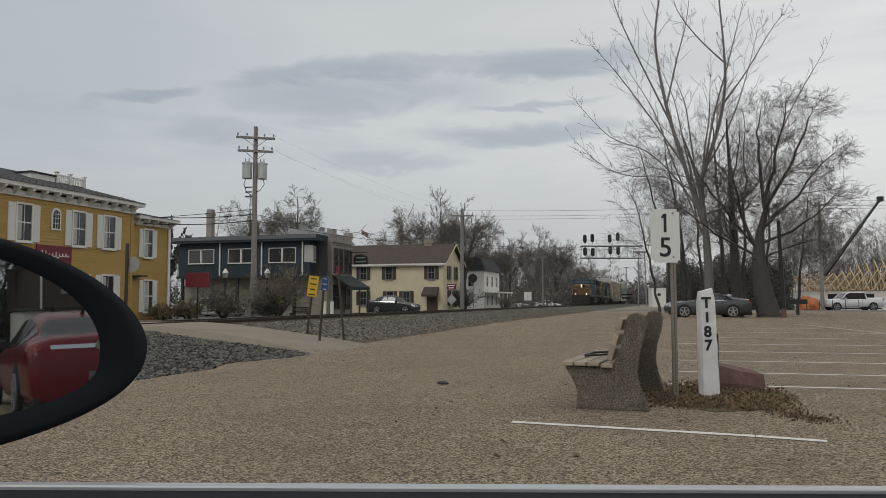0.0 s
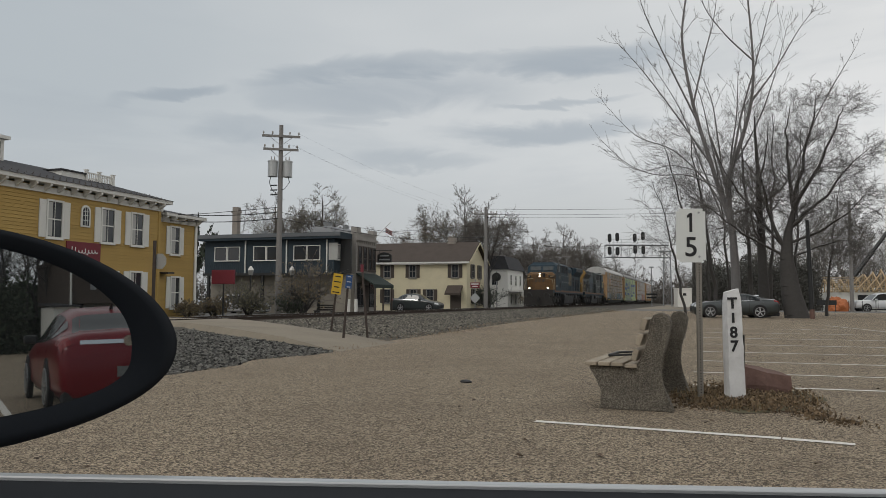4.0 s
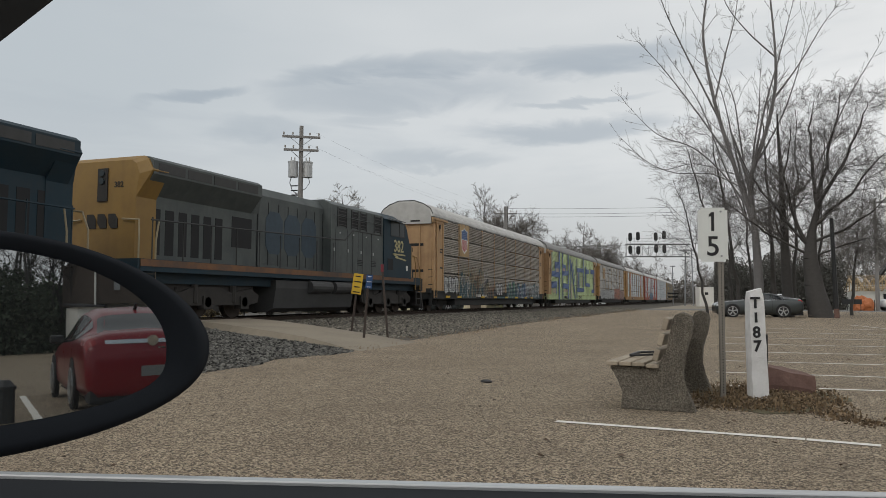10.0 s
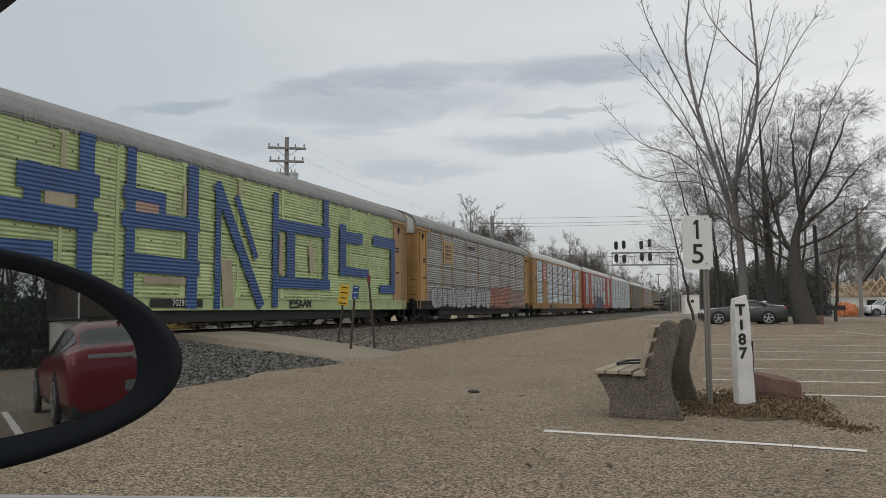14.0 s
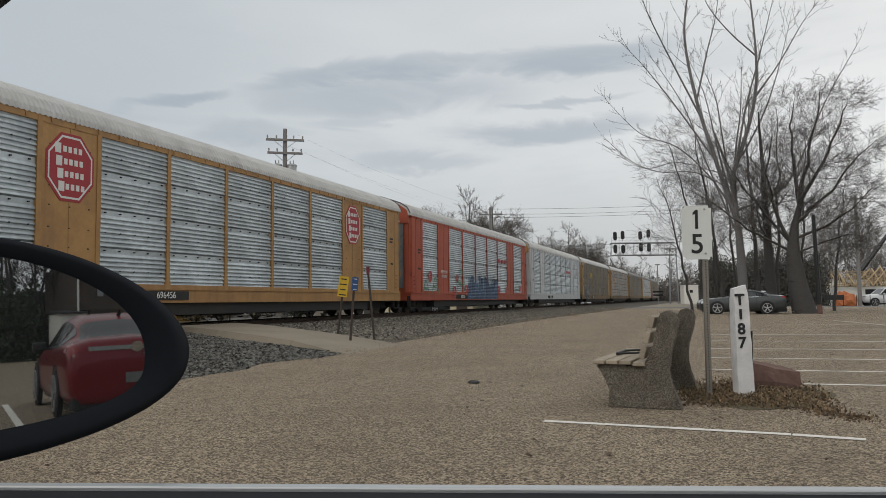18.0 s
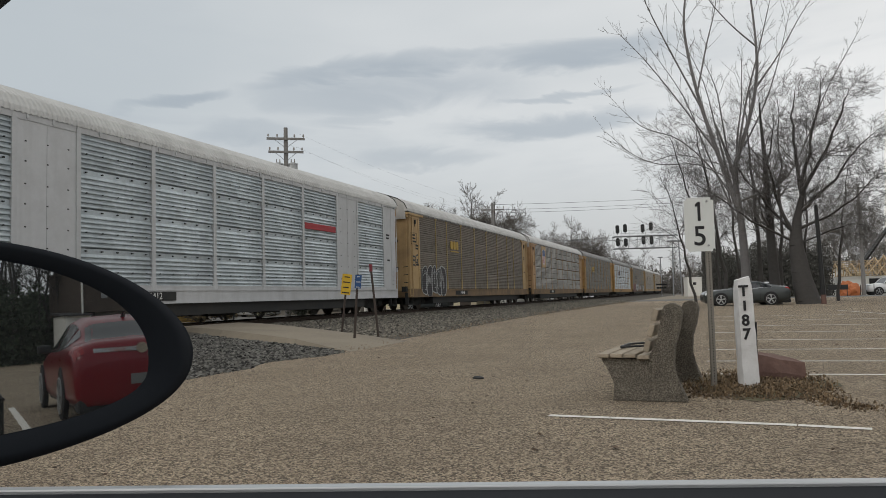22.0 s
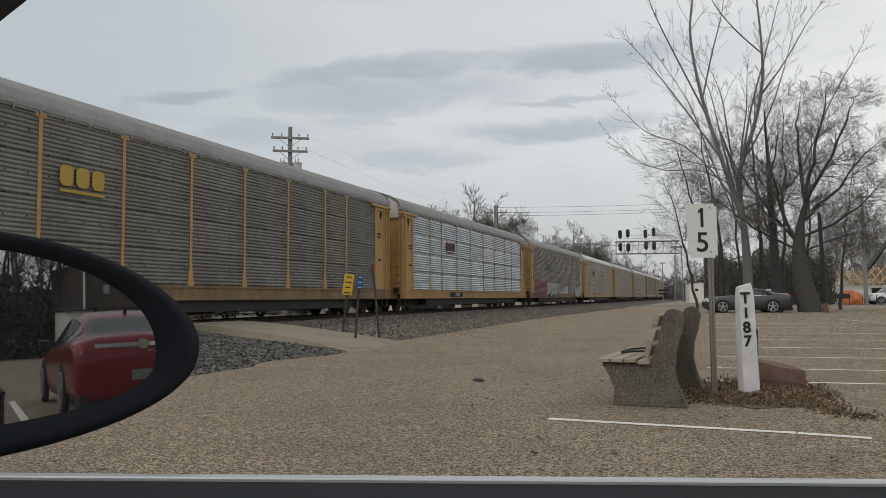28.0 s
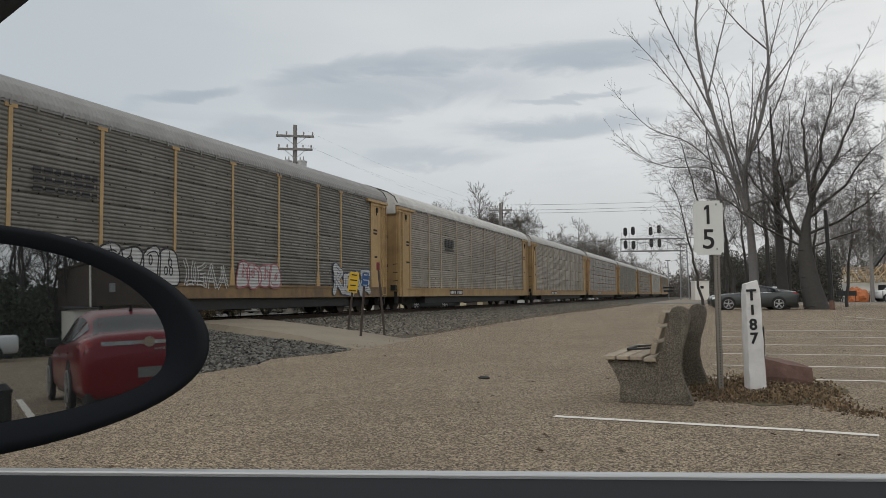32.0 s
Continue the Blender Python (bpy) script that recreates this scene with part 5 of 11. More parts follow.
    f = autorack("pale grey autorack with bright silver screens and a red stripe", M_SILVER, M_PAN_BRIGHT, M_SILVER, solid=(1, 7), number="301412", cap_m=M_OCHRE, kind="bold")
    plate(f, 17.7, 20.2, 3.38, 3.62, M_RED, "stripe", "thin red stripe", x=HALF + 0.068)
    cars.append(f)
    g = autorack("ochre autorack with grimy screens and yellow lettering shapes", M_CREAM, M_PAN_BROWN, M_YELPOST, number="976448", low_m=M_SILLDIRT, kind="even")
    block_logo(g, 7.25, 3.42, 1.55, 0.5, M_LOGOYEL)
    scrawl(g, 2.5, 6.2, 0.75, 2.35, "black", "white", 41, 5)
    spray(g, 1.2, 2.0, 2.3, 2.9, None, "black", 42, 2, 0.05)
    frame_marks(g, 1.15, 1.95, 3.4, 4.0)
    cars.append(g)
    h = autorack("ochre autorack with dull screens and a shield placard", M_PEACH, M_PAN_GREY, M_PEACH, number="978815", low_m=M_SILLDIRT)
    shield(h, 5.79, 4.0, 0.84, 0.95)
    cars.append(h)
    i = autorack("ochre autorack with grimy screens, yellow posts and lettering shapes", M_OCHRE, M_PAN_DULL, M_OCHRE, roof_m=M_ROOFGREY, number="922075", low_m=M_SILLDIRT, kind="even")
    block_logo(i, 7.25, 3.42, 1.5, 0.5, M_LOGOYEL)
    plate(i, 1.25, 1.95, 3.2, 3.75, M_LOGOYEL, "placard", "yellow placard")
    spray(i, 1.15, 2.1, 1.2, 3.0, None, "maroon", 43, 1, 0.05)
    spray(i, 1.15, 2.1, 3.9, 4.6, None, "maroon", 44, 2, 0.05)
    cars.append(i)
    j = autorack("bright orange autorack with clean silver screens", M_OCHRE, M_PAN_BRIGHT, M_OCHRE, roof_m=M_ROOFGREY, number="710739", kind="bold")
    block_logo(j, 7.3, 3.4, 1.7, 0.5, M_DKLOGO, "dark maroon logo blocks")
    cars.append(j)
    k = autorack("tan autorack with grimy screens and red and white graffiti", M_CREAM, M_PAN_DULL, M_CREAM, roof_m=M_ROOFGREY, number="974075", low_m=M_SILLDIRT, cap_m=M_GREYPOST, kind="even")
    mark_bars(k, 7.3, 9.2, 3.1, 3.75, 3, M_SPRAY["black"], seed=6)
    plate(k, 2.4, 7.2, 0.68, 1.05, M_SPRAY["maroon"], "backing", "maroon sprayed backing", x=HALF + 0.062)
    scrawl(k, 2.5, 7.2, 0.8, 2.15, "maroon", "rose", 51, 5)
    scrawl(k, 7.2, 12.2, 0.9, 2.05, "white", "black", 52, 7)
    spray(k, 12.5, 14.6, 1.0, 1.75, None, "white", 53, 4, 0.1)
    scrawl(k, 15.1, 17.6, 0.95, 1.8, "white", "rose", 54, 4)
    spray(k, 21.6, 24.9, 0.85, 1.75, "white", "blue", 55, 4, 0.16)
    cars.append(k)
    l = autorack("grey-brown autorack with small yellow lettering shapes", M_CREAM, M_PAN_TAN, M_GREYPOST, kind="even")
    block_logo(l, 7.3, 3.38, 1.5, 0.5, M_SPRAY["black"], "dark logo blocks")
    cars.append(l)
    for n in range(8):
        fm = (M_CREAM, M_PEACH)[n % 2]
        pm = (M_PAN_TAN, M_PAN_GREY, M_PAN_DULL)[n % 3]
        q = autorack(("grey-brown autorack with grimy screens", "ochre-ended autorack with dull grey screens")[n % 2], fm, pm, (M_GREYPOST, fm)[n % 2], kind=("even", "plates")[n % 2])
        cars.append(q)
    return cars


M_NAVY = mat("grimy_navy_paint", (0.010, 0.031, 0.048), 0.62, grain=0.35, scale=4, dark=(0.024, 0.034, 0.04), stain=0.6, stain_scale=0.9, streak=0.5, spec=0.3)
M_NOSEMARK = mat("soot_dimmed_logo_paint", (0.05, 0.042, 0.035), 0.65, grain=0.5, scale=6, dark=(0.12, 0.07, 0.03), stain=0.6)
M_LGREY = mat("faded_grey_paint", (0.092, 0.104, 0.102), 0.62, grain=0.3, scale=5, dark=(0.042, 0.05, 0.053), stain=0.55, stain_scale=0.8, streak=0.5, spec=0.35)
M_FADEBLUE = mat("faded_blue_logo_paint", (0.035, 0.06, 0.085), 0.6, grain=0.4, scale=6, stain=0.4)
M_LNUMYEL = mat("pale_yellow_number_paint", (0.42, 0.38, 0.20), 0.6, grain=0.3, scale=8)
M_RAILTAN = mat("pale_tan_handrail_paint", (0.30, 0.25, 0.16), 0.6, grain=0.3, scale=9)
M_LYEL = mat("grimy_locomotive_yellow", (0.25, 0.15, 0.036), 0.55, grain=0.3, scale=5, dark=(0.16, 0.09, 0.03), stain=0.4, streak=0.4)
M_NOSE = mat("sooty_orange_yellow_paint", (0.165, 0.09, 0.034), 0.65, grain=0.4, scale=4, dark=(0.06, 0.04, 0.028), stain=0.65, stain_scale=1.0, streak=0.5, spec=0.3)
M_TANK = mat("sooty_fuel_tank_paint", (0.05, 0.051, 0.052), 0.7, grain=0.4, scale=6, stain=0.4)
M_LAMP = mat("lit_headlamp", (1, 0.9, 0.7), 0.3, emit=(1.0, 0.86, 0.66), power=3.5)
M_PALEGLASS = mat("hazy_cab_window", (0.03, 0.04, 0.045), 0.35, spec=0.25)
M_SLOT = mat("dark_vent_opening", (0.012, 0.013, 0.015), 0.8)


M_STRIPE = mat("dirty_sill_stripe_paint", (0.19, 0.085, 0.032), 0.65, grain=0.5, scale=5, dark=(0.04, 0.038, 0.038), stain=0.7, stain_scale=0.8)
M_SOOT = mat("soot_black_steel", (0.026, 0.025, 0.024), 0.85, grain=0.5, scale=7, dark=(0.05, 0.042, 0.036))
M_LLOGO = mat("faded_logo_paint", (0.20, 0.125, 0.045), 0.6, grain=0.5, scale=5, dark=(0.03, 0.04, 0.045), stain=0.7, stain_scale=1.6)
M_LNUM = mat("faded_number_paint", (0.095, 0.1, 0.085), 0.6, grain=0.5, scale=6, stain=0.5)


def skin(bm, rings):
    """A closed hood or cab: upright section rings, each (y, half width, foot, shoulder, half roof, roof)."""
    loft(bm, [[(-w, y, z0), (w, y, z0), (w, y, zs), (wr, y, zr), (-wr, y, zr), (-w, y, zs)] for y, w, z0, zs, wr, zr in rings])


def locomotive(label, hood_m, cab_m, nose_m, nose_side_m, number, tail_m, lit):
    """A six-axle road locomotive; its short hood is at y = 0."""
    lo = thing("locomotive", label, "locomotive", "locomotives of the train")
    def both(bm, x0, x1, *rest):
        box(bm, x0, x1, *rest)
        box(bm, -x1, -x0, *rest)
    P = lambda name, bm, m, label="", par=None, smooth=False: part(name, bm, m, par or lo, label, smooth)
    # frame, walkway and the dirty stripe along its edge
    bm = bm_new()
    box(bm, -1.5, 1.5, 0.95, 21.0, 1.36, 1.7)
    box(bm, -1.2, 1.2, 1.2, 20.8, 1.05, 1.4)
    P("frame", bm, cab_m)
    bm = bm_new()
    for x in (-1.512, 1.5):
        box(bm, x, x + 0.012, 1.9, 20.9, 1.50, 1.69)
    P("stripe", bm, M_STRIPE, "dirty orange sill stripe")
    bm = bm_new()
    for k in range(14):
        y = 2.4 + k * 1.32
        box(bm, 1.35, 1.49, y, y + 0.12, 1.1, 1.37)
    P("frame_bracket", bm, M_UNDER)
    # nose: blunt, with bevelled cheeks and a top that slopes up to the windscreen
    bm = bm_new()
    skin(bm, [(1.50, 0.66, 1.62, 3.0, 0.5, 3.2), (1.56, 0.9, 1.62, 3.1, 0.7, 3.34), (2.0, 1.45, 1.62, 3.2, 1.1, 3.5), (2.44, 1.52, 1.62, 3.3, 1.2, 3.58)])
    nose = P("nose", bm, nose_m, "sooty orange-yellow nose")
    bm = bm_new()
    skin(bm, [(2.3, 1.528, 1.62, 3.27, 1.2, 3.565), (2.56, 1.535, 1.62, 3.34, 1.22, 3.6)])
    P("nose_side", bm, nose_side_m)
    for k in range(3):
        bm = bm_new()
        u = -0.5 + k * 0.36
        c = 0.07
        prism(bm, [(u + c, 2.5), (u + 0.3 - c, 2.5), (u + 0.3, 2.5 + c), (u + 0.3, 2.82 - c), (u + 0.3 - c, 2.82), (u + c, 2.82), (u, 2.82 - c), (u, 2.5 + c)], "y", 1.478, 1.6)
        P("nose_mark", bm, M_NOSEMARK, "faint dark logo block", nose)
    bm = bm_new()
    box(bm, 0.3, 0.68, 1.485, 1.6, 1.75, 2.35)
    P("nose_door", bevelled(bm, 0.02), nose_m, "", nose)
    for s in (-1, 1):
        bm = bm_new()
        m = Matrix.Translation((s * 1.17, 1.78, 3.08)) @ Matrix.Rotation(s * radians(40), 4, "Z")
        box(bm, -0.34, 0.34, -0.05, 0.05, -0.12, 0.12, m)
        nb = P("number_board", bm, M_UNDER, "dark number board")
        if number:
            lines_text(number, 0.24, "board_number", M_CREAM, nb, 0.004, m @ Matrix.Translation((0, -0.053, 0)) @ Matrix.Rotation(math.pi / 2, 4, "X"), 0.004)
    # pilot, coupler, hoses and steps
    bm = bm_new()
    box(bm, -1.5, 1.5, 0.72, 0.98, 1.05, 1.68)
    prism(bm, [(-1.5, 0.16), (1.5, 0.16), (1.4, 0.95), (-1.4, 0.95)], "y", 0.6, 0.7)
    box(bm, -1.2, 1.2, 0.7, 0.95, 0.4, 1.14)
    P("pilot", bm, M_SOOT)
    for x in (-0.9, 0.9):
        bm = bm_new()
        tube(bm, [(x - 0.3, 0.68, 1.0), (x - 0.2, 0.52, 1.35), (x + 0.05, 0.5, 1.42), (x + 0.28, 0.55, 1.2), (x + 0.3, 0.66, 0.8)], 0.032, 6)
        P("air_hose", bm, M_TANK)
    bm = bm_new()
    rod(bm, (0, 0.7, 0.9), (0, 0.25, 0.9), 0.13, n=8)
    box(bm, -0.16, 0.16, 0.0, 0.3, 0.72, 1.1)
    P("coupler", bm, M_SOOT)
    for y in (1.0, 20.35):
        for x in (-1.5, 1.15):
            st = bm_new()
            for z in (0.32, 0.64, 0.96, 1.28):
                box(st, x, x + 0.35, y, y + 0.55, z, z + 0.04)
            box(st, x + (0.32 if x > 0 else 0), x + (0.35 if x > 0 else 0.03), y - 0.04, y, 0.28, 1.7)
            box(st, x + (0.32 if x > 0 else 0), x + (0.35 if x > 0 else 0.03), y + 0.55, y + 0.59, 0.28, 1.7)
            P("steps", st, M_UNDER)
    # cab: raked windscreen, shouldered roof, side windows under an awning
    bm = bm_new()
    skin(bm, [(2.52, 1.53, 1.64, 3.32, 1.32, 3.42), (2.95, 1.53, 1.64, 4.12, 1.3, 4.32), (3.4, 1.53, 1.64, 4.3, 1.05, 4.62), (5.5, 1.53, 1.64, 4.3, 1.05, 4.62)])
    cab = P("cab", bm, cab_m)
    for s in (-1, 1):
        bm = bm_new()
        a, b = (0.12, 1.2) if s > 0 else (-1.2, -0.12)
        low, high = (2.66, 3.72), (2.86, 4.14)
        loft(bm, [[(a, low[0] - d, low[1] + d * 0.4), (b, low[0] - d, low[1] + d * 0.4), (b - 0.04 * s, high[0] - d, high[1] + d * 0.4), (a, high[0] - d, high[1] + d * 0.4)] for d in (0.0, 0.035)])
        ws = P("windscreen", bm, M_PALEGLASS, "hazy windscreen pane", cab)
        bm = bm_new()
        rod(bm, (a + 0.5, 2.66, 4.2), (a + 0.75, 2.56, 3.72), 0.014, n=4)
        P("wiper", bm, M_SOOT, "", cab)
        x0, x1 = (1.528, 1.54) if s > 0 else (-1.54, -1.528)
        for y0, y1 in ((3.2, 3.75), (3.82, 4.75)):
            bm = bm_new()
            box(bm, x0, x1, y0, y1, 3.62, 4.22)
            P("side_window", bm, M_PALEGLASS, "", cab)
            bm = bm_new()
            for c, d, e, f in ((y0 - 0.04, y1 + 0.04, 3.57, 3.62), (y0 - 0.04, y1 + 0.04, 4.22, 4.27), (y0 - 0.04, y0, 3.57, 4.27), (y1, y1 + 0.04, 3.57, 4.27)):
                box(bm, x0 - 0.008, x1 + 0.012, c, d, e, f)
            P("window_frame", bm, M_TANK, "", cab)
        bm = bm_new()
        loft(bm, [[(s * 1.5, 3.7, 4.40), (s * 1.5, 5.2, 4.40), (s * 1.52, 5.2, 4.36), (s * 1.52, 3.7, 4.36)], [(s * 1.85, 3.7, 4.28), (s * 1.85, 5.2, 4.28), (s * 1.85, 5.2, 4.25), (s * 1.85, 3.7, 4.25)]])
        P("awning", bm, M_TANK, "", cab)
    bm = bm_new()
    both(bm, 1.53, 1.545, 4.5, 5.1, 1.98, 2.5)
    P("cab_vent", bm, M_SLOT, "", cab)
    bm = bm_new()
    both(bm, 1.53, 1.54, 2.75, 2.95, 2.0, 2.25)
    P("builder_plate", bm, M_WHITE, "small white plate", cab)
    bm = bm_new()
    tube(bm, [(-0.5, 3.3, 4.55), (-0.5, 3.35, 4.75), (-0.15, 3.35, 4.75), (-0.15, 3.3, 4.58)], 0.02, 5)
    box(bm, 0.3, 0.7, 4.4, 4.8, 4.6, 4.7)
    rod(bm, (0.9, 4.9, 4.6), (0.9, 4.9, 4.95), 0.015, n=4)
    P("roof_aerial", bm, M_SOOT, "", cab)
    # tall equipment cabinet with a row of dark intakes under its roof
    bm = bm_new()
    skin(bm, [(5.5, 1.47, 1.66, 4.4, 1.1, 4.6), (10.4, 1.47, 1.66, 4.4, 1.1, 4.6)])
    eq = P("equipment_cabinet", bm, hood_m)
    for y0, y1 in ((5.75, 6.45), (7.25, 7.85), (8.05, 8.65), (9.1, 9.85)):
        bm = bm_new()
        both(bm, 1.465, 1.478, y0, y1, 3.6, 4.3)
        v = P("intake", bm, M_SLOT, "", eq)
        bm = bm_new()
        for j in range(5):
            both(bm, 1.478, 1.492, y0 + 0.03, y1 - 0.03, 3.64 + j * 0.135, 3.67 + j * 0.135)
        for e in (y0, y1):
            both(bm, 1.47, 1.5, e - 0.03, e + 0.03, 3.55, 4.35)
        P("intake_slat", bm, M_TANK, "", eq)
    for y in (6.7, 8.0, 9.0, 10.0):
        bm = bm_new()
        both(bm, 1.466, 1.474, y - 0.012, y + 0.012, 1.75, 3.5)
        P("door_gap", bm, M_SLOT, "", eq)
    for y in (6.25, 7.55):
        bm = bm_new()
        for j in range(4):
            both(bm, 1.466, 1.482, y, y + 0.5, 2.05 + j * 0.07, 2.08 + j * 0.07)
        P("low_louvre", bm, M_SLOT, "", eq)
    bm = bm_new()
    for y in (6.0, 7.2, 8.4, 9.6):
        both(bm, 1.466, 1.486, y, y + 0.09, 3.28, 3.34)
        both(bm, 1.466, 1.486, y + 0.5, y + 0.57, 2.55, 2.68)
    P("latch", bm, M_GALV, "small pale latches", eq)
    bm = bm_new()
    for x in (-1.56, 1.56):
        tube(bm, [(x, 5.7, 3.98), (x, 10.3, 3.98)], 0.016, 5)
    P("grab_rail", bm, hood_m, "", eq)
    # engine hood with doors
    bm = bm_new()
    skin(bm, [(10.4, 1.12, 1.66, 4.2, 0.9, 4.5), (15.0, 1.12, 1.66, 4.2, 0.9, 4.5)])
    hood = P("engine_hood", bm, hood_m)
    for k in range(7):
        for x in (-1.132, 1.118):
            bm = bm_new()
            box(bm, x, x + 0.014, 10.5 + k * 0.64, 11.08 + k * 0.64, 1.85, 3.95)
            P("hood_door", bm, hood_m, "", hood)
    for k in range(8):
        bm = bm_new()
        both(bm, 1.12, 1.126, 10.44 + k * 0.64, 10.48 + k * 0.64, 1.8, 4.0)
        P("door_gap", bm, M_SLOT, "", hood)
    # radiator compartment: overhanging wings, then dark screens and doors below them
    bm = bm_new()
    loft(bm, [[(-1.12, y, 1.66), (1.12, y, 1.66), (1.12, y, 3.5), (w, y, 4.04), (w, y, 4.42), (w - 0.16, y, 4.52), (-w + 0.16, y, 4.52), (-w, y, 4.42), (-w, y, 4.04), (-1.12, y, 3.5)]
              for y, w in ((14.9, 1.2), (15.35, 1.55), (20.55, 1.55))])
    rad = P("radiator", bm, hood_m, "overhanging radiator wings")
    for k in range(6):
        y = 16.9 + k * 0.57
        bm = bm_new()
        both(bm, 1.115, 1.13, y, y + 0.36, 1.85, 3.15)
        P("screen", bm, M_SLOT, "", rad)
    bm = bm_new()
    both(bm, 1.115, 1.13, 15.3, 16.4, 2.3, 3.3)
    P("screen", bm, M_SLOT, "", rad)
    for k in range(4):
        bm = bm_new()
        both(bm, 1.55, 1.562, 15.6 + k * 1.22, 16.7 + k * 1.22, 4.1, 4.36)
        P("radiator_grille", bm, M_TANK, "", rad)
    # hood end
    bm = bm_new()
    loft(bm, [[(-1.14, y, 1.66), (1.14, y, 1.66), (1.14, y, 3.4), (w, y, z - 0.4), (w * 0.9, y, z - 0.1), (0.9 * w - 0.15, y, z), (-0.9 * w + 0.15, y, z), (-w * 0.9, y, z - 0.1), (-w, y, z - 0.4), (-1.14, y, 3.4)]
              for y, w, z in ((19.95, 1.57, 4.54), (20.6, 1.57, 4.54), (20.75, 1.25, 4.42))])
    end = P("rear_end", bm, tail_m, "yellow hood end" if tail_m is M_LYEL else "")
    bm = bm_new()
    box(bm, -0.17, 0.17, 20.7, 20.79, 3.3, 4.22)
    P("lamp_panel", bm, M_SOOT, "dark lamp panel", end)
    for z in (3.86, 4.08):
        bm = bm_new()
        rod(bm, (0, 20.78, z), (0, 20.83, z), 0.085, n=12)
        P("rear_lamp", bm, M_PALEGLASS, "unlit rear lamp", end)
    for k in range(3):
        bm = bm_new()
        u = -0.55 + k * 0.38
        prism(bm, [(u, 2.55), (u + 0.22, 2.55), (u + 0.32, 2.7), (u + 0.32, 2.95), (u + 0.1, 2.95), (u, 2.8)], "y", 20.7, 20.775)
        P("end_mark", bm, M_SOOT, "dark logo block", end)
    if number:
        lines_text(number, 0.22, "end_number", M_SOOT, end, 0.004, Matrix.Translation((-0.55, 20.757, 3.75)) @ Euler((math.pi / 2, 0, math.pi)).to_matrix().to_4x4(), 0.004)
    # roof gear
    bm = bm_new()
    box(bm, -0.4, 0.4, 11.6, 12.6, 4.4, 4.62)
    box(bm, -0.6, 0.6, 13.4, 14.4, 4.4, 4.56)
    for y in (16.2, 18.6):
        rod(bm, (0, y, 4.5), (0, y, 4.62), 0.75, n=18)
    P("roof_gear", bm, M_UNDER)
    for k in range(3):
        bm = bm_new()
        rod(bm, (-0.2 + k * 0.2, 10.7, 4.56), (-0.2 + k * 0.2, 11.2, 4.62), 0.05, 0.1, n=8)
        P("horn", bm, M_UNDER)
    # fuel tank, reservoirs, bogies
    bm = bm_new()
    prism(bm, [(-1.3, 0.3), (-1.05, 0.16), (1.05, 0.16), (1.3, 0.3), (1.42, 1.0), (1.42, 1.28), (-1.42, 1.28), (-1.42, 1.0)], "y", 8.3, 14.2)
    P("fuel_tank", bm, M_TANK, "sooty fuel tank")
    for y0, y1 in ((7.0, 8.2), (14.35, 15.3)) if lit else ((8.4, 10.1), (10.4, 12.0)):
        for x in (-1.4, 1.4):
            bm = bm_new()
            rod(bm, (x, y0, 1.08), (x, y1, 1.08), 0.24, n=14)
            P("air_reservoir", bm, M_TANK)
    for yc in (4.4, 17.7):
        bm = bm_new()
        for x in (-1.22, 1.1):
            prism(bm, [(-2.7, 0.5), (-2.2, 0.42), (2.2, 0.42), (2.7, 0.5), (2.75, 0.75), (2.3, 0.95), (1.3, 0.8), (0.6, 0.98), (-0.6, 0.98), (-1.3, 0.8), (-2.3, 0.95), (-2.75, 0.75)], "x", x, x + 0.12)
            for k in (-1.9, 0, 1.9):
                box(bm, x - 0.05, x + 0.2, k - 0.22, k + 0.22, 0.3, 0.72)
                rod(bm, (x - 0.05, k, 0.52), (x + 0.24, k, 0.52), 0.16, n=10)
                rod(bm, (x + 0.06, k + 0.55, 0.5), (x + 0.06, k + 0.55, 1.05), 0.12, n=8)
                rod(bm, (x + 0.1, k - 0.6, 0.95), (x + 0.14, k - 0.45, 0.5), 0.05, n=6)
        box(bm, -1.1, 1.1, -2.6, 2.6, 0.75, 1.05)
        tr = P("bogie", bm, M_SOOT)
        tr.location = (0, yc, 0)
        for k in (-1.9, 0, 1.9):
            piece("wheelset", wheel_mesh(0.52), M_WHEEL, tr, (0, k, 0))
    # handrails
    for x in (-1.47, 1.47):
        bm = bm_new()
        tube(bm, [(x, 10.2, 3.02 if not lit else 2.85), (x, 20.5, 2.78)], 0.024, 5)
        if not lit:
            tube(bm, [(x, 10.2, 3.02), (x, 9.2, 3.05), (x, 8.5, 3.5), (x, 5.6, 3.5)], 0.024, 5)
            for y in (8.5, 7.6, 6.7):
                rod(bm, (x, y, 1.7), (x, y, 3.5), 0.018, n=5)
        for k in range(9):
            y = 10.2 + k * 1.28
            rod(bm, (x, y, 1.7), (x, y, 2.85), 0.02, n=5)
        P("handrail", bm, hood_m if lit else M_TANK)
        bm = bm_new()
        tube(bm, [(x * 1.01, 1.02, 1.1), (x * 1.01, 1.05, 2.15), (x * 0.93, 1.2, 2.75), (x * 0.45, 1.32, 2.86)], 0.026, 5)
        tube(bm, [(x * 1.01, 1.62, 1.1), (x * 1.01, 1.62, 2.3), (x * 1.0, 1.75, 2.75), (x * 0.98, 1.9, 2.8)], 0.026, 5)
        P("front_handrail", bm, M_RAILTAN if lit else M_LYEL)
        bm = bm_new()
        tube(bm, [(x, 20.95, 1.1), (x, 20.95, 2.3), (x * 0.93, 20.85, 2.75), (x * 0.5, 20.8, 2.8)], 0.026, 5)
        tube(bm, [(x, 20.3, 1.1), (x, 20.3, 2.2), (x, 20.2, 2.75)], 0.026, 5)
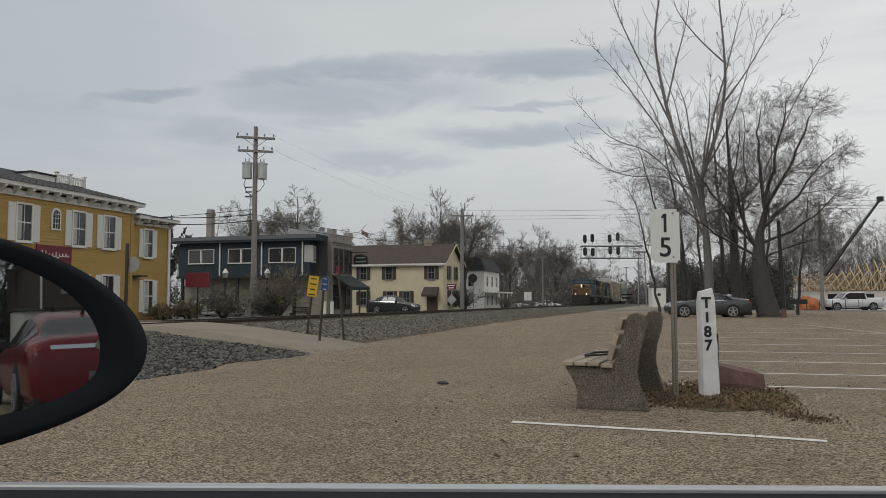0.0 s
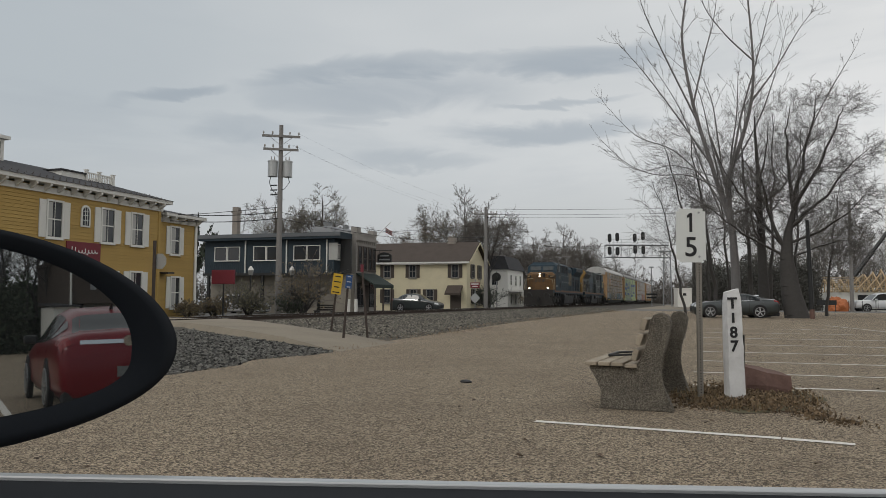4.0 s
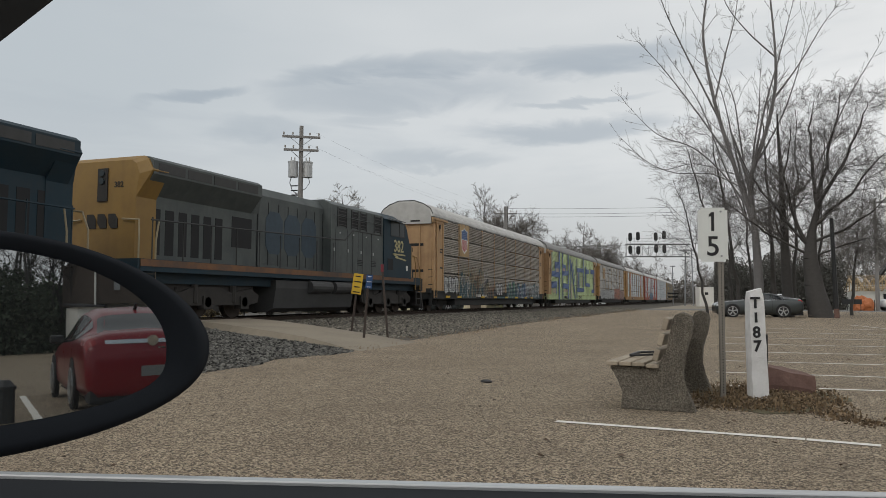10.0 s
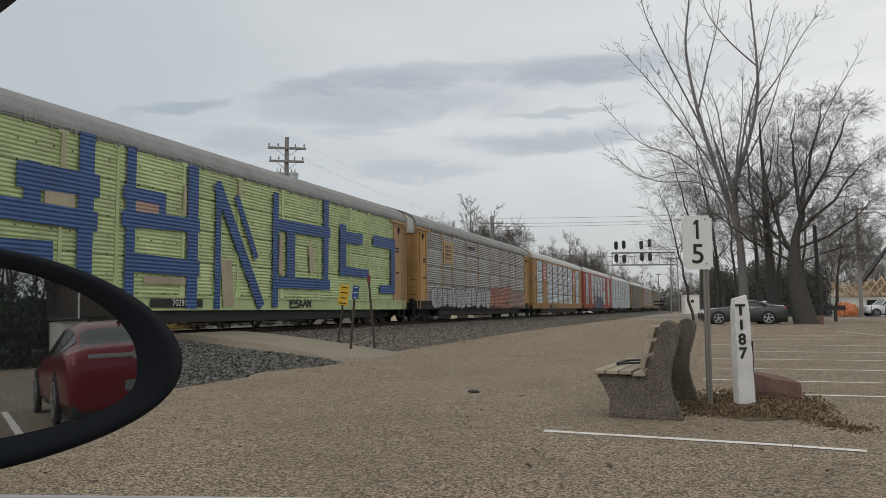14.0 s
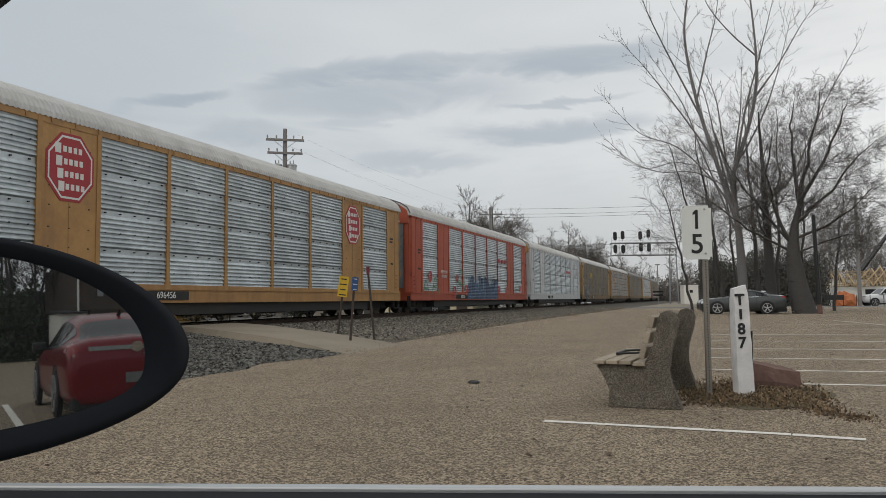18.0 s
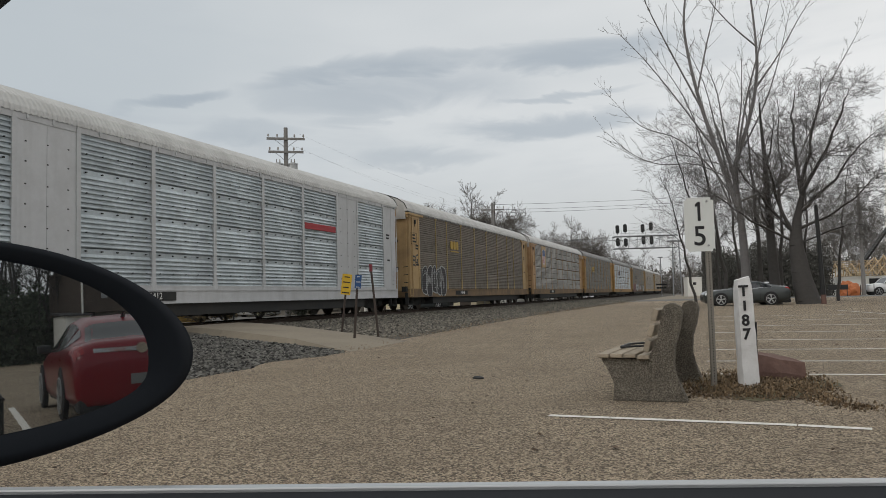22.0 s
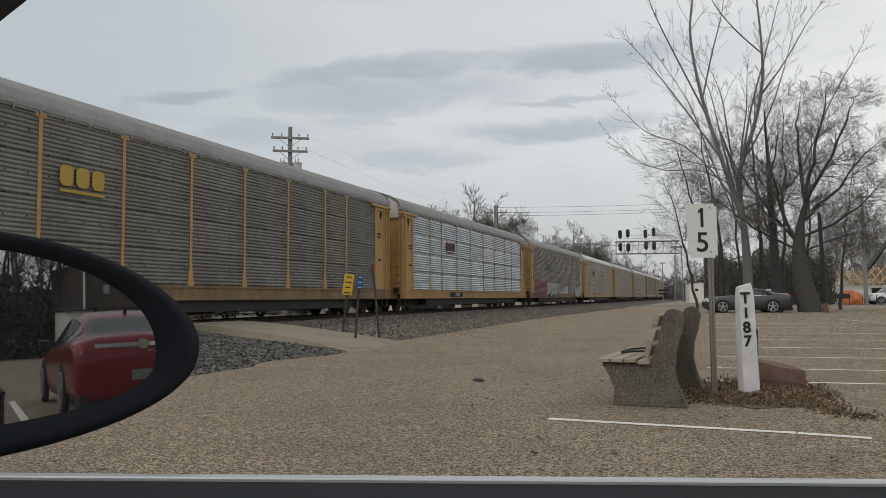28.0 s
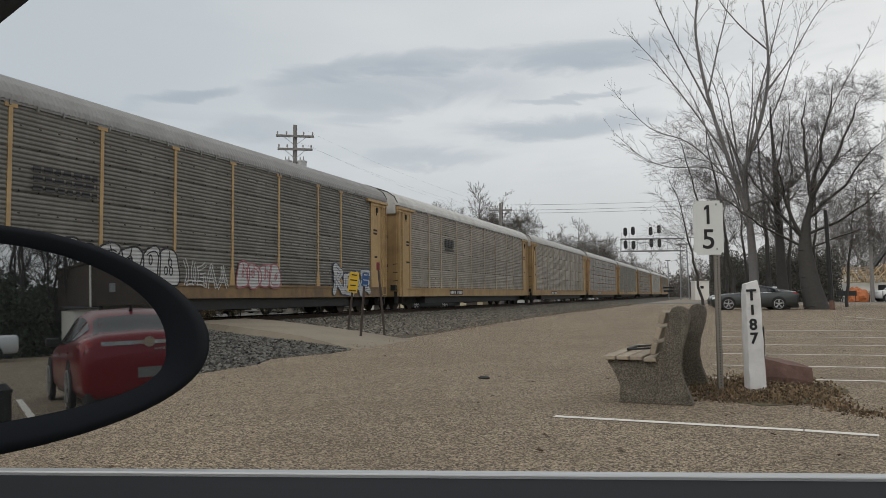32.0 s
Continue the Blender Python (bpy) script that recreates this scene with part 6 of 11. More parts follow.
        P("rear_handrail", bm, M_RAILTAN)
    # lamps
    bm = bm_new()
    box(bm, -0.16, 0.2, 1.42, 1.9, 2.92, 3.54)
    box(bm, 0.26, 0.64, 1.45, 1.9, 2.96, 3.44)
    P("headlamp_box", bevelled(bm, 0.04), nose_m)
    bm = bm_new()
    box(bm, 0.31, 0.59, 1.438, 1.47, 3.02, 3.38)
    P("nose_window", bevelled(bm, 0.012), M_SLOT)
    glow = M_LAMP if lit else M_PALEGLASS
    for z in (3.1, 3.36):
        bm = bm_new()
        rod(bm, (0.02, 1.4, z), (0.02, 1.45, z), 0.085, n=14)
        P("headlamp", bm, glow, "lit headlamp" if lit else "")
    for x in (-0.95, 0.95):
        bm = bm_new()
        rod(bm, (x, 0.9, 1.86), (x, 1.0, 1.86), 0.085, n=14)
        P("ditch_lamp", bm, glow, "lit ditch lamp" if lit else "")
        bm = bm_new()
        box(bm, x - 0.14, x + 0.14, 0.97, 1.2, 1.68, 2.02)
        P("lamp_bracket", bm, M_UNDER)
    if number:
        for s, rz in ((1, math.pi / 2), (-1, -math.pi / 2)):
            ob = lines_text(number, 0.78, "cab_number", M_LNUM if lit else M_LNUMYEL, lo, 0.004,
                            Matrix.Translation((s * 1.537, 4.65 if lit else 3.85, 3.1)) @ Euler((math.pi / 2, 0, rz)).to_matrix().to_4x4(), 0.012)
            ob["label"] = "faded cab number"
        if not lit:
            bm = bm_new()
            for a, b, c, d in ((3.1, 2.74, 4.55, 2.74), (4.55, 2.74, 3.95, 2.62), (3.95, 2.62, 4.25, 2.6), (4.25, 2.6, 3.0, 2.5)):
                stroke_quad(bm, -1.541 - 0.001 * b, Vector((0, a, b)), Vector((0, c, d)), 0.035)
            P("lightning_mark", bm, M_LNUMYEL, "yellow lightning underline")
    return lo


def big_logo(lo, m, y, z, w, h, x, label="large faded logo blocks"):
    bm = bm_new()
    for k in range(3):
        a, u = y + k * w / 3, w / 3 * 0.9
        c = u * 0.24
        prism(bm, [(a + c, z), (a + u - c, z), (a + u, z + c), (a + u, z + h - c), (a + u - c, z + h), (a + c, z + h), (a, z + h - c), (a, z + c)], "x", x, x + 0.006)
    part("logo", bm, m, lo, label)
    bm = bm_new()
    for k in range(3):
        a, u = y + k * w / 3, w / 3 * 0.9
        box(bm, x + 0.005, x + 0.01, a + u * 0.42, a + u * (0.98 if k == 0 else 0.6), z + h * (0.32 if k != 1 else 0.55), z + h * (0.68 if k != 1 else 0.72))
    part("logo_gap", bm, M_NAVY if m is M_LLOGO else M_LGREY, lo)


# ---- buildings beyond the railway ----
M_MAROON = mat("dull_maroon_paint", (0.17, 0.018, 0.03), 0.55, grain=0.2, scale=8, stain=0.2)
M_CLAP = mat("mustard_clapboard", (0.43, 0.285, 0.085), 0.75, grain=0.2, scale=9, dark=(0.3, 0.19, 0.06), stain=0.2, stain_scale=0.6, vary=0.05)
M_TRIM = mat("white_painted_trim", (0.70, 0.69, 0.65), 0.6, grain=0.15, scale=12, dark=(0.55, 0.54, 0.5))
M_SHINGLE = mat("dark_asphalt_shingle", (0.05, 0.05, 0.055), 0.9, grain=0.5, scale=10, stain=0.3, bump=0.3)
M_BRNSHIN = mat("brown_asphalt_shingle", (0.085, 0.066, 0.055), 0.9, grain=0.5, scale=10, stain=0.3, bump=0.3)
M_WINDOW = mat("dim_window_glass", (0.03, 0.034, 0.04), 0.08, spec=0.7)
M_BLIND = mat("pale_blind", (0.42, 0.42, 0.40), 0.8, grain=0.1, scale=5)
M_DIMFRAME = mat("dull_grey_brown_sash", (0.2, 0.19, 0.17), 0.7, grain=0.2, scale=10)
M_DARKWALL = mat("slate_blue_board", (0.024, 0.041, 0.055), 0.75, grain=0.25, scale=8, stain=0.3, vary=0.1)
M_STUCCO = mat("tan_stucco", (0.27, 0.245, 0.205), 0.9, grain=0.25, scale=8, stain=0.35, bump=0.3)
M_DIMWALL = mat("dim_grey_stucco", (0.15, 0.145, 0.13), 0.9, grain=0.25, scale=8, stain=0.3)
M_CREAMWALL = mat("pale_yellow_stucco", (0.64, 0.575, 0.40), 0.85, grain=0.15, scale=8, stain=0.15, bump=0.2)
M_SHUTTER = mat("dark_brown_shutter", (0.065, 0.05, 0.04), 0.7, grain=0.2, scale=10)
M_BRICK = mat("grey_painted_brick", (0.33, 0.31, 0.285), 0.85, grain=0.3, scale=9, stain=0.3, bump=0.3)
M_ROOFEDGE = mat("grey_metal_roof_edge", (0.14, 0.15, 0.16), 0.6, 0.2, grain=0.3, scale=8)
M_CHIM = mat("weathered_tan_brick", (0.32, 0.285, 0.25), 0.9, grain=0.4, scale=12, stain=0.3, bump=0.4)
M_AWN = mat("dark_green_canvas", (0.02, 0.032, 0.028), 0.85, grain=0.2, scale=8)
M_WOODPOLE = mat("grey_weathered_pole", (0.25, 0.24, 0.23), 0.9, grain=0.4, scale=8, streak=0.5, bump=0.4)
M_METALGREY = mat("dull_grey_metal", (0.33, 0.34, 0.35), 0.45, 0.5, grain=0.2, scale=10)
M_GALV = mat("galvanised_steel", (0.46, 0.47, 0.47), 0.45, 0.6, grain=0.3, scale=20)
M_BLACK = mat("black_painted_metal", (0.015, 0.016, 0.017), 0.5, grain=0.2, scale=20)
M_WIRE = mat("black_cable", (0.02, 0.02, 0.022), 0.7)


def window_unit(parent, origin, ux, uz, w, h, name="window", shutters=None, frame_m=None, sash=True, blind=0.0, out=None, f=0.09):
    """A window set on a wall: frame, panes, bars, perhaps shutters. origin: its lower left corner; ux along the wall, out away from it."""
    ux, uz, out = Vector(ux), Vector(uz), Vector(out)
    m = Matrix((( ux.x, out.x, uz.x, origin[0]), (ux.y, out.y, uz.y, origin[1]), (ux.z, out.z, uz.z, origin[2]), (0, 0, 0, 1)))
    fm = frame_m or M_TRIM
    bm = bm_new()
    box(bm, -f, w + f, 0.0, 0.07, -f, 0, m)
    box(bm, -f, w + f, 0.0, 0.07, h, h + f, m)
    box(bm, -f, 0, 0.0, 0.07, 0, h, m)
    box(bm, w, w + f, 0.0, 0.07, 0, h, m)
    win = part(name, bm, fm, parent)
    bm = bm_new()
    box(bm, -f * 1.3, w + f * 1.3, 0, 0.12, -f * 1.5, -f, m)
    part("sill", bm, fm, win)
    for a, b in (((0, h / 2), (h / 2, h)) if sash else ((0, h),)):
        bm = bm_new()
        box(bm, 0.01, w - 0.01, 0.004, 0.02, a + 0.01, b - 0.01, m)
        part("pane", bm, M_WINDOW, win)
    if sash:
        bm = bm_new()
        box(bm, 0, w, 0.015, 0.05, h / 2 - 0.03, h / 2 + 0.03, m)
        box(bm, w / 2 - 0.015, w / 2 + 0.015, 0.018, 0.035, 0, h, m)
        part("glazing_bar", bm, fm, win)
    if blind:
        bm = bm_new()
        box(bm, 0.02, w * blind, 0.021, 0.024, 0.04, h - 0.04, m)
        part("curtain", bm, M_BLIND, win)
    if shutters:
        sw, sm = shutters
        for x0 in (-f - sw, w + f):
            bm = bm_new()
            box(bm, x0 + 0.01, x0 + sw - 0.01, 0.005, 0.05, -0.05, h + 0.05, m)
            n = int(h / 0.11)
            for k in range(n):
                z = 0.06 + (h - 0.12) * k / n
                box(bm, x0 + 0.05, x0 + sw - 0.05, 0.05, 0.062, z, z + 0.055, m)
            part("shutter", bm, sm, win)
    return win


def yellow_inn():
    """The mustard clapboard inn: long main block, lower wing, bracketed eaves, a railed lookout on the roof."""
    b = thing("clapboard_inn", "two-storey mustard clapboard inn with white shutters and bracketed eaves", "building")
    X = -29.4
    bm = bm_new()
    box(bm, -44, X, 12.0, 36.0, -0.12, 6.35)
    part("wall", bm, M_CLAP, b)
    bm = bm_new()
    box(bm, -42, X - 0.4, 36.0, 39.75, -0.12, 5.85)
    part("wing_wall", bm, M_CLAP, b)
    # clapboards, each a board with its lower edge proud
    def board(len_):
        bm = bm_new()
        prism(bm, [(0.0, 0.0), (0.035, 0.0), (0.008, 0.165), (0, 0.165)], "y", 0, len_)
        return mesh_of(bm, "clapboard", M_CLAP)
    main, wing = board(23.9), board(3.6)
    for k in range(38):
        piece("clapboard", main, M_CLAP, b, (X, 12.05, 0.1 + k * 0.163))
    for k in range(35):
        piece("clapboard", wing, M_CLAP, b, (X - 0.4, 36.07, 0.1 + k * 0.163))
    bm = bm_new()
    box(bm, -44.5, X + 0.55, 11.5, 36.35, 6.42, 6.62)
    box(bm, -44.2, X + 0.12, 11.7, 36.1, 6.02, 6.3)
    part("cornice", bm, M_TRIM, b)
    bm = bm_new()
    box(bm, -42.4, X + 0.15, 36.36, 40.1, 5.86, 6.04)
    box(bm, -42.2, X - 0.3, 36.36, 39.85, 5.52, 5.76)
    part("wing_cornice", bm, M_TRIM, b)
    bm = bm_new()
    prism(bm, [(0, 0), (0.5, 0.0), (0.5, 0.12), (0.1, 0.34), (0, 0.34)], "y", 0, 0.12)
    for v in bm.verts:
        v.co.z = 0.38 - v.co.z if False else v.co.z
    br = mesh_of(bm, "bracket", M_TRIM)
    for k in range(30):
        piece("bracket", br, M_TRIM, b, (X + 0.12, 12.5 + k * 0.8, 6.44), (0, 0, 0), (0.8, 1, -1))
    for k in range(5):
        piece("bracket", br, M_TRIM, b, (X - 0.3, 36.5 + k * 0.78, 5.88), (0, 0, 0), (0.8, 1, -1))
    bm = bm_new()
    loft(bm, [[(-44.6, 11.4, 6.62), (X + 0.62, 11.4, 6.62), (X + 0.62, 36.4, 6.62), (-44.6, 36.4, 6.62)],
              [(-40.0, 16, 8.1), (-33.8, 16, 8.1), (-33.8, 31.8, 8.1), (-40.0, 31.8, 8.1)]])
    part("roof", bm, M_SHINGLE, b)
    bm = bm_new()
    loft(bm, [[(-42.4, 36.3, 6.04), (X + 0.18, 36.3, 6.04), (X + 0.18, 40.15, 6.04), (-42.4, 40.15, 6.04)],
              [(-39.8, 36.3, 6.7), (-32.4, 36.3, 6.7), (-32.4, 38.4, 6.7), (-39.8, 38.4, 6.7)]])
    part("wing_roof", bm, M_SHINGLE, b)
    bm = bm_new()
    for k in range(60):
        rod(bm, (X + 0.35, 12 + k * 0.4, 6.62), (X + 0.35, 12 + k * 0.4, 6.76), 0.03, 0.02, 4)
        rod(bm, (X - 0.45, 12 + k * 0.4, 6.85), (X - 0.45, 12 + k * 0.4, 6.98), 0.03, 0.02, 4)
    part("snow_guard", bm, M_SHUTTER, b)
    # windowed belvedere on the ridge
    bm = bm_new()
    box(bm, -36.5, -33.0, 24.0, 28.7, 7.6, 8.95)
    bv = part("belvedere", bm, M_TRIM, b, "white windowed roof belvedere")
    bm = bm_new()
    box(bm, -36.7, -32.8, 23.8, 28.9, 8.954, 9.12)
    part("belvedere_roof", bm, M_TRIM, bv)
    for k in range(5):
        window_unit(b, (-33.0, 24.25 + k * 0.9, 8.05), ux=(0, 1, 0), uz=(0, 0, 1), out=(1, 0, 0), w=0.62, h=0.75, f=0.05)
    for k in range(3):
        window_unit(b, (-34.0 - k * 1.1, 28.7, 8.05), ux=(-1, 0, 0), uz=(0, 0, 1), out=(0, 1, 0), w=0.62, h=0.75, f=0.05)
    # low lookout on the roof: a flat-roofed hatch house and a railed deck beside it
    x0, x1, y0, ym, y1 = -33.6, -31.4, 30.8, 32.35, 34.4
    bm = bm_new()
    box(bm, x0, x1, y0, ym, 7.0, 7.68)
    d = part("lookout", bm, M_TRIM, b, "white roof lookout")
    bm = bm_new()
    box(bm, x0 - 0.08, x1 + 0.08, y0 - 0.08, ym + 0.05, 7.684, 7.76)
    part("hatch_roof", bm, M_SHINGLE, d, "dark flat roof")
    bm = bm_new()
    box(bm, x0, x1, ym + 0.004, y1, 7.0, 7.42)
    part("deck", bm, M_SHINGLE, d, "dark deck")
    for x, y in ((x1, ym + 0.1), (x1, y1), (x0, y1), (x1, (ym + y1) / 2)):
        bm = bm_new()
        box(bm, x - 0.075, x + 0.075, y - 0.075, y + 0.075, 7.0, 7.93)
        box(bm, x - 0.1, x + 0.1, y - 0.1, y + 0.1, 7.93, 7.98)
        part("corner_post", bm, M_TRIM, d)
    bm = bm_new()
    box(bm, x1 - 0.03, x1 + 0.03, ym, y1, 7.78, 7.85)
    part("railing", bm, M_TRIM, d)
    bm = bm_new()
    box(bm, x0, x1, y1 - 0.03, y1 + 0.03, 7.78, 7.85)
    part("railing", bm, M_TRIM, d)
    bm = bm_new()
    box(bm, -0.022, 0.022, -0.022, 0.022, 7.4, 7.79)
    bal = mesh_of(bm, "baluster", M_TRIM)
    for k in range(14):
        piece("baluster", bal, M_TRIM, d, (x1, ym + 0.2 + (y1 - ym - 0.3) * k / 13, 0))
    for k in range(10):
        piece("baluster", bal, M_TRIM, d, (x0 + 0.15 + (x1 - x0 - 0.3) * k / 9, y1, 0))
    V = dict(ux=(0, 1, 0), uz=(0, 0, 1), out=(1, 0, 0))
    sh = (0.42, M_TRIM)
    for y in (14.0, 18.3, 22.4, 26.5 + 1.55, 31.5, 33.68):
        window_unit(b, (X + 0.03, y, 3.98), w=0.83, h=1.68, shutters=sh, blind=0.35, **V)
        window_unit(b, (X + 0.03, y, 0.75), w=0.83, h=1.72, shutters=sh, blind=0.35, **V)
    window_unit(b, (X - 0.37, 37.42, 3.72), w=0.72, h=1.55, shutters=(0.34, M_TRIM), blind=0.5, **V)
    window_unit(b, (X - 0.37, 37.52, 0.55), w=0.74, h=1.75, shutters=(0.34, M_TRIM), blind=0.6, **V)
    # arched little window
    bm = bm_new()
    pts = [(30.08, 4.62), (30.68, 4.62)] + [(30.38 + 0.3 * math.cos(a), 5.42 + 0.3 * math.sin(a)) for a in steps(0, math.pi, 10)]
    prism(bm, pts, "x", X + 0.03, X + 0.09)
    aw = part("arched_window", bm, M_TRIM, b)
    bm = bm_new()
    pts = [(30.17, 4.7), (30.59, 4.7)] + [(30.38 + 0.21 * math.cos(a), 5.4 + 0.21 * math.sin(a)) for a in steps(0, math.pi, 10)]
    prism(bm, pts, "x", X + 0.088, X + 0.1)
    part("pane", bm, M_WINDOW, aw)
    bm = bm_new()
    for z in (4.95, 5.2, 5.4):
        box(bm, X + 0.1, X + 0.112, 30.17, 30.59, z - 0.012, z + 0.012)
    for y in (30.31, 30.45):
        box(bm, X + 0.1, X + 0.112, y - 0.012, y + 0.012, 4.7, 5.58)
    part("glazing_bar", bm, M_TRIM, aw)
    for x, y, z in ((X - 0.3, 35.8, 6.05), (X - 0.36, 36.04, 5.55), (X - 0.36, 39.6, 5.55)):
        bm = bm_new()
        box(bm, x, x + 0.36 if x > X - 0.33 else x + 0.07, y, y + 0.2, 0.0, z)
        part("corner_board", bm, M_CLAP if y < 36 else M_TRIM, b)
    bm = bm_new()
    box(bm, X - 0.36, X + 0.25, 36.5, 37.05, 2.5, 2.6)
    part("canopy", bm, M_SHUTTER, b)
    s = thing("restaurant_sign", "maroon signboard with one white looping script stroke on the clapboard wall", "sign")
    bm = bm_new()
    box(bm, X + 0.05, X + 0.13, 29.2, 31.4, 2.85, 3.85)
    part("board", bevelled(bm, 0.012), M_MAROON, s)
    bm = bm_new()
    stroke = []
    for k in range(61):
        u = k / 60
        big = 0.24 if u < 0.2 else (0.15 if 0.5 < u < 0.62 else 0.085)
        stroke.append((X + 0.14, 29.45 + u * 1.7 + 0.05 * math.cos(u * 50), 3.35 + u * 0.06 + big * math.sin(u * 50)))
    tube(bm, stroke, 0.022, 5)
    part("script_stroke", bm, M_WHITE, s)


def dark_restaurant():
    b = thing("dark_restaurant", "low two-storey slate-dark boarded restaurant over a tan stucco ground floor", "building")
    Y = 52.8
    bm = bm_new()
    box(bm, -38.6, -26.9, Y, 58, 3.02, 5.75)
    part("upper_wall", bm, M_DARKWALL, b)
    bm = bm_new()
    box(bm, -38.6, -25.9, Y + 0.9, 54.35, -0.12, 3.02)
    part("lower_wall", bm, M_STUCCO, b)
    bm = bm_new()
    box(bm, -38.9, -26.2, Y - 0.5, 58.1, 5.72, 6.2)
    part("roof", bm, M_DARKWALL, b)
    bm = bm_new()
    box(bm, -38.9, -26.15, Y - 0.56, Y - 0.5, 5.9, 6.18)
    part("fascia", bm, M_ROOFEDGE, b)
    bm = bm_new()
    box(bm, -38.7, -26.8, Y - 0.12, Y + 0.0, 2.92, 3.12)
    part("floor_band", bm, M_BLACK, b)
    bd = bm_new()
    box(bd, 0, 0.03, -0.02, 0.0, 3.13, 4.0)
    me = mesh_of(bd, "board", M_DARKWALL)
    for k in range(58):
        piece("board", me, M_DARKWALL, b, (-38.5 + k * 0.2, Y, 0))
    V = dict(ux=(1, 0, 0), uz=(0, 0, 1), out=(0, -1, 0), sash=False)
    for x in (-37.6, -36.38, -33.97, -32.77, -30.36, -29.18):
        window_unit(b, (x, Y, 4.14), w=1.05, h=1.05, frame_m=M_TRIM, f=0.05, **V)
    bm = bm_new()
    box(bm, -27.35, -26.6, Y - 0.04, Y + 0.02, 4.1, 5.4)
    part("corner_glazing", bm, M_BLIND, b, "pale curtained corner glazing")
    # no hollow here: a black board gives the porch's shade
    bm = bm_new()
    box(bm, -26.62, -25.7, Y + 0.5, Y + 0.6, 3.1, 5.7)
    part("porch_recess", bm, M_BLACK, b, "black board giving the shade of the porch recess")
    for x in (-34.75, -31.02, -27.5):
        bm = bm_new()
        box(bm, x - 0.045, x + 0.045, Y - 0.1, Y - 0.02, 3.1, 5.7)
        part("white_post", bm, M_TRIM, b)
    V2 = dict(ux=(0, 1, 0), uz=(0, 0, 1), out=(1, 0, 0), sash=False)
    for y in (53.1, 54.2):
        window_unit(b, (-26.9, y, 4.2), w=0.95, h=1.05, blind=0.8, **V2)
    bm = bm_new()
    for x in (-38.2, -33.2, -28.2):
        box(bm, x - 0.1, x + 0.1, Y - 0.05, Y + 0.15, -0.1, 3.0)
    part("column", bm, M_BLACK, b)
    c = thing("brick_chimney", "tall weathered brick chimney with a corbelled cap behind the restaurant", "chimney")
    bm = bm_new()
    box(bm, -38.75, -38.25, 56.7, 57.2, -0.1, 8.5)
    part("stack", bm, M_CHIM, c)
    bm = bm_new()
    box(bm, -38.82, -38.18, 56.63, 57.27, 8.5, 8.68)
    box(bm, -38.75, -38.25, 56.7, 57.2, 8.68, 9.0)
    part("cap", bm, M_CHIM, c)
    bm = bm_new()
    rod(bm, (-37.95, 57.0, 5.8), (-37.55, 57.0, 9.3), 0.03, n=5)
    for z in (8.7, 9.0, 9.25):
        rod(bm, (-37.95, 57.0, z), (-37.3, 57.0, z + 0.1), 0.02, n=4)
    part("aerial", bm, M_METALGREY, c, "thin television aerial")
    for x, y, s in ((-36.3, 58, 0.5), (-35.2, 56, 0.35), (-29.6, 56.9, 0.9), (-27.8, 56.6, 0.6), (-31.0, 57, 0.4)):
        v = thing("roof_vent", "grey metal rooftop vent unit", "roof vent", "vents on the restaurant roof")
        bm = bm_new()
        box(bm, x - s, x + s, y - s, y + s, 6.19, 6.19 + s * 0.9)
        part("casing", bevelled(bm, 0.04), M_METALGREY, v)
        bm = bm_new()
        rod(bm, (x, y, 6.19 + s * 0.88), (x, y, 6.35 + s * 1.2), s * 0.35, s * 0.5, 10)
        part("cowl", bm, M_METALGREY, v)


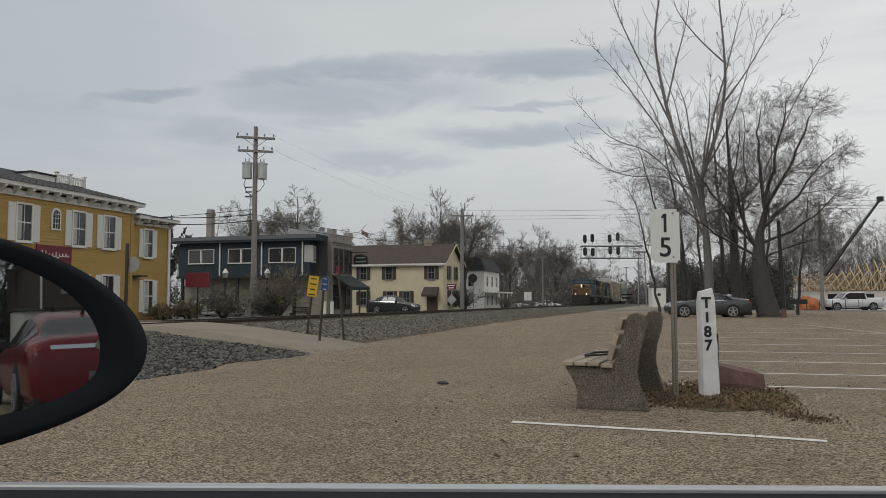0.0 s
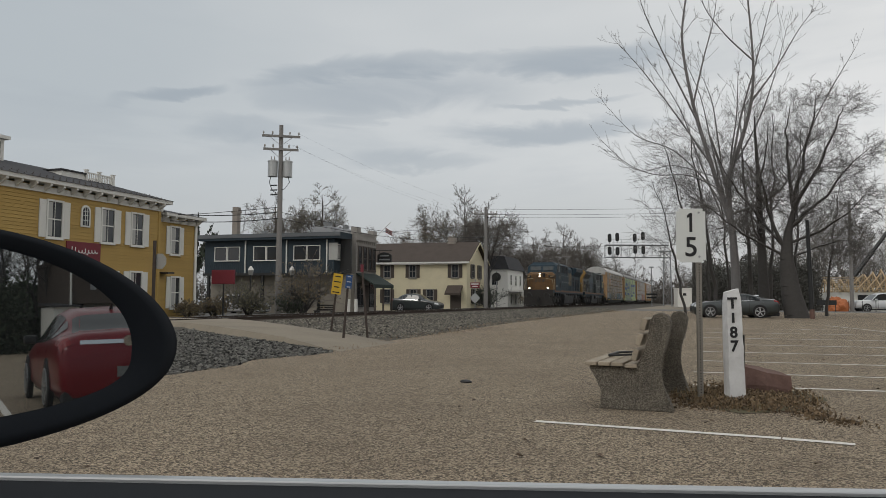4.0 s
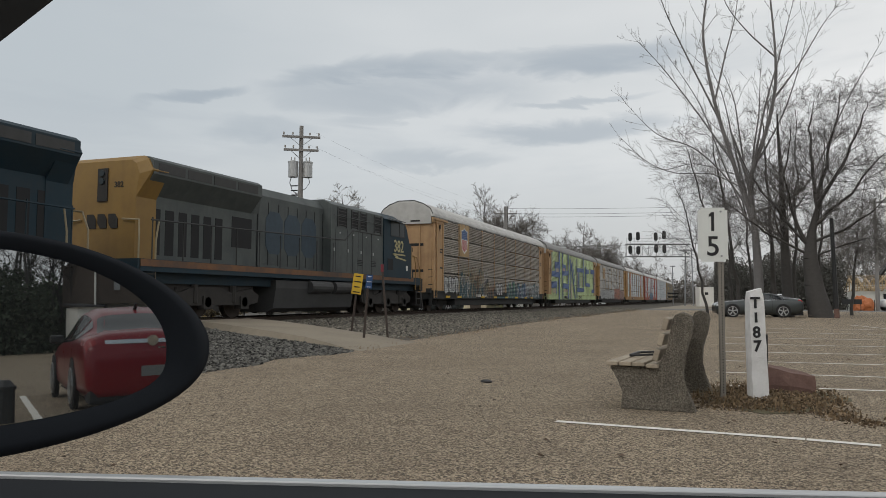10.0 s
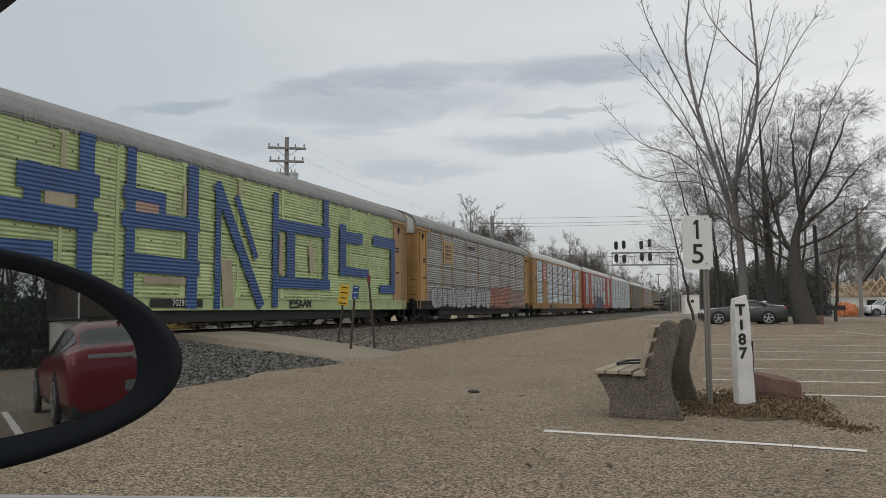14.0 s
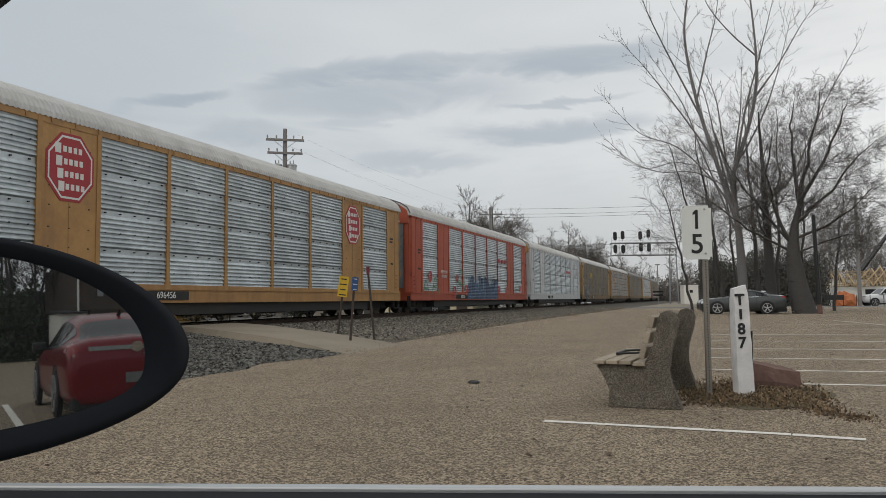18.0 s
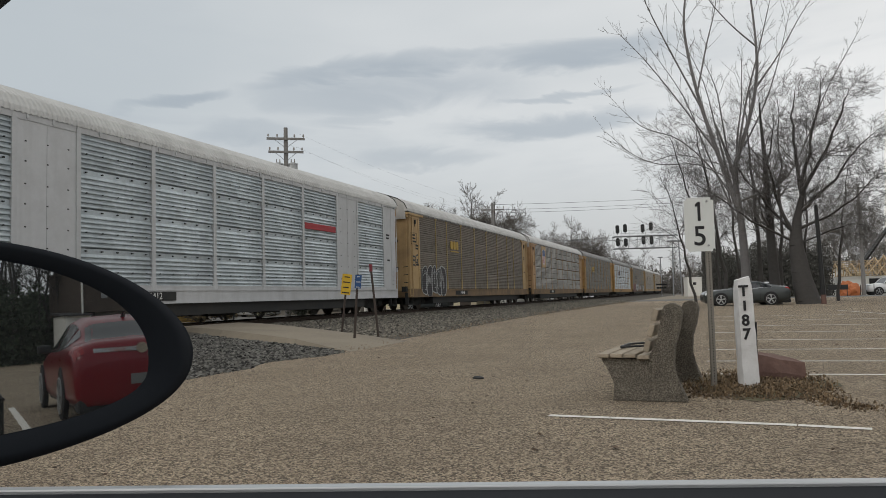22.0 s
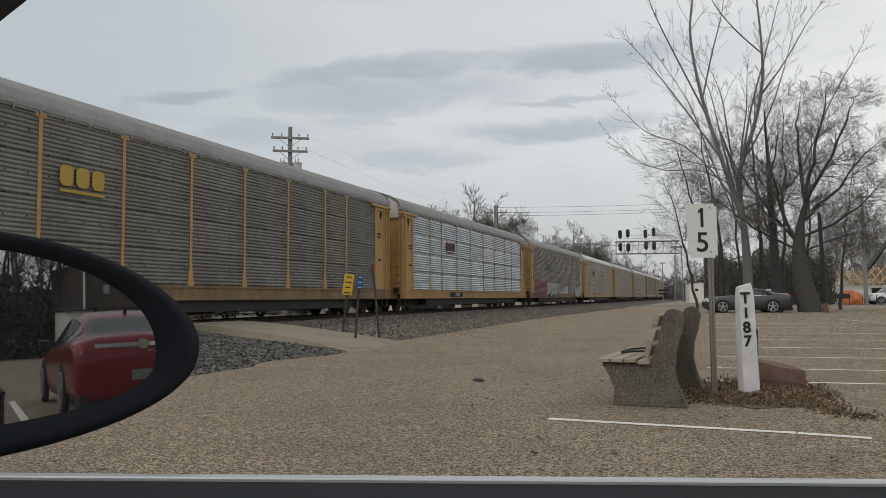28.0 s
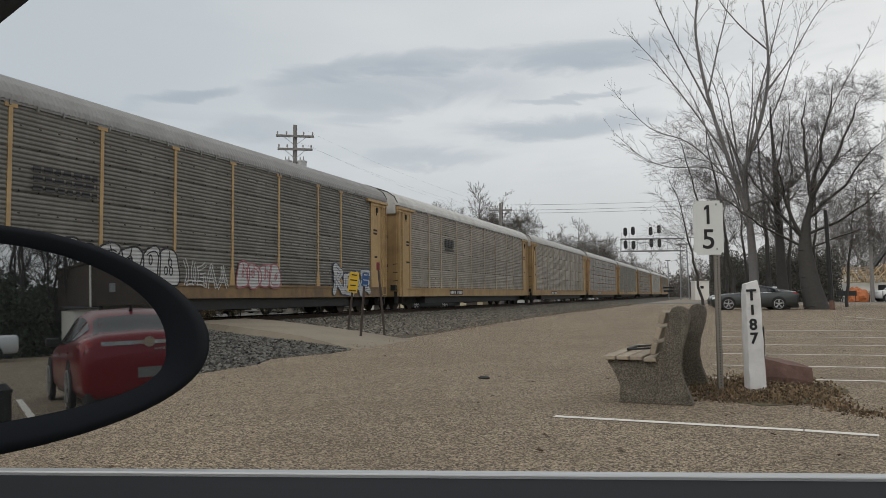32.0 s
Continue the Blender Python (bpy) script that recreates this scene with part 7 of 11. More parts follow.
def grey_shop():
    b = thing("brick_shop", "grey painted brick shop with stepped parapet and dark awning", "building")
    X = -25.8
    bm = bm_new()
    box(bm, -32, X, 54.4, 58.2, -0.12, 6.2)
    part("wall", bm, M_BRICK, b)
    bm = bm_new()
    box(bm, X - 0.45, X + 0.04, 54.35, 55.1, 6.2, 6.75)
    box(bm, X - 0.45, X + 0.04, 55.1, 57.5, 6.2, 6.38)
    box(bm, X - 0.45, X + 0.04, 57.5, 58.25, 6.2, 6.7)
    part("parapet", bm, M_BRICK, b)
    bm = bm_new()
    box(bm, X, X + 0.16, 54.35, 58.25, 5.72, 5.92)
    for k in range(9):
        box(bm, X, X + 0.1, 54.55 + k * 0.4, 54.71 + k * 0.4, 5.5, 5.72)
    part("cornice", bm, M_BRICK, b)
    V = dict(ux=(0, 1, 0), uz=(0, 0, 1), out=(1, 0, 0))
    for y in (54.75, 55.7, 56.65, 57.4):
        window_unit(b, (X, y, 3.45), w=0.55, h=1.75, frame_m=M_SHUTTER, **V)
    window_unit(b, (X, 54.7, 0.6), w=1.0, h=1.7, frame_m=M_BLACK, **V)
    window_unit(b, (X, 57.0, 0.6), w=1.0, h=1.7, frame_m=M_BLACK, **V)
    bm = bm_new()
    box(bm, X, X + 0.05, 55.95, 56.75, 0, 2.2)
    part("door", bm, M_SHUTTER, b)
    bm = bm_new()
    prism(bm, [(X, 3.15), (X + 0.06, 3.15), (X + 1.6, 2.25), (X + 1.6, 1.98), (X + 1.54, 1.98), (X + 1.54, 2.2), (X, 3.05)], "y", 54.4, 58.2)
    part("awning", bm, M_AWN, b, "dark green canvas awning")
    for y in (54.7, 56.3, 58.0):
        bm = bm_new()
        box(bm, X + 1.45, X + 1.57, y - 0.06, y + 0.06, -0.1, 2.2)
        part("awning_post", bm, M_SHUTTER, b)
    s = thing("hanging_pub_sign", "dark hanging shop sign with pale bars on an iron bracket", "sign")
    bm = bm_new()
    prism(bm, [(-25.5, 4.1), (-24.25, 4.1), (-24.25, 4.7), (-24.5, 4.86), (-24.88, 4.95), (-25.26, 4.86), (-25.5, 4.7)], "y", 57.8, 57.88)
    part("board", bm, M_BLACK, s)
    bm = bm_new()
    box(bm, -25.25, -24.5, 57.79, 57.8, 4.6, 4.7)
    part("lettering_bar", bm, M_METALGREY, s)
    bm = bm_new()
    box(bm, -25.35, -24.4, 57.79, 57.8, 4.28, 4.4)
    part("lettering_bar", bm, M_METALGREY, s)
    bm = bm_new()
    rod(bm, (-25.8, 57.84, 5.1), (-24.2, 57.84, 5.1), 0.03)
    rod(bm, (-25.35, 57.84, 5.1), (-25.35, 57.84, 4.7), 0.015)
    rod(bm, (-24.4, 57.84, 5.1), (-24.4, 57.84, 4.7), 0.015)
    part("bracket", bm, M_BLACK, s)
    f = thing("flag", "small faded red and white flag on an angled staff", "flag")
    bm = bm_new()
    rod(bm, (-25.8, 57.9, 6.1), (-24.4, 57.9, 7.4), 0.025)
    part("staff", bm, M_WHITE, f)
    for k in range(5):
        bm = bm_new()
        pts = []
        for j in range(7):
            u = j / 6
            pts.append((-24.85 + u * 0.6, 57.9 + 0.1 * math.sin(u * 7), 6.95 - u * 0.3 - k * 0.075))
        for a, c in zip(pts, pts[1:]):
            bm.faces.new([bm.verts.new(p) for p in (a, c, (c[0], c[1], c[2] - 0.075), (a[0], a[1], a[2] - 0.075))])
        part("stripe", bm, (M_MAROON, M_BRICK)[k % 2], f)


def cream_house():
    b = thing("cream_house", "two-storey pale yellow house with brown shutters and shingle roof", "house")
    X0, X1, Y0, Y1 = -36.0, -22.05, 71.5, 78.0
    bm = bm_new()
    prism(bm, [(Y0, -0.12), (Y1, -0.12), (Y1, 4.85), ((Y0 + Y1) / 2, 6.75), (Y0, 4.85)], "x", X0, X1)
    part("wall", bm, M_CREAMWALL, b)
    bm = bm_new()
    mid = (Y0 + Y1) / 2
    prism(bm, [(Y0 - 0.4, 4.72), (Y0 - 0.4, 4.84), (mid, 6.98), (Y1 + 0.4, 4.84), (Y1 + 0.4, 4.72), (mid, 6.84)], "x", X0 - 0.4, X1 + 0.4)
    part("roof", bm, M_BRNSHIN, b)
    bm = bm_new()
    box(bm, X0 - 0.4, X1 + 0.4, Y0 - 0.46, Y0 - 0.4, 4.64, 4.8)
    box(bm, X0, X1, Y0 - 0.4, Y0, 4.56, 4.6)
    part("fascia", bm, M_TRIM, b)
    bm = bm_new()
    for s, e in (((X1 + 0.42, Y0 - 0.4, 4.72), (X1 + 0.42, mid, 6.84)), ((X1 + 0.42, Y1 + 0.4, 4.72), (X1 + 0.42, mid, 6.84))):
        rod(bm, s, e, 0.06, n=4)
    part("bargeboard", bm, M_CREAMWALL, b)
    bm = bm_new()
    box(bm, -25.0, -24.2, mid - 0.35, mid + 0.35, 6.5, 7.5)
    part("chimney", bm, M_CHIM, b)
    V = dict(ux=(1, 0, 0), uz=(0, 0, 1), out=(0, -1, 0), frame_m=M_DIMFRAME)
    sh = (0.36, M_SHUTTER)
    for x in (-34.4, -30.75, -28.0, -23.55):
        window_unit(b, (x, Y0, 3.3), w=0.62, h=1.2, shutters=sh, **V)
    for x in (-30.75, -27.9, -26.15):
        window_unit(b, (x, Y0, 0.75), w=0.64, h=1.3, shutters=sh, **V)
    d = bm_new()
    box(d, -23.72, -22.6, Y0 - 0.06, Y0 + 0.02, 0.0, 1.75)
    part("door", bevelled(d, 0.02), M_SHUTTER, b, "dark brown entrance door")
    bm = bm_new()
    prism(bm, [(Y0, 2.5), (Y0 - 0.95, 1.75), (Y0 - 0.95, 1.55), (Y0 - 0.9, 1.55), (Y0, 2.3)], "x", -24.0, -22.45)
    part("door_hood", bm, M_BRNSHIN, b, "brown shingled hood over the door")
    V2 = dict(ux=(0, 1, 0), uz=(0, 0, 1), out=(1, 0, 0), frame_m=M_DIMFRAME)
    for y in (73.2, 75.6):
        window_unit(b, (X1, y, 3.3), w=0.6, h=1.25, shutters=sh, **V2)
    for y in (73.4, 75.6):
        window_unit(b, (X1, y, 0.8), w=0.6, h=1.35, shutters=sh, **V2)
    bm = bm_new()
    prism(bm, [(mid - 0.12, 6.0), (mid + 0.12, 6.0), (mid + 0.12, 6.25), (mid, 6.38), (mid - 0.12, 6.25)], "x", X1, X1 + 0.03)
    part("gable_vent", bm, M_SHUTTER, b)


def lot_house():
    """A low brown building behind the car park."""
    h = thing("low_house", "low building with a dark brown upper storey behind the car park", "house")
    bm = bm_new()
    box(bm, 49.0, 55.0, 16.6, 27.0, -0.1, 3.0)
    part("wall", bm, M_DIMWALL, h)
    bm = bm_new()
    box(bm, 48.7, 55.3, 15.7, 27.3, 2.95, 5.6)
    box(bm, 48.6, 55.4, 15.6, 27.4, 5.6, 5.75)
    r = part("upper_storey", bm, M_BRNSHIN, h, "dark brown shingled upper storey")
    bm = bm_new()
    box(bm, 48.64, 48.7, 16.9, 17.25, 3.8, 4.35)
    part("small_window", bm, M_METALGREY, r, "small pale window")
    bm = bm_new()
    rod(bm, (48.62, 15.75, 0), (48.62, 15.75, 5.6), 0.06, n=8)
    part("downpipe", bm, M_TRIM, h, "white downpipe")
    window_unit(h, (48.98, 20.5, 1.1), ux=(0, 1, 0), uz=(0, 0, 1), w=1.1, h=1.3, out=(-1, 0, 0))
    s = thing("shed", "small pale board shed beside the low house", "shed")
    bm = bm_new()
    box(bm, 48.0, 50.5, 14.6, 16.05, -0.1, 2.75)
    part("wall", bm, M_TRIM, s)
    bm = bm_new()
    prism(bm, [(47.8, 2.72), (50.7, 2.95), (50.7, 3.05), (47.8, 2.82)], "y", 14.45, 16.08)
    part("roof", bm, M_SHINGLE, s, "dark flat roof")


def white_houses():
    b = thing("white_house", "white boarded house with a mansard roof and porch", "house")
    bm = bm_new()
    box(bm, -38, -27.6, 110, 120, -0.1, 5.6)
    part("wall", bm, M_TRIM, b)
    bm = bm_new()
    loft(bm, [[(-38.3, 109.7, 5.6), (-27.3, 109.7, 5.6), (-27.3, 120.3, 5.6), (-38.3, 120.3, 5.6)], [(-37.3, 110.7, 7.6), (-28.3, 110.7, 7.6), (-28.3, 119.3, 7.6), (-37.3, 119.3, 7.6)]])
    part("roof", bm, M_SHINGLE, b)
    bm = bm_new()
    box(bm, -27.6, -25.2, 110.5, 119, 2.3, 2.5)
    part("porch_roof", bm, M_TRIM, b)
    for y in (110.7, 113, 116, 118.8):
        bm = bm_new()
        rod(bm, (-25.4, y, -0.1), (-25.4, y, 2.35), 0.1)
        part("porch_post", bm, M_TRIM, b)
    V = dict(ux=(0, 1, 0), uz=(0, 0, 1), out=(1, 0, 0))
    for y in (111.5, 114.5, 117.5):
        window_unit(b, (-27.6, y, 3.3), w=0.9, h=1.5, **V)
        window_unit(b, (-27.6, y, 0.5), w=0.9, h=1.5, **V)
    for x in (-30.0, -32.5):
        window_unit(b, (x, 110, 3.3), ux=(1, 0, 0), uz=(0, 0, 1), out=(0, -1, 0), w=0.9, h=1.5)
    h = thing("far_cottage", "small pale cottage with dark roof behind the trees", "house")
    bm = bm_new()
    prism(bm, [(13.6, -0.1), (18.5, -0.1), (18.5, 2.2), (16.0, 3.6), (13.6, 2.2)], "y", 119, 126)
    part("wall", bm, M_TRIM, h)
    bm = bm_new()
    prism(bm, [(13.2, 2.1), (16.0, 3.75), (18.9, 2.1), (18.9, 2.25), (16, 3.95), (13.2, 2.25)], "y", 118.6, 126.4)
    part("roof", bm, M_SHINGLE, h)
    window_unit(h, (15.2, 119, 0.9), ux=(1, 0, 0), uz=(0, 0, 1), out=(0, -1, 0), w=1.0, h=1.1)

# ---- things by the lot ----
M_AGG = mat("exposed_pebble_concrete", (0.2, 0.175, 0.14), 0.9, grain=0.2, scale=5, dark=(0.06, 0.05, 0.04), bump=1.0, stain=0.35, stain_scale=2.5,
            chips=(115.0, (0.09, 0.078, 0.062), (0.215, 0.19, 0.15), (0.4, 0.36, 0.29), 0.7))
M_SLAT = mat("weathered_grey_brown_slat", (0.37, 0.315, 0.24), 0.85, grain=0.5, scale=14, dark=(0.14, 0.112, 0.085), streak=0.35, vary=0.15, bump=0.4)
M_WHITEPOST = mat("chipped_white_paint", (0.68, 0.68, 0.68), 0.8, grain=0.25, scale=16, dark=(0.36, 0.35, 0.34), stain=0.25, stain_scale=5, bump=0.4)
M_SIGNWHITE = mat("faded_white_sign_face", (0.66, 0.68, 0.66), 0.5, grain=0.12, scale=14, dark=(0.5, 0.5, 0.48))
M_SIGNPOST = mat("dull_brown_grey_steel", (0.25, 0.23, 0.2), 0.6, 0.35, grain=0.4, scale=25, stain=0.3)
M_INK = mat("black_sign_ink", (0.012, 0.012, 0.014), 0.6)
M_ROCK = mat("red_brown_boulder", (0.17, 0.1, 0.08), 0.9, grain=0.5, scale=7, dark=(0.07, 0.035, 0.03), stain=0.3, stain_scale=3, bump=0.8)
M_WEED = mat("dry_straw_weeds", (0.19, 0.13, 0.07), 0.9, island=0.45)
M_LEAFLIT = mat("fallen_brown_leaves", (0.085, 0.055, 0.034), 0.9, island=0.5)
M_BLUE = mat("sign_blue_paint", (0.03, 0.09, 0.24), 0.5, grain=0.2, scale=10)
M_RUSTPOST = mat("rusty_dark_post", (0.06, 0.045, 0.038), 0.8, grain=0.4, scale=14)


def bench():
    b = thing("park_bench", "park bench with pebbled concrete ends and weathered wooden slats", "bench", m=pose(-0.72, 8.0, 0, 0, 0, -4))
    # the ends are S-shaped slabs in the plane across the bench; its front faces -x
    prof = [(-0.34, 0.0), (0.40, 0.0), (0.36, 0.10), (0.30, 0.22), (0.27, 0.36), (0.30, 0.55), (0.36, 0.75), (0.385, 0.88), (0.36, 0.95), (0.29, 0.985), (0.215, 0.96), (0.18, 0.89),
            (0.165, 0.78), (0.13, 0.62), (0.09, 0.50), (0.04, 0.43), (-0.10, 0.41), (-0.30, 0.425), (-0.42, 0.44), (-0.44, 0.41), (-0.40, 0.36), (-0.34, 0.28), (-0.30, 0.18), (-0.31, 0.08)]
    for y in (0.0, 1.72):
        bm = bm_new()
        prism(bm, prof, "y", y, y + 0.15)
        part("end_slab", bevelled(bm, 0.014, 2), M_AGG, b)
    for k in range(4):
        bm = bm_new()
        x = -0.47 + k * 0.135
        box(bm, x, x + 0.118, -0.05, 1.92, 0.432 + (0.006 if k < 3 else -0.008), 0.472 + (0.006 if k < 3 else -0.008))
        part("seat_slat", bevelled(bm, 0.006), M_SLAT, b)
    for k in range(3):
        bm = bm_new()
        x, z = 0.055 + k * 0.045, 0.54 + k * 0.155
        m = Matrix.Translation((x, 0, z)) @ Matrix.Rotation(radians(16), 4, "Y")
        box(bm, -0.05, 0.005, -0.06, 1.92, -0.05, 0.07, m)
        part("back_slat", bevelled(bm, 0.006), M_SLAT, b)
    bm = bm_new()
    for y in (0.62, 1.14):
        tube(bm, [(-0.34, y, 0.50), (-0.12, y, 0.515), (0.06, y, 0.52), (0.12, y, 0.56)], 0.013, 6)
    tube(bm, [(-0.34, 0.62, 0.50), (-0.34, 1.14, 0.50)], 0.018, 6)
    part("seat_divider", bm, M_BLACK, b, "dark folded arm divider")


def speed_post():
    s = thing("speed_sign", "white railway speed sign reading 15 on a perforated steel post", "sign")
    m = pose(-0.155, 9.10, 0, 0, 0, 17)
    s.matrix_world = m
    bm = bm_new()
    pts = [(-0.165, 1.535), (0.165, 1.535), (0.165, 2.145), (-0.165, 2.145)]
    prism(bm, pts, "y", -0.006, 0.0)
    bmesh.ops.bevel(bm, geom=[e for e in bm.edges if abs(e.verts[0].co.y - e.verts[1].co.y) > 0.004], offset=0.03, segments=4, affect="EDGES")
    face = part("sign_plate", bm, M_SIGNWHITE, s)
    bm = bm_new()
    prism(bm, [(-0.016, 1.88), (0.016, 1.88), (0.016, 2.095), (-0.012, 2.095), (-0.042, 2.065), (-0.042, 2.035), (-0.016, 2.05)], "y", -0.0095, -0.0065)
    part("numeral", bm, M_INK, face)
    lines_text("5", 0.31, "numeral", M_INK, face, 0.0015, Matrix.Translation((0.0, -0.0085, 1.70)) @ Matrix.Rotation(math.pi / 2, 4, "X"), 0.003)
    for z in (1.60, 2.10):
        bm = bm_new()
        rod(bm, (0.09, -0.014, z), (0.09, 0.0, z), 0.012, n=8)
        part("bolt", bm, M_METALGREY, s)
    # square tube with a column of punched holes
    bm = bm_new()
    x0, x1 = 0.062, 0.118
    box(bm, x0, x1, 0.006, 0.05, -0.05, 2.11)
    p = part("post", bm, M_SIGNPOST, s)
    hm = bm_new()
    for k in range(66):
        z = 0.08 + k * 0.0254 * 1.2
        for q in (0.5,):
            rod(hm, ((x0 + x1) / 2, 0.0045, z), ((x0 + x1) / 2, 0.0065, z), 0.0075, n=6)
    part("punched_hole", hm, M_SLOT, p)


def milepost():
    s = thing("milepost", "chipped white concrete railway milepost marked T 187", "milepost", m=pose(0.285, 9.13, 0, 0, -1.2, 16))
    bm = bm_new()
    rnd = random.Random(8)
    rings = []
    for k in range(13):
        z = -0.03 + 1.25 * k / 12
        w, d = 0.108 - 0.018 * k / 12, 0.10 - 0.015 * k / 12
        c = 0.3
        ring = [(w, d * c), (w * 0.82, d), (-w * 0.82, d), (-w, d * c), (-w, -d * c), (-w * 0.82, -d), (w * 0.82, -d), (w, -d * c)]
        if k == 12:
            ring = [(a * 0.8, b * 0.8) for a, b in ring]
        rings.append([(a + rnd.uniform(-0.004, 0.004), b + rnd.uniform(-0.004, 0.004), z + (0.025 * a / w if k > 9 else 0)) for a, b in ring])
    loft(bm, rings)
    part("shaft", bm, M_WHITEPOST, s)
    for ch, z in (("T", 1.075), ("1", 0.92), ("8", 0.755), ("7", 0.605)):
        if ch == "1":
            bm = bm_new()
            box(bm, -0.03, -0.005, -0.1, -0.085, z - 0.055, z + 0.055)
            part("numeral", bm, M_INK, s)
            continue
        lines_text(ch, 0.165, "numeral", M_INK, s, 0.006, Matrix.Translation((-0.018, -0.1035 + 0.013 * z, z)) @ Matrix.Rotation(math.pi / 2, 4, "X"), 0.005)
    r = thing("thin_stake", "dark thin metal stake behind the milepost", "stake", m=pose(0.385, 9.5, 0, 2, 1, 0))
    bm = bm_new()
    rod(bm, (0, 0, 0), (0, 0, 0.72), 0.012, n=6)
    part("rod", bm, M_BLACK, r)


def lump(radius, squash, seed, detail=3, rough=0.25):
    bm = bm_new()
    bmesh.ops.create_icosphere(bm, subdivisions=detail, radius=1)
    off = Vector((seed * 7.3, seed * 3.1, 0))
    for v in bm.verts:
        n = noise.noise(v.co * 1.3 + off) + 0.5 * noise.noise(v.co * 3.1 + off)
        v.co *= 1 + rough * n
        v.co.x *= radius[0]; v.co.y *= radius[1]; v.co.z *= radius[2]
    return bm


def boulder():
    """A split block: flat sloping top, sheer broken sides."""
    bm = bm_new()
    low = [(-0.40, -0.26), (-0.05, -0.33), (0.36, -0.22), (0.40, 0.16), (0.1, 0.3), (-0.38, 0.24)]
    top = [(-0.33, -0.20), (-0.02, -0.27), (0.37, -0.19), (0.38, 0.12), (0.08, 0.22), (-0.30, 0.18)]
    zs = (0.42, 0.36, 0.335, 0.36, 0.42, 0.44)
    loft(bm, [[(x, y, -0.03) for x, y in low], [(x * 1.03, y * 1.04, 0.16 + 0.03 * math.sin(k * 2.1)) for k, (x, y) in enumerate(low)], [(x, y, z) for (x, y), z in zip(top, zs)]])
    bmesh.ops.triangulate(bm, faces=list(bm.faces))
    bmesh.ops.subdivide_edges(bm, edges=list(bm.edges), cuts=3, use_grid_fill=True)
    for v in bm.verts:
        v.co += noise.noise_vector(v.co * 9.0 + Vector((4, 2, 9))) * 0.012
    single("boulder", bm, M_ROCK, "red-brown angular boulder lying in dry weeds", "rock", m=pose(0.58, 9.95, -0.02, 0, 4, 20) @ Matrix.Scale(0.8, 4))


def leaf_mat(count, zone, seed):
    """Low brittle leaves heaped round the bench and milepost."""
    rnd = random.Random(seed)
    spots = []
    for _ in range(count):
        x, y = zone(rnd)
        spots.append((Vector((x, y, lot_z(x, y) + 0.10 * rnd.random() ** 1.6 * max(0.25, 1 - abs(x - 0.5)))), rnd.random()))
    tagged(new("leaf_heap" if count > 999 else "leaf_trail", leaf_mesh(spots, 0.016, M_LEAFHEAP, rnd)), "heaped brittle brown leaves and low weeds", "leaves", kind="stuff")


M_LEAFHEAP = mat("brittle_brown_leaves", (0.15, 0.105, 0.062), 0.9, island=0.7)


def weeds(name, count, zone, h, material, label, seed, lean=0.8):
    rnd = random.Random(seed)
    V, Fc = [], []
    for _ in range(count):
        x, y = zone(rnd)
        z = lot_z(x, y)
        a, L = rnd.uniform(0, 6.3), h * rnd.uniform(0.35, 1.0)
        d = Vector((math.cos(a), math.sin(a), 0))
        s = Vector((-d.y, d.x, 0)) * rnd.uniform(0.002, 0.005)
        p0 = Vector((x, y, z - 0.005))
        p1 = p0 + d * L * lean * 0.4 + Vector((0, 0, L * 0.75))
        p2 = p1 + d * L * lean * 0.6 + Vector((0, 0, L * rnd.uniform(-0.25, 0.3)))
        k = len(V)
        V += [tuple(p0 - s), tuple(p0 + s), tuple(p1 + s), tuple(p1 - s), tuple(p2)]
        Fc += [(k, k + 1, k + 2, k + 3), (k + 3, k + 2, k + 4)]
    me = bpy.data.meshes.new(name)
    me.from_pydata(V, [], Fc)
    me.materials.append(material)
    tagged(new(name, me), label, "weeds", kind="stuff")


def zone_island(r):
    while True:
        x, y = r.gauss(0.38, 0.37), r.gauss(9.35, 0.62)
        if -0.42 < x < 1.2 and 8.25 < y < 11.4:
            return x, y


def zone_tail(r):
    a, b = r.gauss(0, 0.16), r.gauss(0, 0.12)
    k = r.random()
    return 0.9 + 0.32 * k + a * 0.7, 8.35 - 0.6 * k + b


def zone_track_edge(r):
    y = 15 + 60 * r.random() ** 1.5
    return r.gauss(-8.0 + 0.3 * math.sin(y * 0.6), 0.35), y


def zone_litter(r):
    return r.uniform(-7, 8), 4 + 30 * r.random() ** 1.6


def leaf_litter():
    rnd = random.Random(77)
    V, Fc = [], []
    for k in range(380):
        if k < 200:
            x, y = zone_island(rnd)
        else:
            x, y = zone_litter(rnd)
        r = rnd.uniform(0.018, 0.045)
        a = rnd.uniform(0, 6.3)
        z = lot_z(x, y) + 0.012
        i = len(V)
        for j in range(5):
            b = a + j * 1.2566
            q = r * (1.0 if j % 2 else 0.7)
            V.append((x + q * math.cos(b), y + q * math.sin(b), z + rnd.uniform(-0.004, 0.02)))
        Fc.append(tuple(range(i, i + 5)))
    me = bpy.data.meshes.new("fallen_leaves")
    me.from_pydata(V, [], Fc)
    me.materials.append(M_LEAFLIT)
    tagged(new("fallen_leaves", me), "scattered curled brown leaves on the car park", "leaves", kind="stuff")
    bm = lump((0.085, 0.045, 0.025), 1, 4, 2)
    single("dark_clod", bm, M_BLACK, "dark clod lying on the chip seal", "clod", m=pose(-3.04, 9.84, 0.015))


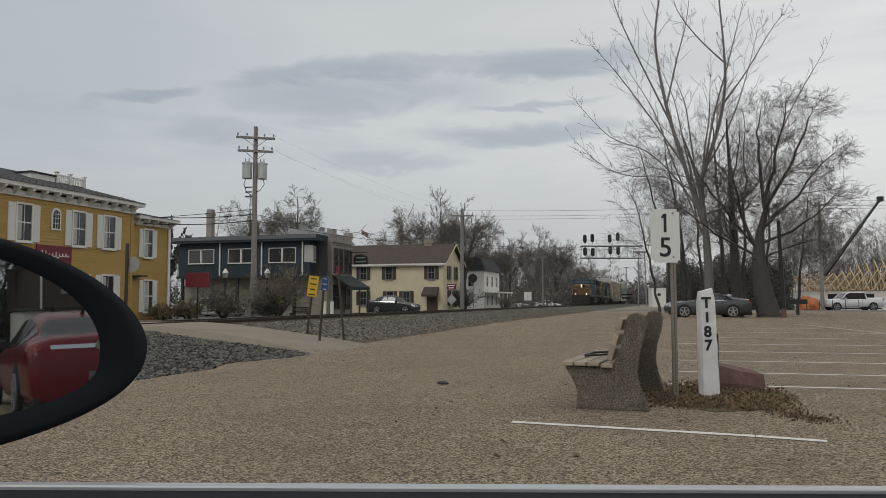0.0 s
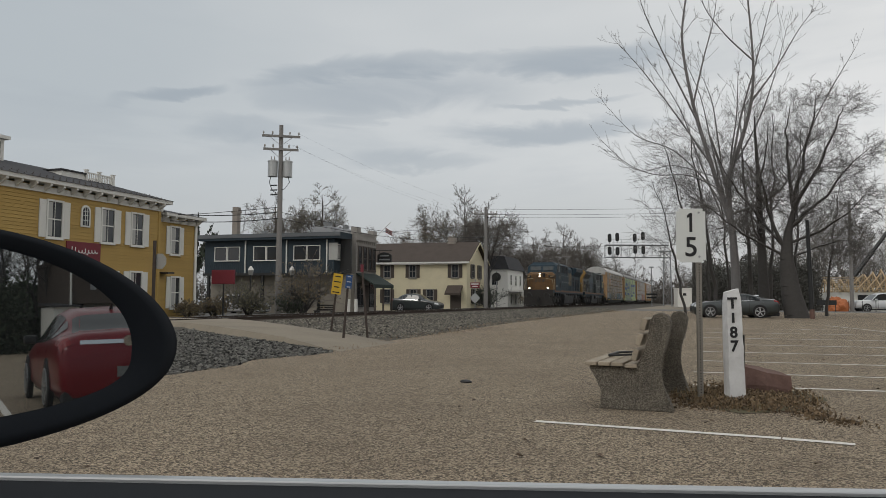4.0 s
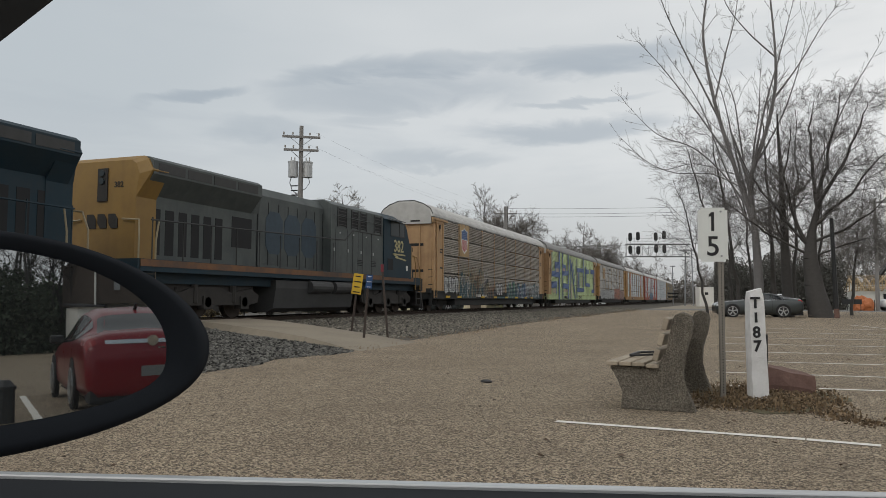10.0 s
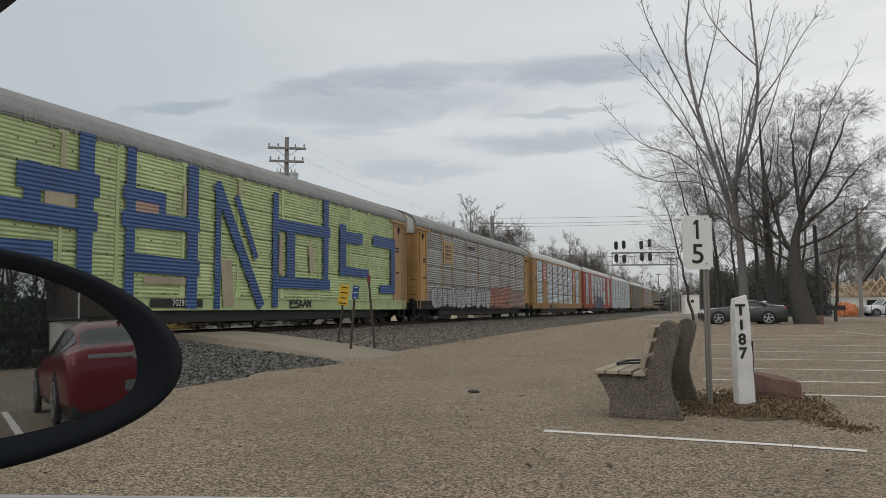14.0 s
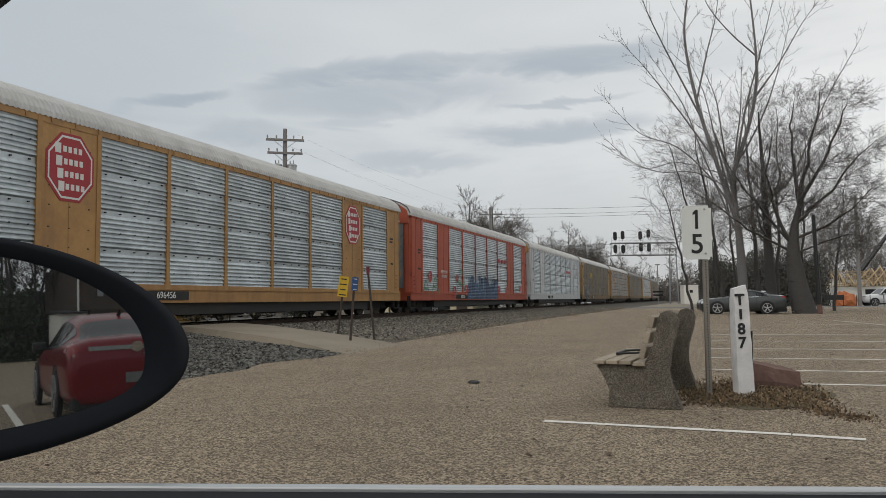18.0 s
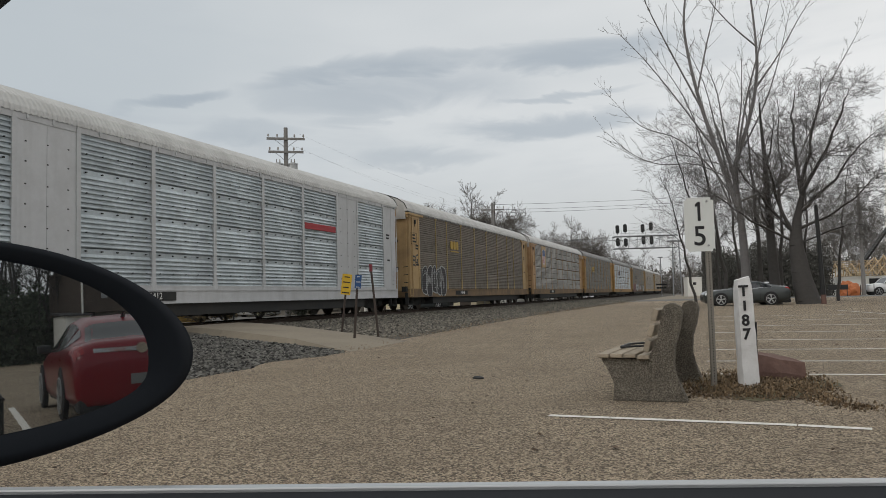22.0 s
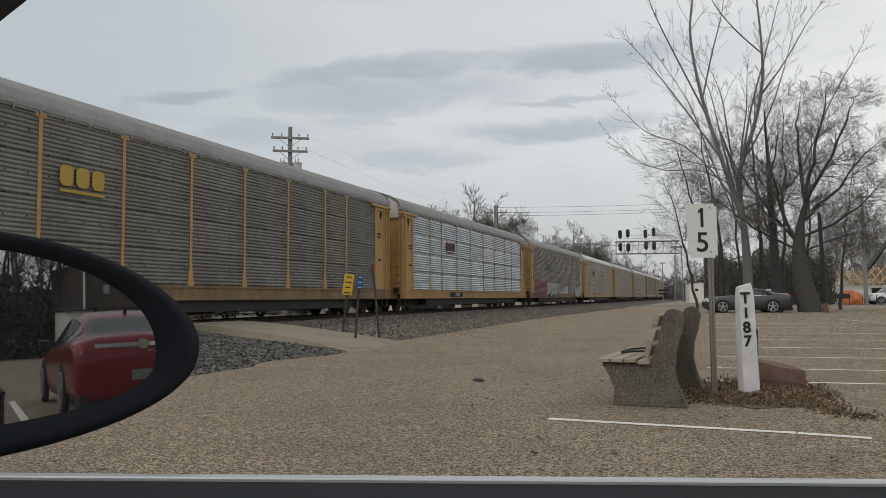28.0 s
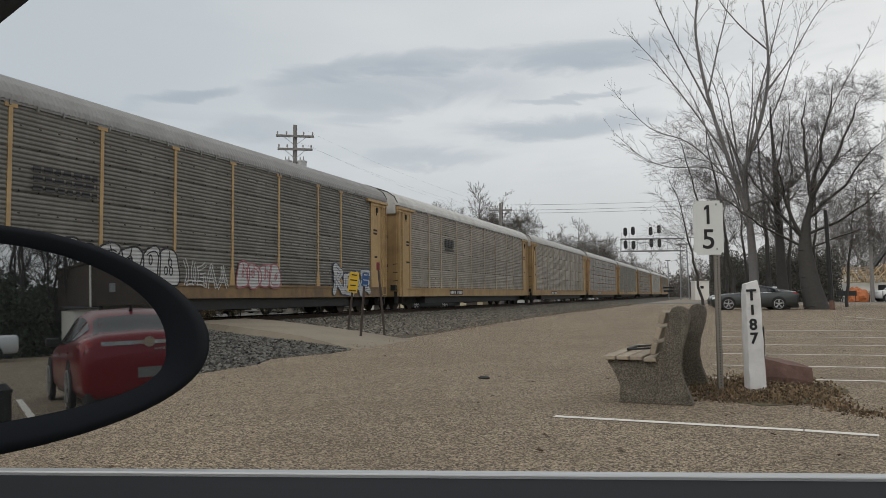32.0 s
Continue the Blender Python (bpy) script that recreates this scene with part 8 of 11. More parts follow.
def cracks():
    """Hairline cracks and bits of twig on the chip seal."""
    rnd = random.Random(91)
    V, Fc = [], []
    for k in range(26):
        x, y = rnd.uniform(-6, 3), 3.6 + 12 * rnd.random() ** 1.5
        a = rnd.choice((0.05, 0.3, 0.55, -0.4)) + rnd.gauss(0, 0.12)
        for j in range(rnd.randrange(14, 46)):
            a += rnd.gauss(0, 0.16)
            a *= 0.985
            L = rnd.uniform(0.05, 0.12)
            w = rnd.uniform(0.0012, 0.0035)
            x2, y2 = x + L * math.cos(a), y + L * math.sin(a)
            nx, ny = -math.sin(a) * w, math.cos(a) * w
            i = len(V)
            for px_, py_, s in ((x, y, -1), (x2, y2, -1), (x2, y2, 1), (x, y, 1)):
                V.append((px_ + s * nx, py_ + s * ny, lot_z(px_, py_) + 0.004))
            Fc.append((i, i + 1, i + 2, i + 3))
            x, y = x2, y2
            if rnd.random() < 0.06:
                x += rnd.uniform(0.1, 0.4)
    for k in range(170):
        x, y = rnd.uniform(-6, 6), 3.6 + 14 * rnd.random() ** 1.6
        a, L = rnd.uniform(0, 6.3), rnd.uniform(0.01, 0.05)
        i = len(V)
        nx, ny = -math.sin(a) * 0.004, math.cos(a) * 0.004
        for s, t in ((-1, 0), (-1, 1), (1, 1), (1, 0)):
            V.append((x + L * t * math.cos(a) + s * nx, y + L * t * math.sin(a) + s * ny, lot_z(x, y) + 0.008))
        Fc.append((i, i + 1, i + 2, i + 3))
    me = bpy.data.meshes.new("ground_cracks")
    me.from_pydata(V, [], Fc)
    me.materials.append(M_LEAFLIT)
    tagged(new("ground_cracks", me), "hairline cracks and dark twig bits on the chip seal", "cracks", kind="stuff")


def island_bed():
    bm = bm_new()
    n = 26
    c = bm.verts.new((0.45, 9.45, 0.05))
    ring = []
    for k in range(n):
        a = 2 * math.pi * k / n
        r = 1 + 0.12 * math.sin(3 * a) + 0.08 * math.sin(7 * a + 1)
        ring.append(bm.verts.new((0.4 + 0.8 * r * math.cos(a), 9.5 + 1.15 * r * math.sin(a), 0.006)))
    for k in range(n):
        bm.faces.new((c, ring[k], ring[(k + 1) % n]))
    structure("planting_bed", bm, M_EARTH, "bare earth round the bench and milepost", "ground patch")


def leaning_sign(name, label, base, top, plate_m, w, h, plate_z, bars, post_m, turn):
    s = thing(name, label, "sign")
    bm = bm_new()
    b, t = Vector(base), Vector(top)
    d = (t - b).normalized()
    rod(bm, b - Vector((0, 0, 0.05)), t, 0.035, 0.03, 6)
    part("post", bm, post_m, s)
    if plate_m:
        c = b.lerp(t, plate_z)
        m = Matrix.Translation(c) @ Matrix.Rotation(math.atan2(d.x, d.z), 4, "Y") @ Matrix.Rotation(radians(turn), 4, "Z")
        bm = bm_new()
        box(bm, -w / 2, w / 2, -0.05, -0.04, -h / 2, h / 2, m)
        part("sign_plate", bm, plate_m, s)
        for k in range(bars):
            bm = bm_new()
            z = h * 0.36 - k * h * 0.76 / max(bars - 1, 1)
            u = w * (0.36 if k % 2 else 0.28)
            box(bm, -u, u, -0.056, -0.05, z - h * 0.026, z + h * 0.026, m)
            part("lettering_bar", bm, M_INK if plate_m is M_YEL else M_WHITE, s)
    return s


def track_signs():
    leaning_sign("warning_sign", "yellow warning sign with dark bars on a leaning post", (-10.38, 20.2, 0.02), (-10.12, 20.15, 1.84), M_YEL, 0.28, 0.60, 0.835, 4, M_RUSTPOST, 27)
    leaning_sign("small_blue_sign", "small blue notice with white bars on a dark post", (-8.66, 17.55, 0.02), (-8.5, 17.5, 1.72), M_BLUE, 0.17, 0.34, 0.895, 3, M_RUSTPOST, 50)
    s = leaning_sign("marker_post", "dark marker post with a red reflector top", (-8.66, 19.05, 0.02), (-8.84, 19.0, 2.02), None, 0, 0, 1, 0, M_RUSTPOST, 0)
    bm = bm_new()
    box(bm, -8.865, -8.795, 18.97, 19.03, 1.84, 2.04)
    part("reflector", bm, M_MAROON, s, "dull red reflector")


# ---- poles, wires and signals ----
def utility_pole(label, x, y, h, arms, r=0.21, cans=0, lean=0.0):
    p = thing("utility_pole", label, "utility pole", "wooden utility poles", m=pose(x, y, -0.05, 0, lean, 0))
    bm = bm_new()
    rod(bm, (0, 0, 0), (0, 0, h), r, r * 0.62, 12)
    part("pole", bm, M_WOODPOLE, p)
    for z, w, turn in arms:
        m = Matrix.Translation((0, 0, z)) @ Matrix.Rotation(radians(turn), 4, "Z")
        bm = bm_new()
        box(bm, -w, w, -0.24, -0.12, -0.07, 0.07, m)
        arm = part("crossarm", bm, M_WOODPOLE, p)
        bm = bm_new()
        for sx in (-1, 1):
            rod(bm, m @ Vector((sx * w * 0.6, -0.15, -0.04)), m @ Vector((0, -0.12, -0.6)), 0.02, n=4)
        part("brace", bm, M_METALGREY, arm)
        for u in (-0.92, -0.45, 0.45, 0.92):
            bm = bm_new()
            q = m @ Vector((u * w, -0.15, 0.06))
            rod(bm, q, q + Vector((0, 0, 0.12)), 0.025, n=6)
            rod(bm, q + Vector((0, 0, 0.1)), q + Vector((0, 0, 0.24)), 0.06, 0.045, 8)
            part("insulator", bm, M_BRICK, arm)
    if cans:
        for u in (-0.46, 0.46)[:cans]:
            bm = bm_new()
            ux, uy = u * 0.86, u * 0.5 - 0.06
            rod(bm, (ux, uy, h - 3.35), (ux, uy, h - 2.42), 0.31, n=16)
            rod(bm, (ux, uy, h - 2.42), (ux, uy, h - 2.34), 0.335, n=16)
            rod(bm, (ux, uy, h - 2.34), (ux, uy, h - 2.26), 0.3, 0.12, n=16)
            c = part("transformer", bm, M_GALV, p, "pale grey transformer can")
            for e in (-0.12, 0.12):
                bm = bm_new()
                rod(bm, (ux + e, uy, h - 2.28), (ux + e, uy, h - 2.05), 0.04, 0.025, 6)
                part("bushing", bm, M_BRICK, c)
        bm = bm_new()
        tube(bm, [(-0.5, -0.3, h - 3.3), (-0.62, -0.3, h - 3.7), (-0.45, -0.25, h - 4.2), (-0.18, -0.2, h - 4.4), (-0.15, -0.2, h - 5.1)], 0.025, 5)
        tube(bm, [(0.5, 0.1, h - 3.3), (0.6, 0.1, h - 3.7), (0.35, 0.0, h - 4.1), (0.15, -0.1, h - 4.2)], 0.025, 5)
        for k in range(3):
            rod(bm, (-0.55, -0.25, h - 3.9 - k * 0.3), (-0.1, -0.2, h - 3.9 - k * 0.3), 0.04, n=6)
        part("jumper_cable", bm, M_WIRE, p)
    return p


def wire(a, b, sag, r=0.016, n=14):
    cu = bm_new()
    a, b = Vector(a), Vector(b)
    pts = [a.lerp(b, k / n) - Vector((0, 0, sag * 4 * (k / n) * (1 - k / n))) for k in range(n + 1)]
    tube(cu, pts, r, 4)
    single("overhead_wire", cu, M_WIRE, "black overhead wire between poles", "wire", "overhead wires")


def signal_bridge():
    g = thing("signal_bridge", "grey lattice signal bridge with eight black signal heads", "signal bridge")
    A, B = Vector((-17.2, 141.0, 0)), Vector((-6.5, 144.4, 0))
    d = (B - A).normalized()
    s = Vector((-d.y, d.x, 0))
    for z in (8.9, 11.1):
        for o in (-0.6, 0.6):
            bm = bm_new()
            rod(bm, A + s * o + Vector((0, 0, z)), B + s * o + Vector((0, 0, z)), 0.11, n=6)
            part("chord", bm, M_METALGREY, g)
    n = 8
    bm = bm_new()
    for k in range(n):
        p, q = A.lerp(B, k / n), A.lerp(B, (k + 1) / n)
        for o in (-0.6, 0.6):
            lo, hi = (8.9, 11.1) if k % 2 else (11.1, 8.9)
            rod(bm, p + s * o + Vector((0, 0, lo)), q + s * o + Vector((0, 0, hi)), 0.05, n=4)
            rod(bm, p + s * o + Vector((0, 0, 8.9)), p + s * o + Vector((0, 0, 11.1)), 0.05, n=4)
    part("lattice", bm, M_METALGREY, g)
    bm = bm_new()
    for z in (11.6, 12.1):
        rod(bm, A - s * 0.7 + Vector((0, 0, z)), B - s * 0.7 + Vector((0, 0, z)), 0.025, n=4)
    for k in range(9):
        p = A.lerp(B, k / 8) - s * 0.7
        rod(bm, p + Vector((0, 0, 11.1)), p + Vector((0, 0, 12.1)), 0.025, n=4)
    part("walkway_rail", bm, M_METALGREY, g)
    for ox in (-0.75, 0.75):
        for oy in (-0.5, 0.5):
            bm = bm_new()
            rod(bm, (-6.6 + ox, 144.8 + oy, -0.1), (-6.6 + ox * 0.7, 144.8 + oy * 0.7, 10.2), 0.10, n=6)
            part("leg", bm, M_METALGREY, g)
    bm = bm_new()
    for k in range(8):
        z0, z1 = k * 1.25, (k + 1) * 1.25
        f = 0.75 - 0.22 * k / 8
        for sgn in (-1, 1):
            rod(bm, (-6.6 - f * sgn, 144.3, z0), (-6.6 + f * sgn, 144.3, z1), 0.045, n=4)
        rod(bm, (-6.6 - f, 144.3, z1), (-6.6 + f, 144.3, z1), 0.045, n=4)
    part("leg_lattice", bm, M_METALGREY, g)
    bm = bm_new()
    box(bm, -8.0, -5.6, 144.0, 145.6, 9.9, 10.15)
    part("landing", bm, M_METALGREY, g)
    for x, y, z in ((-16.3, 141.1, 12.35), (-15.0, 141.5, 12.5), (-12.0, 142.4, 12.4), (-10.6, 142.8, 12.7), (-16.3, 141.1, 10.05), (-14.96, 141.5, 9.95), (-11.93, 142.4, 10.25), (-10.56, 142.8, 10.2)):
        h = bm_new()
        out = [(x + 0.34 * math.cos(a), z + (0.42 if math.sin(a) > 0 else -0.42) + 0.34 * math.sin(a)) for a in steps(0, 2 * math.pi, 20)[:-1]]
        prism(h, out, "y", y - 0.95, y - 0.9)
        head = part("signal_head", h, M_BLACK, g)
        h = bm_new()
        for dz in (-0.4, 0, 0.4):
            rod(h, (x, y - 1.2, z + dz), (x, y - 0.95, z + dz), 0.12, 0.13, 8)
        part("hood", h, M_BLACK, head)
        h = bm_new()
        rod(h, (x, y - 0.88, z - 1.1), (x, y - 0.88, z + 0.4), 0.05, n=6)
        part("mast", h, M_METALGREY, head)


def trackside():
    c = thing("signal_cabinet", "white metal railway equipment cabinet with a small notice", "cabinet", m=pose(-4.2, 124.5, 0, 0, 0, 17))
    bm = bm_new()
    box(bm, 0, 2.2, 0, 2.2, 0.1, 3.0)
    part("body", bevelled(bm, 0.04), M_TRIM, c)
    bm = bm_new()
    box(bm, -0.08, 2.28, -0.08, 2.28, 3.0, 3.1)
    part("roof", bm, M_TRIM, c)
    bm = bm_new()
    box(bm, 0.85, 1.35, -0.02, 0.0, 1.9, 2.3)
    part("notice", bm, M_INK, c)
    c2 = thing("signal_cabinet", "low pale metal cabinet beside the white one", "cabinet", m=pose(-1.6, 126.2, 0, 0, 0, 17))
    bm = bm_new()
    box(bm, 0, 1.8, 0, 1.4, 0.1, 2.6)
    part("body", bevelled(bm, 0.04), M_METALGREY, c2)
    p = thing("crossing_signal", "grey crossing signal mast with crossbuck and lamps", "signal", m=pose(-10.0, 154.2, 0))
    bm = bm_new()
    rod(bm, (0, 0, 0), (0, 0, 7.6), 0.1, n=8)
    part("mast", bm, M_METALGREY, p)
    bm = bm_new()
    box(bm, -0.5, 0.5, -0.05, 0.05, 7.5, 7.7)
    part("cap_arm", bm, M_METALGREY, p)
    bm = bm_new()
    box(bm, -1.0, 1.0, -0.2, -0.1, 2.2, 2.5)
    box(bm, -0.9, 0.9, -0.2, -0.1, 1.55, 1.85)
    part("lamp_bar", bm, M_BLACK, p)
    g = thing("crossing_lights", "black round crossing lamp and red sign on posts", "signal")
    bm = bm_new()
    rod(bm, (-21.6, 81.0, 3.6), (-21.6, 81.15, 3.6), 0.48, n=18)
    part("lamp_disc", bm, M_BLACK, g)
    bm = bm_new()
    rod(bm, (-21.6, 80.7, 3.6), (-21.6, 81.0, 3.6), 0.2, 0.17, n=12)
    part("lamp_hood", bm, M_BLACK, g)
    bm = bm_new()
    rod(bm, (-21.6, 81.2, 0), (-21.6, 81.2, 4.2), 0.06, n=8)
    part("post", bm, M_METALGREY, g)
    g = thing("red_street_sign", "red street sign with white bars over a diamond sign back", "sign")
    bm = bm_new()
    rod(bm, (-20.5, 69.2, 0), (-20.5, 69.2, 3.0), 0.04, n=8)
    part("post", bm, M_METALGREY, g)
    bm = bm_new()
    box(bm, -20.95, -20.05, 69.12, 69.16, 2.2, 2.72)
    part("red_plate", bm, M_MAROON, g)
    bm = bm_new()
    box(bm, -20.85, -20.15, 69.11, 69.12, 2.52, 2.62)
    part("lettering_bar", bm, M_WHITE, g)
    bm = bm_new()
    box(bm, -20.75, -20.25, 69.11, 69.12, 2.3, 2.4)
    part("lettering_bar", bm, M_WHITE, g)
    bm = bm_new()
    prism(bm, [(-20.5, 0.75), (-20.0, 1.25), (-20.5, 1.75), (-21.0, 1.25)], "y", 69.12, 69.15)
    part("diamond_back", bm, M_GALV, g)
    g = thing("notice_boards", "two white notice boards side by side on posts", "sign")
    for x in (-21.4, -20.85):
        bm = bm_new()
        box(bm, x, x + 0.5, 108.9, 108.95, 1.2, 2.4)
        part("board", bm, M_WHITE, g)
        bm = bm_new()
        rod(bm, (x + 0.25, 109, 0), (x + 0.25, 109, 1.3), 0.04, n=6)
        part("post", bm, M_METALGREY, g)
    s = thing("stop_sign", "octagonal stop sign seen from its grey back on a dark post", "sign")
    bm = bm_new()
    prism(bm, [(-26.1 + 0.42 * math.cos(math.pi / 8 + k * math.pi / 4), 2.95 + 0.42 * math.sin(math.pi / 8 + k * math.pi / 4)) for k in range(8)], "y", 32.0, 32.03)
    part("plate", bm, M_GALV, s)
    bm = bm_new()
    box(bm, -26.45, -26.3, 31.9, 31.98, -0.1, 4.0)
    part("post", bm, M_RUSTPOST, s)
    s = thing("blank_red_sign", "plain dark red signboard on a thin black post", "sign")
    bm = bm_new()
    box(bm, -27.3, -25.75, 38.0, 38.12, 1.93, 2.75)
    part("board", bevelled(bm, 0.02), M_MAROON, s)
    bm = bm_new()
    rod(bm, (-26.5, 38.06, -0.1), (-26.5, 38.06, 1.95), 0.05, n=8)
    part("post", bm, M_BLACK, s)
    for x, y in ((-26.6, 41.0), (-24.12, 41.7)):
        l = thing("street_lamp", "black street lamp with a white globe", "street lamp", "street lamps before the restaurant")
        bm = bm_new()
        rod(bm, (x, y, -0.1), (x, y, 2.55), 0.06, 0.045, 8)
        rod(bm, (x, y, -0.1), (x, y, 0.35), 0.11, 0.08, 8)
        part("column", bm, M_BLACK, l)
        bm = bm_new()
        rod(bm, (x, y, 2.55), (x, y, 2.85), 0.12, 0.19, 10)
        part("lantern", bm, M_GALV, l)
        bm = bm_new()
        rod(bm, (x, y, 2.85), (x, y, 3.1), 0.2, 0.05, 10)
        part("cap", bm, M_TRIM, l)
    for x in (-25.0, -24.4):
        l = thing("white_bollard", "short white bollard post by the shop", "bollard", "bollards by the shop")
        bm = bm_new()
        rod(bm, (x, 51.5, -0.1), (x, 51.5, 1.1), 0.13, n=10)
        part("tube", bm, M_TRIM, l)
    b = thing("street_bench", "black metal slatted street bench", "bench", m=pose(-23.4, 43.2, -0.05))
    for k in range(3):
        bm = bm_new()
        box(bm, 0, 1.3, 0.4, 0.44, 0.45 + k * 0.13, 0.53 + k * 0.13)
        part("back_slat", bm, M_BLACK, b)
        bm = bm_new()
        box(bm, 0, 1.3, k * 0.13, 0.1 + k * 0.13, 0.4, 0.43)
        part("seat_slat", bm, M_BLACK, b)
    for x in (0.05, 1.2):
        bm = bm_new()
        box(bm, x, x + 0.05, 0, 0.44, 0.0, 0.4)
        part("leg", bm, M_BLACK, b)


# ---- the building site beyond the lot ----
M_LUMBER = mat("fresh_pine_lumber", (0.42, 0.31, 0.18), 0.8, grain=0.25, scale=9, island=0.2)
M_NETTING = mat("orange_plastic_netting", (0.42, 0.13, 0.04), 0.6, grain=0.3, scale=6)


def building_site():
    s = thing("house_frame", "timber house frame with roof trusses under construction", "construction")
    bm = bm_new()
    box(bm, 13.6, 30, 101, 101.2, -0.1, 2.2)
    box(bm, 13.6, 13.8, 101, 112, -0.1, 2.2)
    part("sheathing", bm, M_TRIM, s)
    for x in (16.8, 20.2, 23.6, 27):
        bm = bm_new()
        box(bm, x, x + 1.5, 100.9, 101.0, 0.9, 1.9)
        part("window_opening", bm, M_SLOT, s)
    for k in range(18):
        x = 14.0 + k * 0.9
        bm = bm_new()
        h = 3.9 + 2.2 * min(1, max(0, (x - 17) / 6))
        y0, y1 = 100.6, 112.0
        ym = 106.3
        for a, b in (((y0, 2.25), (y1, 2.25)), ((y0, 2.25), (ym, h)), ((ym, h), (y1, 2.25)), ((ym, h), (ym, 2.25)), ((103.4, 2.25), (104.4, 2.25 + (h - 2.25) * 0.6)), ((109.2, 2.25), (108.2, 2.25 + (h - 2.25) * 0.6))):
            rod(bm, (x, a[0], a[1]), (x, b[0], b[1]), 0.075, n=4)
        part("truss", bm, M_LUMBER, s)
    for k in range(7):
        bm = bm_new()
        z = 2.5 + k * 0.27
        rod(bm, (13.7, 100.5 + k * 0.85, z), (21, 100.5 + k * 0.85, z), 0.06, n=4)
        part("purlin", bm, M_LUMBER, s)
    for k in range(12):
        bm = bm_new()
        rod(bm, (15.5 + k * 1.0, 100.4, 2.3), (18.0 + k * 1.0, 104.5, 4.4 + 0.1 * k), 0.07, n=4)
        part("rafter", bm, M_LUMBER, s)
    c = thing("crane_boom", "long dark telescopic crane boom raised over the site", "crane")
    a, b = Vector((19.0, 121.3, 3.6)), Vector((27.7, 123.0, 15.6))
    for k, (u, v, r) in enumerate(((0, 0.4, 0.34), (0.38, 0.7, 0.27), (0.68, 1.0, 0.2))):
        bm = bm_new()
        rod(bm, a.lerp(b, u), a.lerp(b, v), r, n=6)
        part("boom_section", bm, M_BLACK, c)
    bm = bm_new()
    box(bm, 27.3, 28.1, 122.7, 123.3, 15.3, 16.0)
    part("boom_head", bm, M_BLACK, c)
    bm = bm_new()
    box(bm, 15.5, 20.5, 119.8, 122.6, 0.9, 3.4)
    part("cab", bm, M_GALV, c)
    for x in (16.3, 19.7):
        bm = bm_new()
        rod(bm, (x, 119.7, 0.5), (x, 122.7, 0.5), 0.55, n=14)
        part("wheel", bm, M_BLACK, c)
    o = thing("orange_pile", "heap of orange plastic netting at the building site", "netting pile")
    for k, (x, y, r) in enumerate(((12.4, 88, 0.55), (13.2, 88.2, 0.7), (12.8, 88.6, 0.85))):
        bm = lump((r, r * 0.8, r * 1.05), 1, k + 2, 3, 0.35)
        ob = part("roll", bm, M_NETTING, o)
        ob.location = (x, y, r * 0.75)
    f = thing("site_fence", "low dark site fence with posts and a rail", "fence")
    for k in range(9):
        bm = bm_new()
        rod(bm, (7.5 + k * 1.2, 86.0, -0.1), (7.5 + k * 1.2, 86.0, 1.2), 0.035, n=5)
        part("post", bm, M_BLACK, f)
    bm = bm_new()
    box(bm, 10.6, 12.4, 85.95, 86.0, 0.75, 1.25)
    part("banner", bm, M_BLACK, f)
    p = thing("red_footed_post", "dark wooden post with a red-painted foot", "post", m=pose(5.6, 47.4, 0.1, 0, -1.5, 0))
    bm = bm_new()
    rod(bm, (0, 0, 0.55), (0, 0, 5.6), 0.13, 0.1, 8)
    part("shaft", bm, M_BLACK, p)
    bm = bm_new()
    rod(bm, (0, 0, 0), (0, 0, 0.56), 0.14, 0.135, 8)
    part("foot", bm, M_ROCK, p)

# ---- trees ----
M_BARK = mat("dark_furrowed_bark", (0.07, 0.066, 0.063), 0.95, grain=0.4, scale=6, bump=0.6)
M_BARKPALE = mat("grey_smooth_bark", (0.195, 0.187, 0.185), 0.9, grain=0.35, scale=7, bump=0.3)
M_TWIG = mat("grey_brown_twigs", (0.135, 0.128, 0.125), 0.95, island=0.2)
M_TWIGPALE = mat("pale_grey_twigs", (0.20, 0.19, 0.188), 0.95, island=0.2)
M_SCRUB = mat("dull_brown_scrub", (0.085, 0.083, 0.074), 0.95, island=0.25)
# far twigs: the haze of distance is mixed into their brown
M_TWIGFAR = mat("haze_tinted_brown_twigs", (0.14, 0.125, 0.112), 0.95, island=0.2)
M_DRYLEAF = mat("dry_tan_leaves", (0.22, 0.175, 0.105), 0.9, island=0.4)
M_OLIVE = mat("dull_olive_leaves", (0.18, 0.17, 0.11), 0.9, island=0.4)
M_EVERGREEN = mat("dark_evergreen_needles", (0.05, 0.064, 0.043), 0.95, island=0.12)


class Twigs:
    """Collects tapered limbs as rings of points."""

    def __init__(self):
        self.v, self.f = [], []

    def limb(self, p, q, r0, r1, n):
        d = (q - p).normalized()
        a = d.orthogonal().normalized()
        b = d.cross(a)
        k = len(self.v)
        for c, r in ((p, r0), (q, r1)):
            for j in range(n):
                t = 2 * math.pi * j / n
                self.v.append(tuple(c + (a * math.cos(t) + b * math.sin(t)) * r))
        for j in range(n):
            self.f.append((k + j, k + (j + 1) % n, k + n + (j + 1) % n, k + n + j))

    def mesh(self, name, m):
        me = bpy.data.meshes.new(name)
        me.from_pydata(self.v, [], self.f)
        me.polygons.foreach_set("use_smooth", [True] * len(me.polygons))
        me.materials.append(m)
        return me


